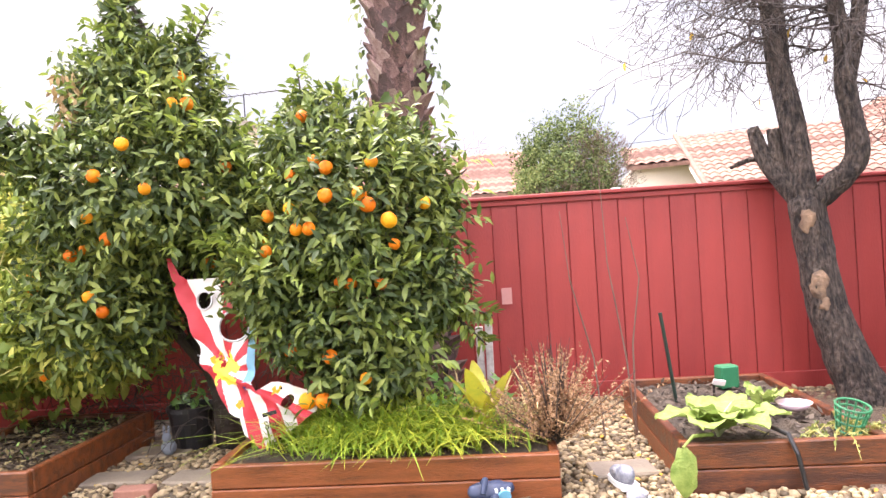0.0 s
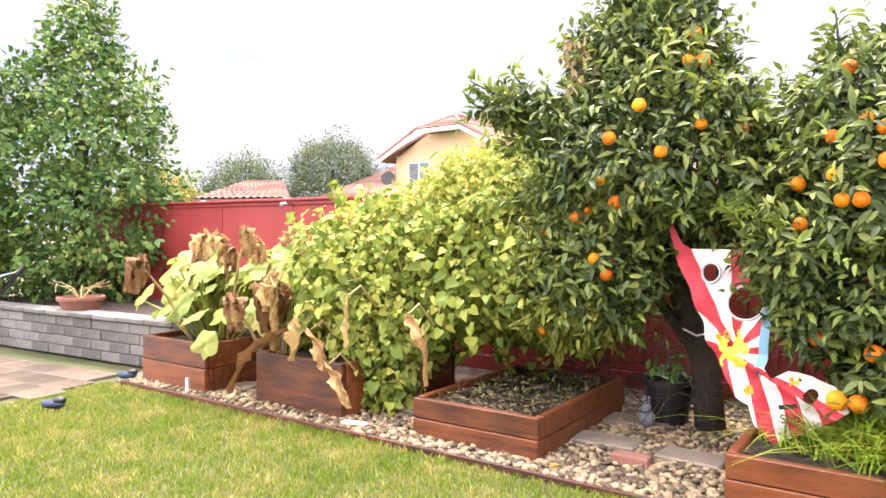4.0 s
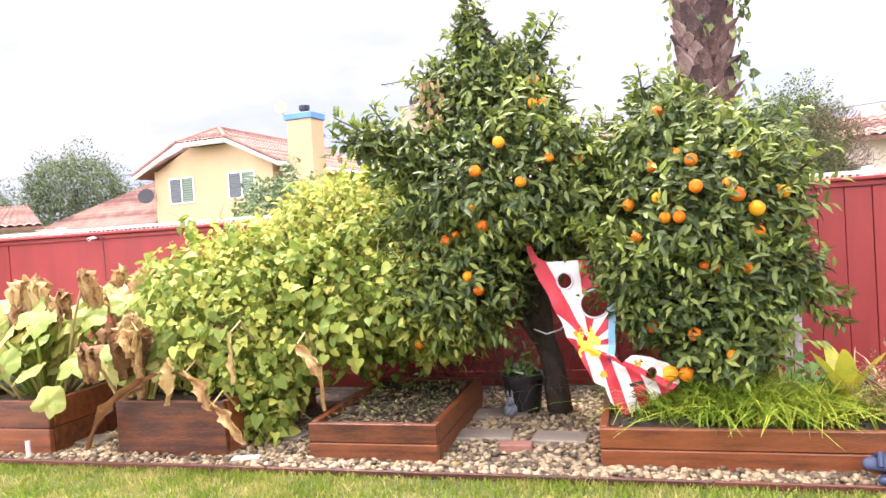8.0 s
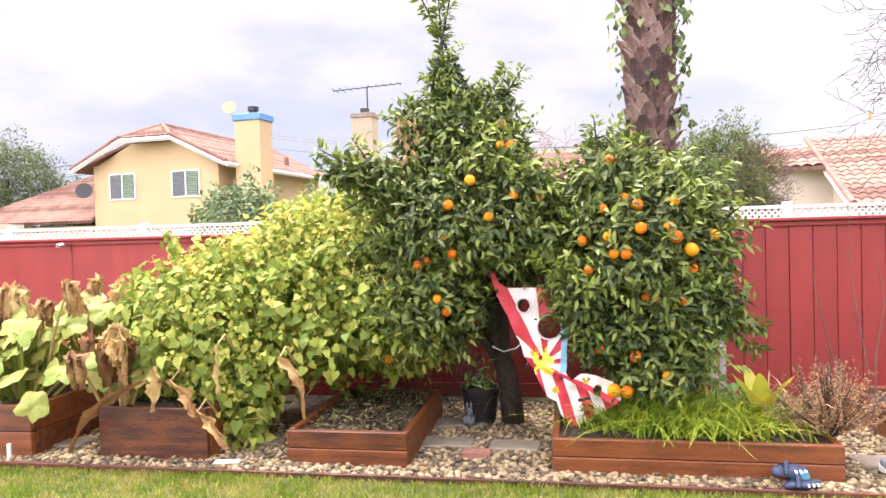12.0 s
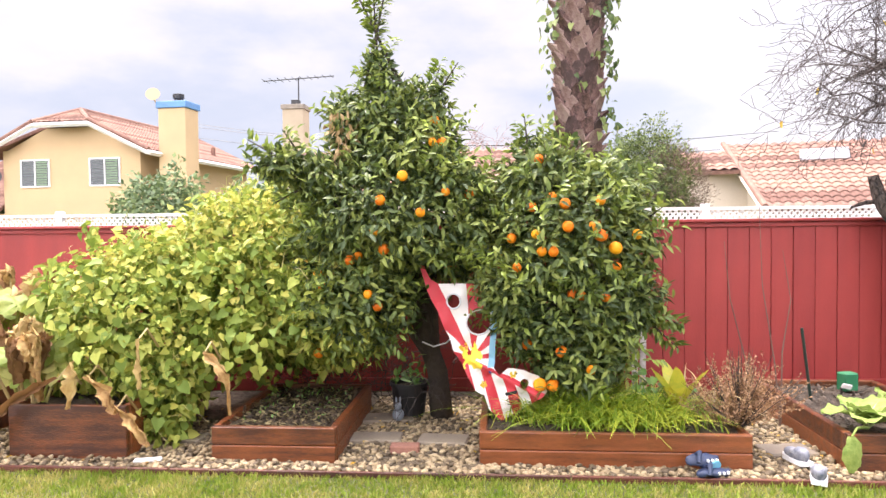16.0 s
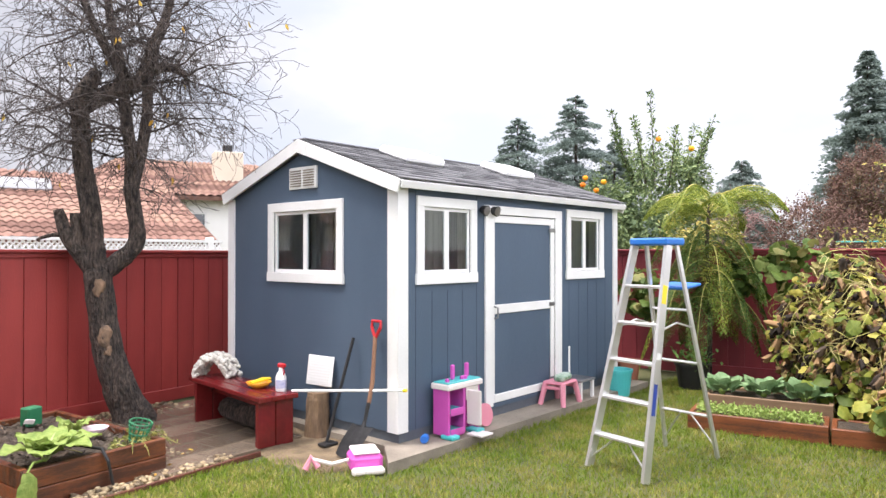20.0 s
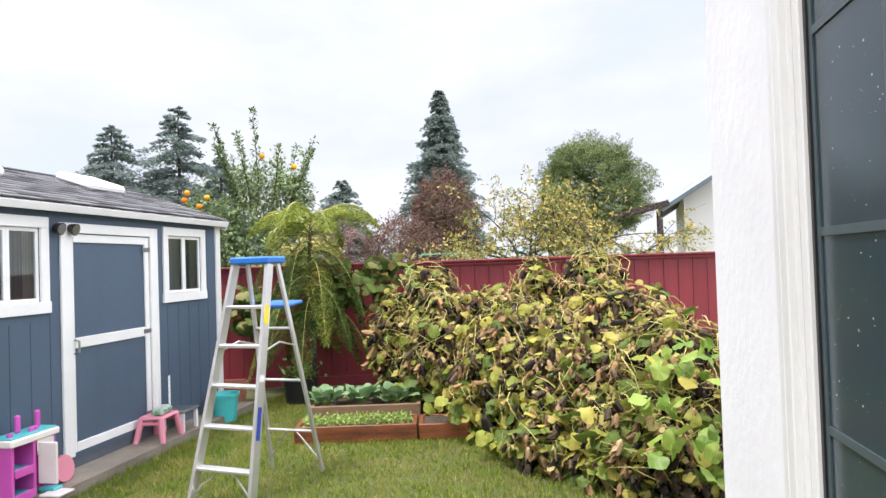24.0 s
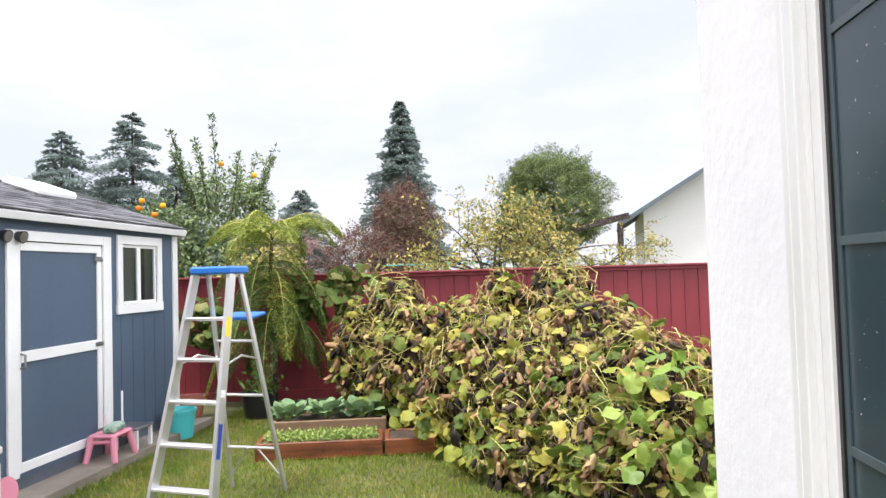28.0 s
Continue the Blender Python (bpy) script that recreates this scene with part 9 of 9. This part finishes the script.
def shoe(x, y, z, turn, label):
    t = thing("shoe", pose(x, y, z, 0, 0, turn), label, "shoe", "pair of shoes")
    bm = bmesh.new()
    poly_prism(bm, [(-0.045, -0.10), (0.04, -0.11), (0.05, 0.03), (0.035, 0.11), (-0.01, 0.125), (-0.045, 0.08), (-0.05, 0.0)], 0.028)
    part("sole", bm, M_VINYL, t)
    bm = bmesh.new()
    bmesh.ops.create_icosphere(bm, subdivisions=3, radius=1, matrix=Matrix.Translation((-0.002, 0.0, 0.045)) @ Matrix.Diagonal((0.046, 0.112, 0.042, 1)))
    for v in bm.verts:
        v.co.z = max(0.028, v.co.z + (0.03 if v.co.y < -0.03 else 0) * min(1, (v.co.z - 0.02) * 30))
    part("upper", bm, mat("blue_grey_fabric", (0.09, 0.11, 0.16), (0.30, 0.30, 0.33), 22, 0.7, 0.3, 90), t, smooth=True)
    part("strap", B((-0.05, -0.02, 0.055), (0.046, 0.02, 0.085), 0.008), mat("grey_strap", (0.30, 0.30, 0.32), (0.2, 0.2, 0.22), 9, 0.7, 0.1), t)
    return t


shoe(0.40, 3.64, 0.045, 20, "small blue and white child's shoe on the stone")
shoe(0.45, 3.38, 0.02, -15, "small blue and white child's shoe on the gravel")
tb = thing("sandal", pose(-0.18, 3.36, 0.02, 0, 0, 20), "navy rubber sandals dropped together with a light blue patch", "sandal")
for dx, dy, dz, tilt in ((0.0, -0.03, 0.03, 0), (-0.03, 0.045, 0.085, 38)):
    bm = bmesh.new()
    bmesh.ops.create_icosphere(bm, subdivisions=3, radius=1, matrix=Matrix.Translation((dx, dy, dz)) @ Matrix.Rotation(radians(tilt), 4, "X") @ Matrix.Diagonal((0.115, 0.048, 0.026, 1)))
    for v in bm.verts:
        v.co += Vector((0, 0.3, 1)) * noise.noise(v.co * 24) * 0.018
        v.co.z = max(0.0, v.co.z)
    sole = part("sole", bm, MATS["navy_rubber"], tb, smooth=True)
    part("strap", T([(dx - 0.05, dy - 0.05, dz), (dx - 0.03, dy - 0.02, dz + 0.055), (dx - 0.04, dy + 0.05, dz + 0.01)], [0.013, 0.016, 0.013], 8), MATS["navy_rubber"], sole)
    for k in range(3):
        part("stripe", B((dx + 0.01 + k * 0.03, dy - 0.052, dz - 0.004), (dx + 0.022 + k * 0.03, dy - 0.03, dz + 0.014), 0.002), M_LABEL, sole)
part("patch", T([(0.015, -0.030, 0.075), (0.015, -0.040, 0.073)], 0.032, 16), mat("sky_blue_plastic", (0.15, 0.42, 0.60), (0.12, 0.36, 0.54), 4, 0.5, 0.0), tb, "light blue round patch")

# ---- gravel: single stones along the lawn edge, the rest joined ----
rg = np.random.default_rng(170)
stone_me = []
for k in range(7):
    bm = bmesh.new()
    bmesh.ops.create_icosphere(bm, subdivisions=1, radius=1.0)
    for v in bm.verts:
        v.co *= 1 + 0.22 * noise.noise(v.co * 1.3 + Vector((k * 5.3, 0, 0)))
        v.co.z *= 0.62
        v.co.x *= 1.15
    stone_me.append(mesh_of("pebble", bm, M_PEBBLE, True))
grav = bpy.data.objects["gravel_bed"]
for k in range(300):
    u, v = rg.uniform(-3.3, 0.6), rg.uniform(3.31, 3.47)
    q, s = yard(u, v), rg.uniform(0.013, 0.026)
    part("pebble", stone_me[k % 7], None, grav, m=pose(q.x, q.y, 0.012 + s * 0.25, rg.uniform(-25, 25), rg.uniform(-25, 25), rg.uniform(0, 360)) @ Matrix.Scale(s, 4))
tv = [np.array([tuple(v.co) for v in m_.vertices]) for m_ in stone_me]
tf = [np.array([tuple(p.vertices) for p in m_.polygons]) for m_ in stone_me]
U = [(-6.0, 2.5, 3.31, 3.48, 2300), (-2.24, -1.27, 3.46, 5.3, 2600), (0.47, 1.06, 3.46, 5.4, 1700), (-3.70, -3.09, 3.46, 4.4, 800), (-5.1, -4.6, 3.46, 4.3, 600), (0.5, 3.4, 5.1, 5.6, 1100), (2.03, 2.35, 3.6, 5.2, 500), (-1.3, 0.5, 4.76, 5.35, 700)]
V, Fc, off = [], [], 0
for u0, u1, v0, v1, n in U:
    for _ in range(n):
        k = rg.integers(0, 7)
        s = rg.uniform(0.010, 0.027)
        q = yard(rg.uniform(u0, u1), rg.uniform(v0, v1))
        r = np.array(Euler((rg.uniform(-0.5, 0.5), rg.uniform(-0.5, 0.5), rg.uniform(0, 6.3))).to_matrix())
        V.append(tv[k] @ r.T * s + np.array([q.x, q.y, 0.010 + s * rg.uniform(0.1, 0.8)]))
        Fc.append(tf[k] + off)
        off += len(tv[k])
tagged(part("pebbles", mesh_np("pebbles", np.concatenate(V), np.concatenate(Fc), M_PEBBLES, True)), "smooth tan, cream and grey river pebbles", "pebbles", kind="stuff")
n = 220
P = np.array([tuple(yard(a, b, 0.04)) for a, b in zip(rg.uniform(-5.5, 2.4, n), rg.uniform(3.33, 5.2, n))])
tagged(part("fallen_leaves", leaves_mesh("fallen_leaves", P, rg.normal(size=(n, 3)) * np.array([1, 1, 0.2]), rg.normal(size=(n, 3)) * 0.25 + np.array([0, 0, 1]), 0.03 + rg.random(n) * 0.03, LEAF_OVAL, MATS["yellow_leaf"])), "fallen yellow and brown leaves", "leaves", kind="stuff")

# ---- lawn ----
def lawn(count, x0, x1, y0, y1, seed, h=0.04, blade=M_BLADE):
    rg = np.random.default_rng(seed)
    x, y = rg.uniform(x0, x1, count), rg.uniform(y0, y1, count)
    share = np.clip((x - 0.9 - 0.35 * np.clip(y - 1, 0, 3)) / 1.4, 0, 1)
    mine = rg.random(count) < (share if blade is M_BLADEDEEP else 1 - share)
    edge = 3.285 / math.cos(YA) + x * math.tan(YA)
    keep = mine & (y < edge - 0.005) & ~((x > 2.80) & (y > 2.49)) & ~((x > 5.44 + 0.194 * (1.34 - y)) & (y > -0.3) & (y < 1.36)) & ~((x < -6.2 - 0.22 * (y - 1.4)))
    keep &= ~((x > 2.05) & (x < 2.85) & (y > 3.45)) & ~((x > 2.62) & (y > 2.44) & (x < 2.9))
    worn = np.clip((x - 2.05) / 0.5, 0, 1) * np.clip((y - 2.5) / 0.35, 0, 1) * (x < 3.0)
    keep &= rg.random(count) > 0.93 * worn
    patch = np.array([noise.noise(Vector((a * 0.9, b * 0.9, 0.3))) + 0.6 * noise.noise(Vector((a * 3.1, b * 3.1, 4.0))) for a, b in zip(x, y)])
    keep &= patch > -0.85 + 0.25 * rg.random(count) * 0
    x, y, patch = x[keep], y[keep], patch[keep]
    n = len(x)
    a = rg.uniform(0, math.tau, n)
    hh = h * (0.5 + rg.random(n) * 0.8) * (0.75 + 0.4 * np.clip(patch + 0.3, 0, 1))
    le = rg.normal(size=(n, 2)) * 0.45
    w = 0.0022 + rg.random(n) * 0.0018
    b = np.stack([x, y, np.full(n, -0.015)], 1)
    s = np.stack([np.cos(a), np.sin(a), np.zeros(n)], 1) * w[:, None]
    mid = b + np.stack([le[:, 0] * hh * 0.4, le[:, 1] * hh * 0.4, hh * 0.6], 1)
    tip = b + np.stack([le[:, 0] * hh, le[:, 1] * hh, hh], 1)
    v = np.stack([b - s, b + s, mid + s * 0.8, mid - s * 0.8, tip], 1).reshape(-1, 3)
    k = (np.arange(n) * 5)[:, None]
    f = np.concatenate([k + np.array([[0, 1, 2]]), k + np.array([[0, 2, 3]]), k + np.array([[3, 2, 4]])])
    return mesh_np("grass", v, f, blade)


tagged(part("grass", lawn(210000, -6.8, 3.4, 0.9, 3.75, 180)), "short patchy green and straw-coloured lawn grass", "grass", kind="stuff")
tagged(part("grass", lawn(185000, 0.9, 8.0, -2.5, 3.75, 181, 0.045, M_BLADEDEEP)), "short green lawn grass beside the shed", "grass", kind="stuff")
tagged(part("grass", lawn(70000, -6.8, 2.4, -1.62, 0.9, 182)), "short patchy lawn grass by the house", "grass", kind="stuff")
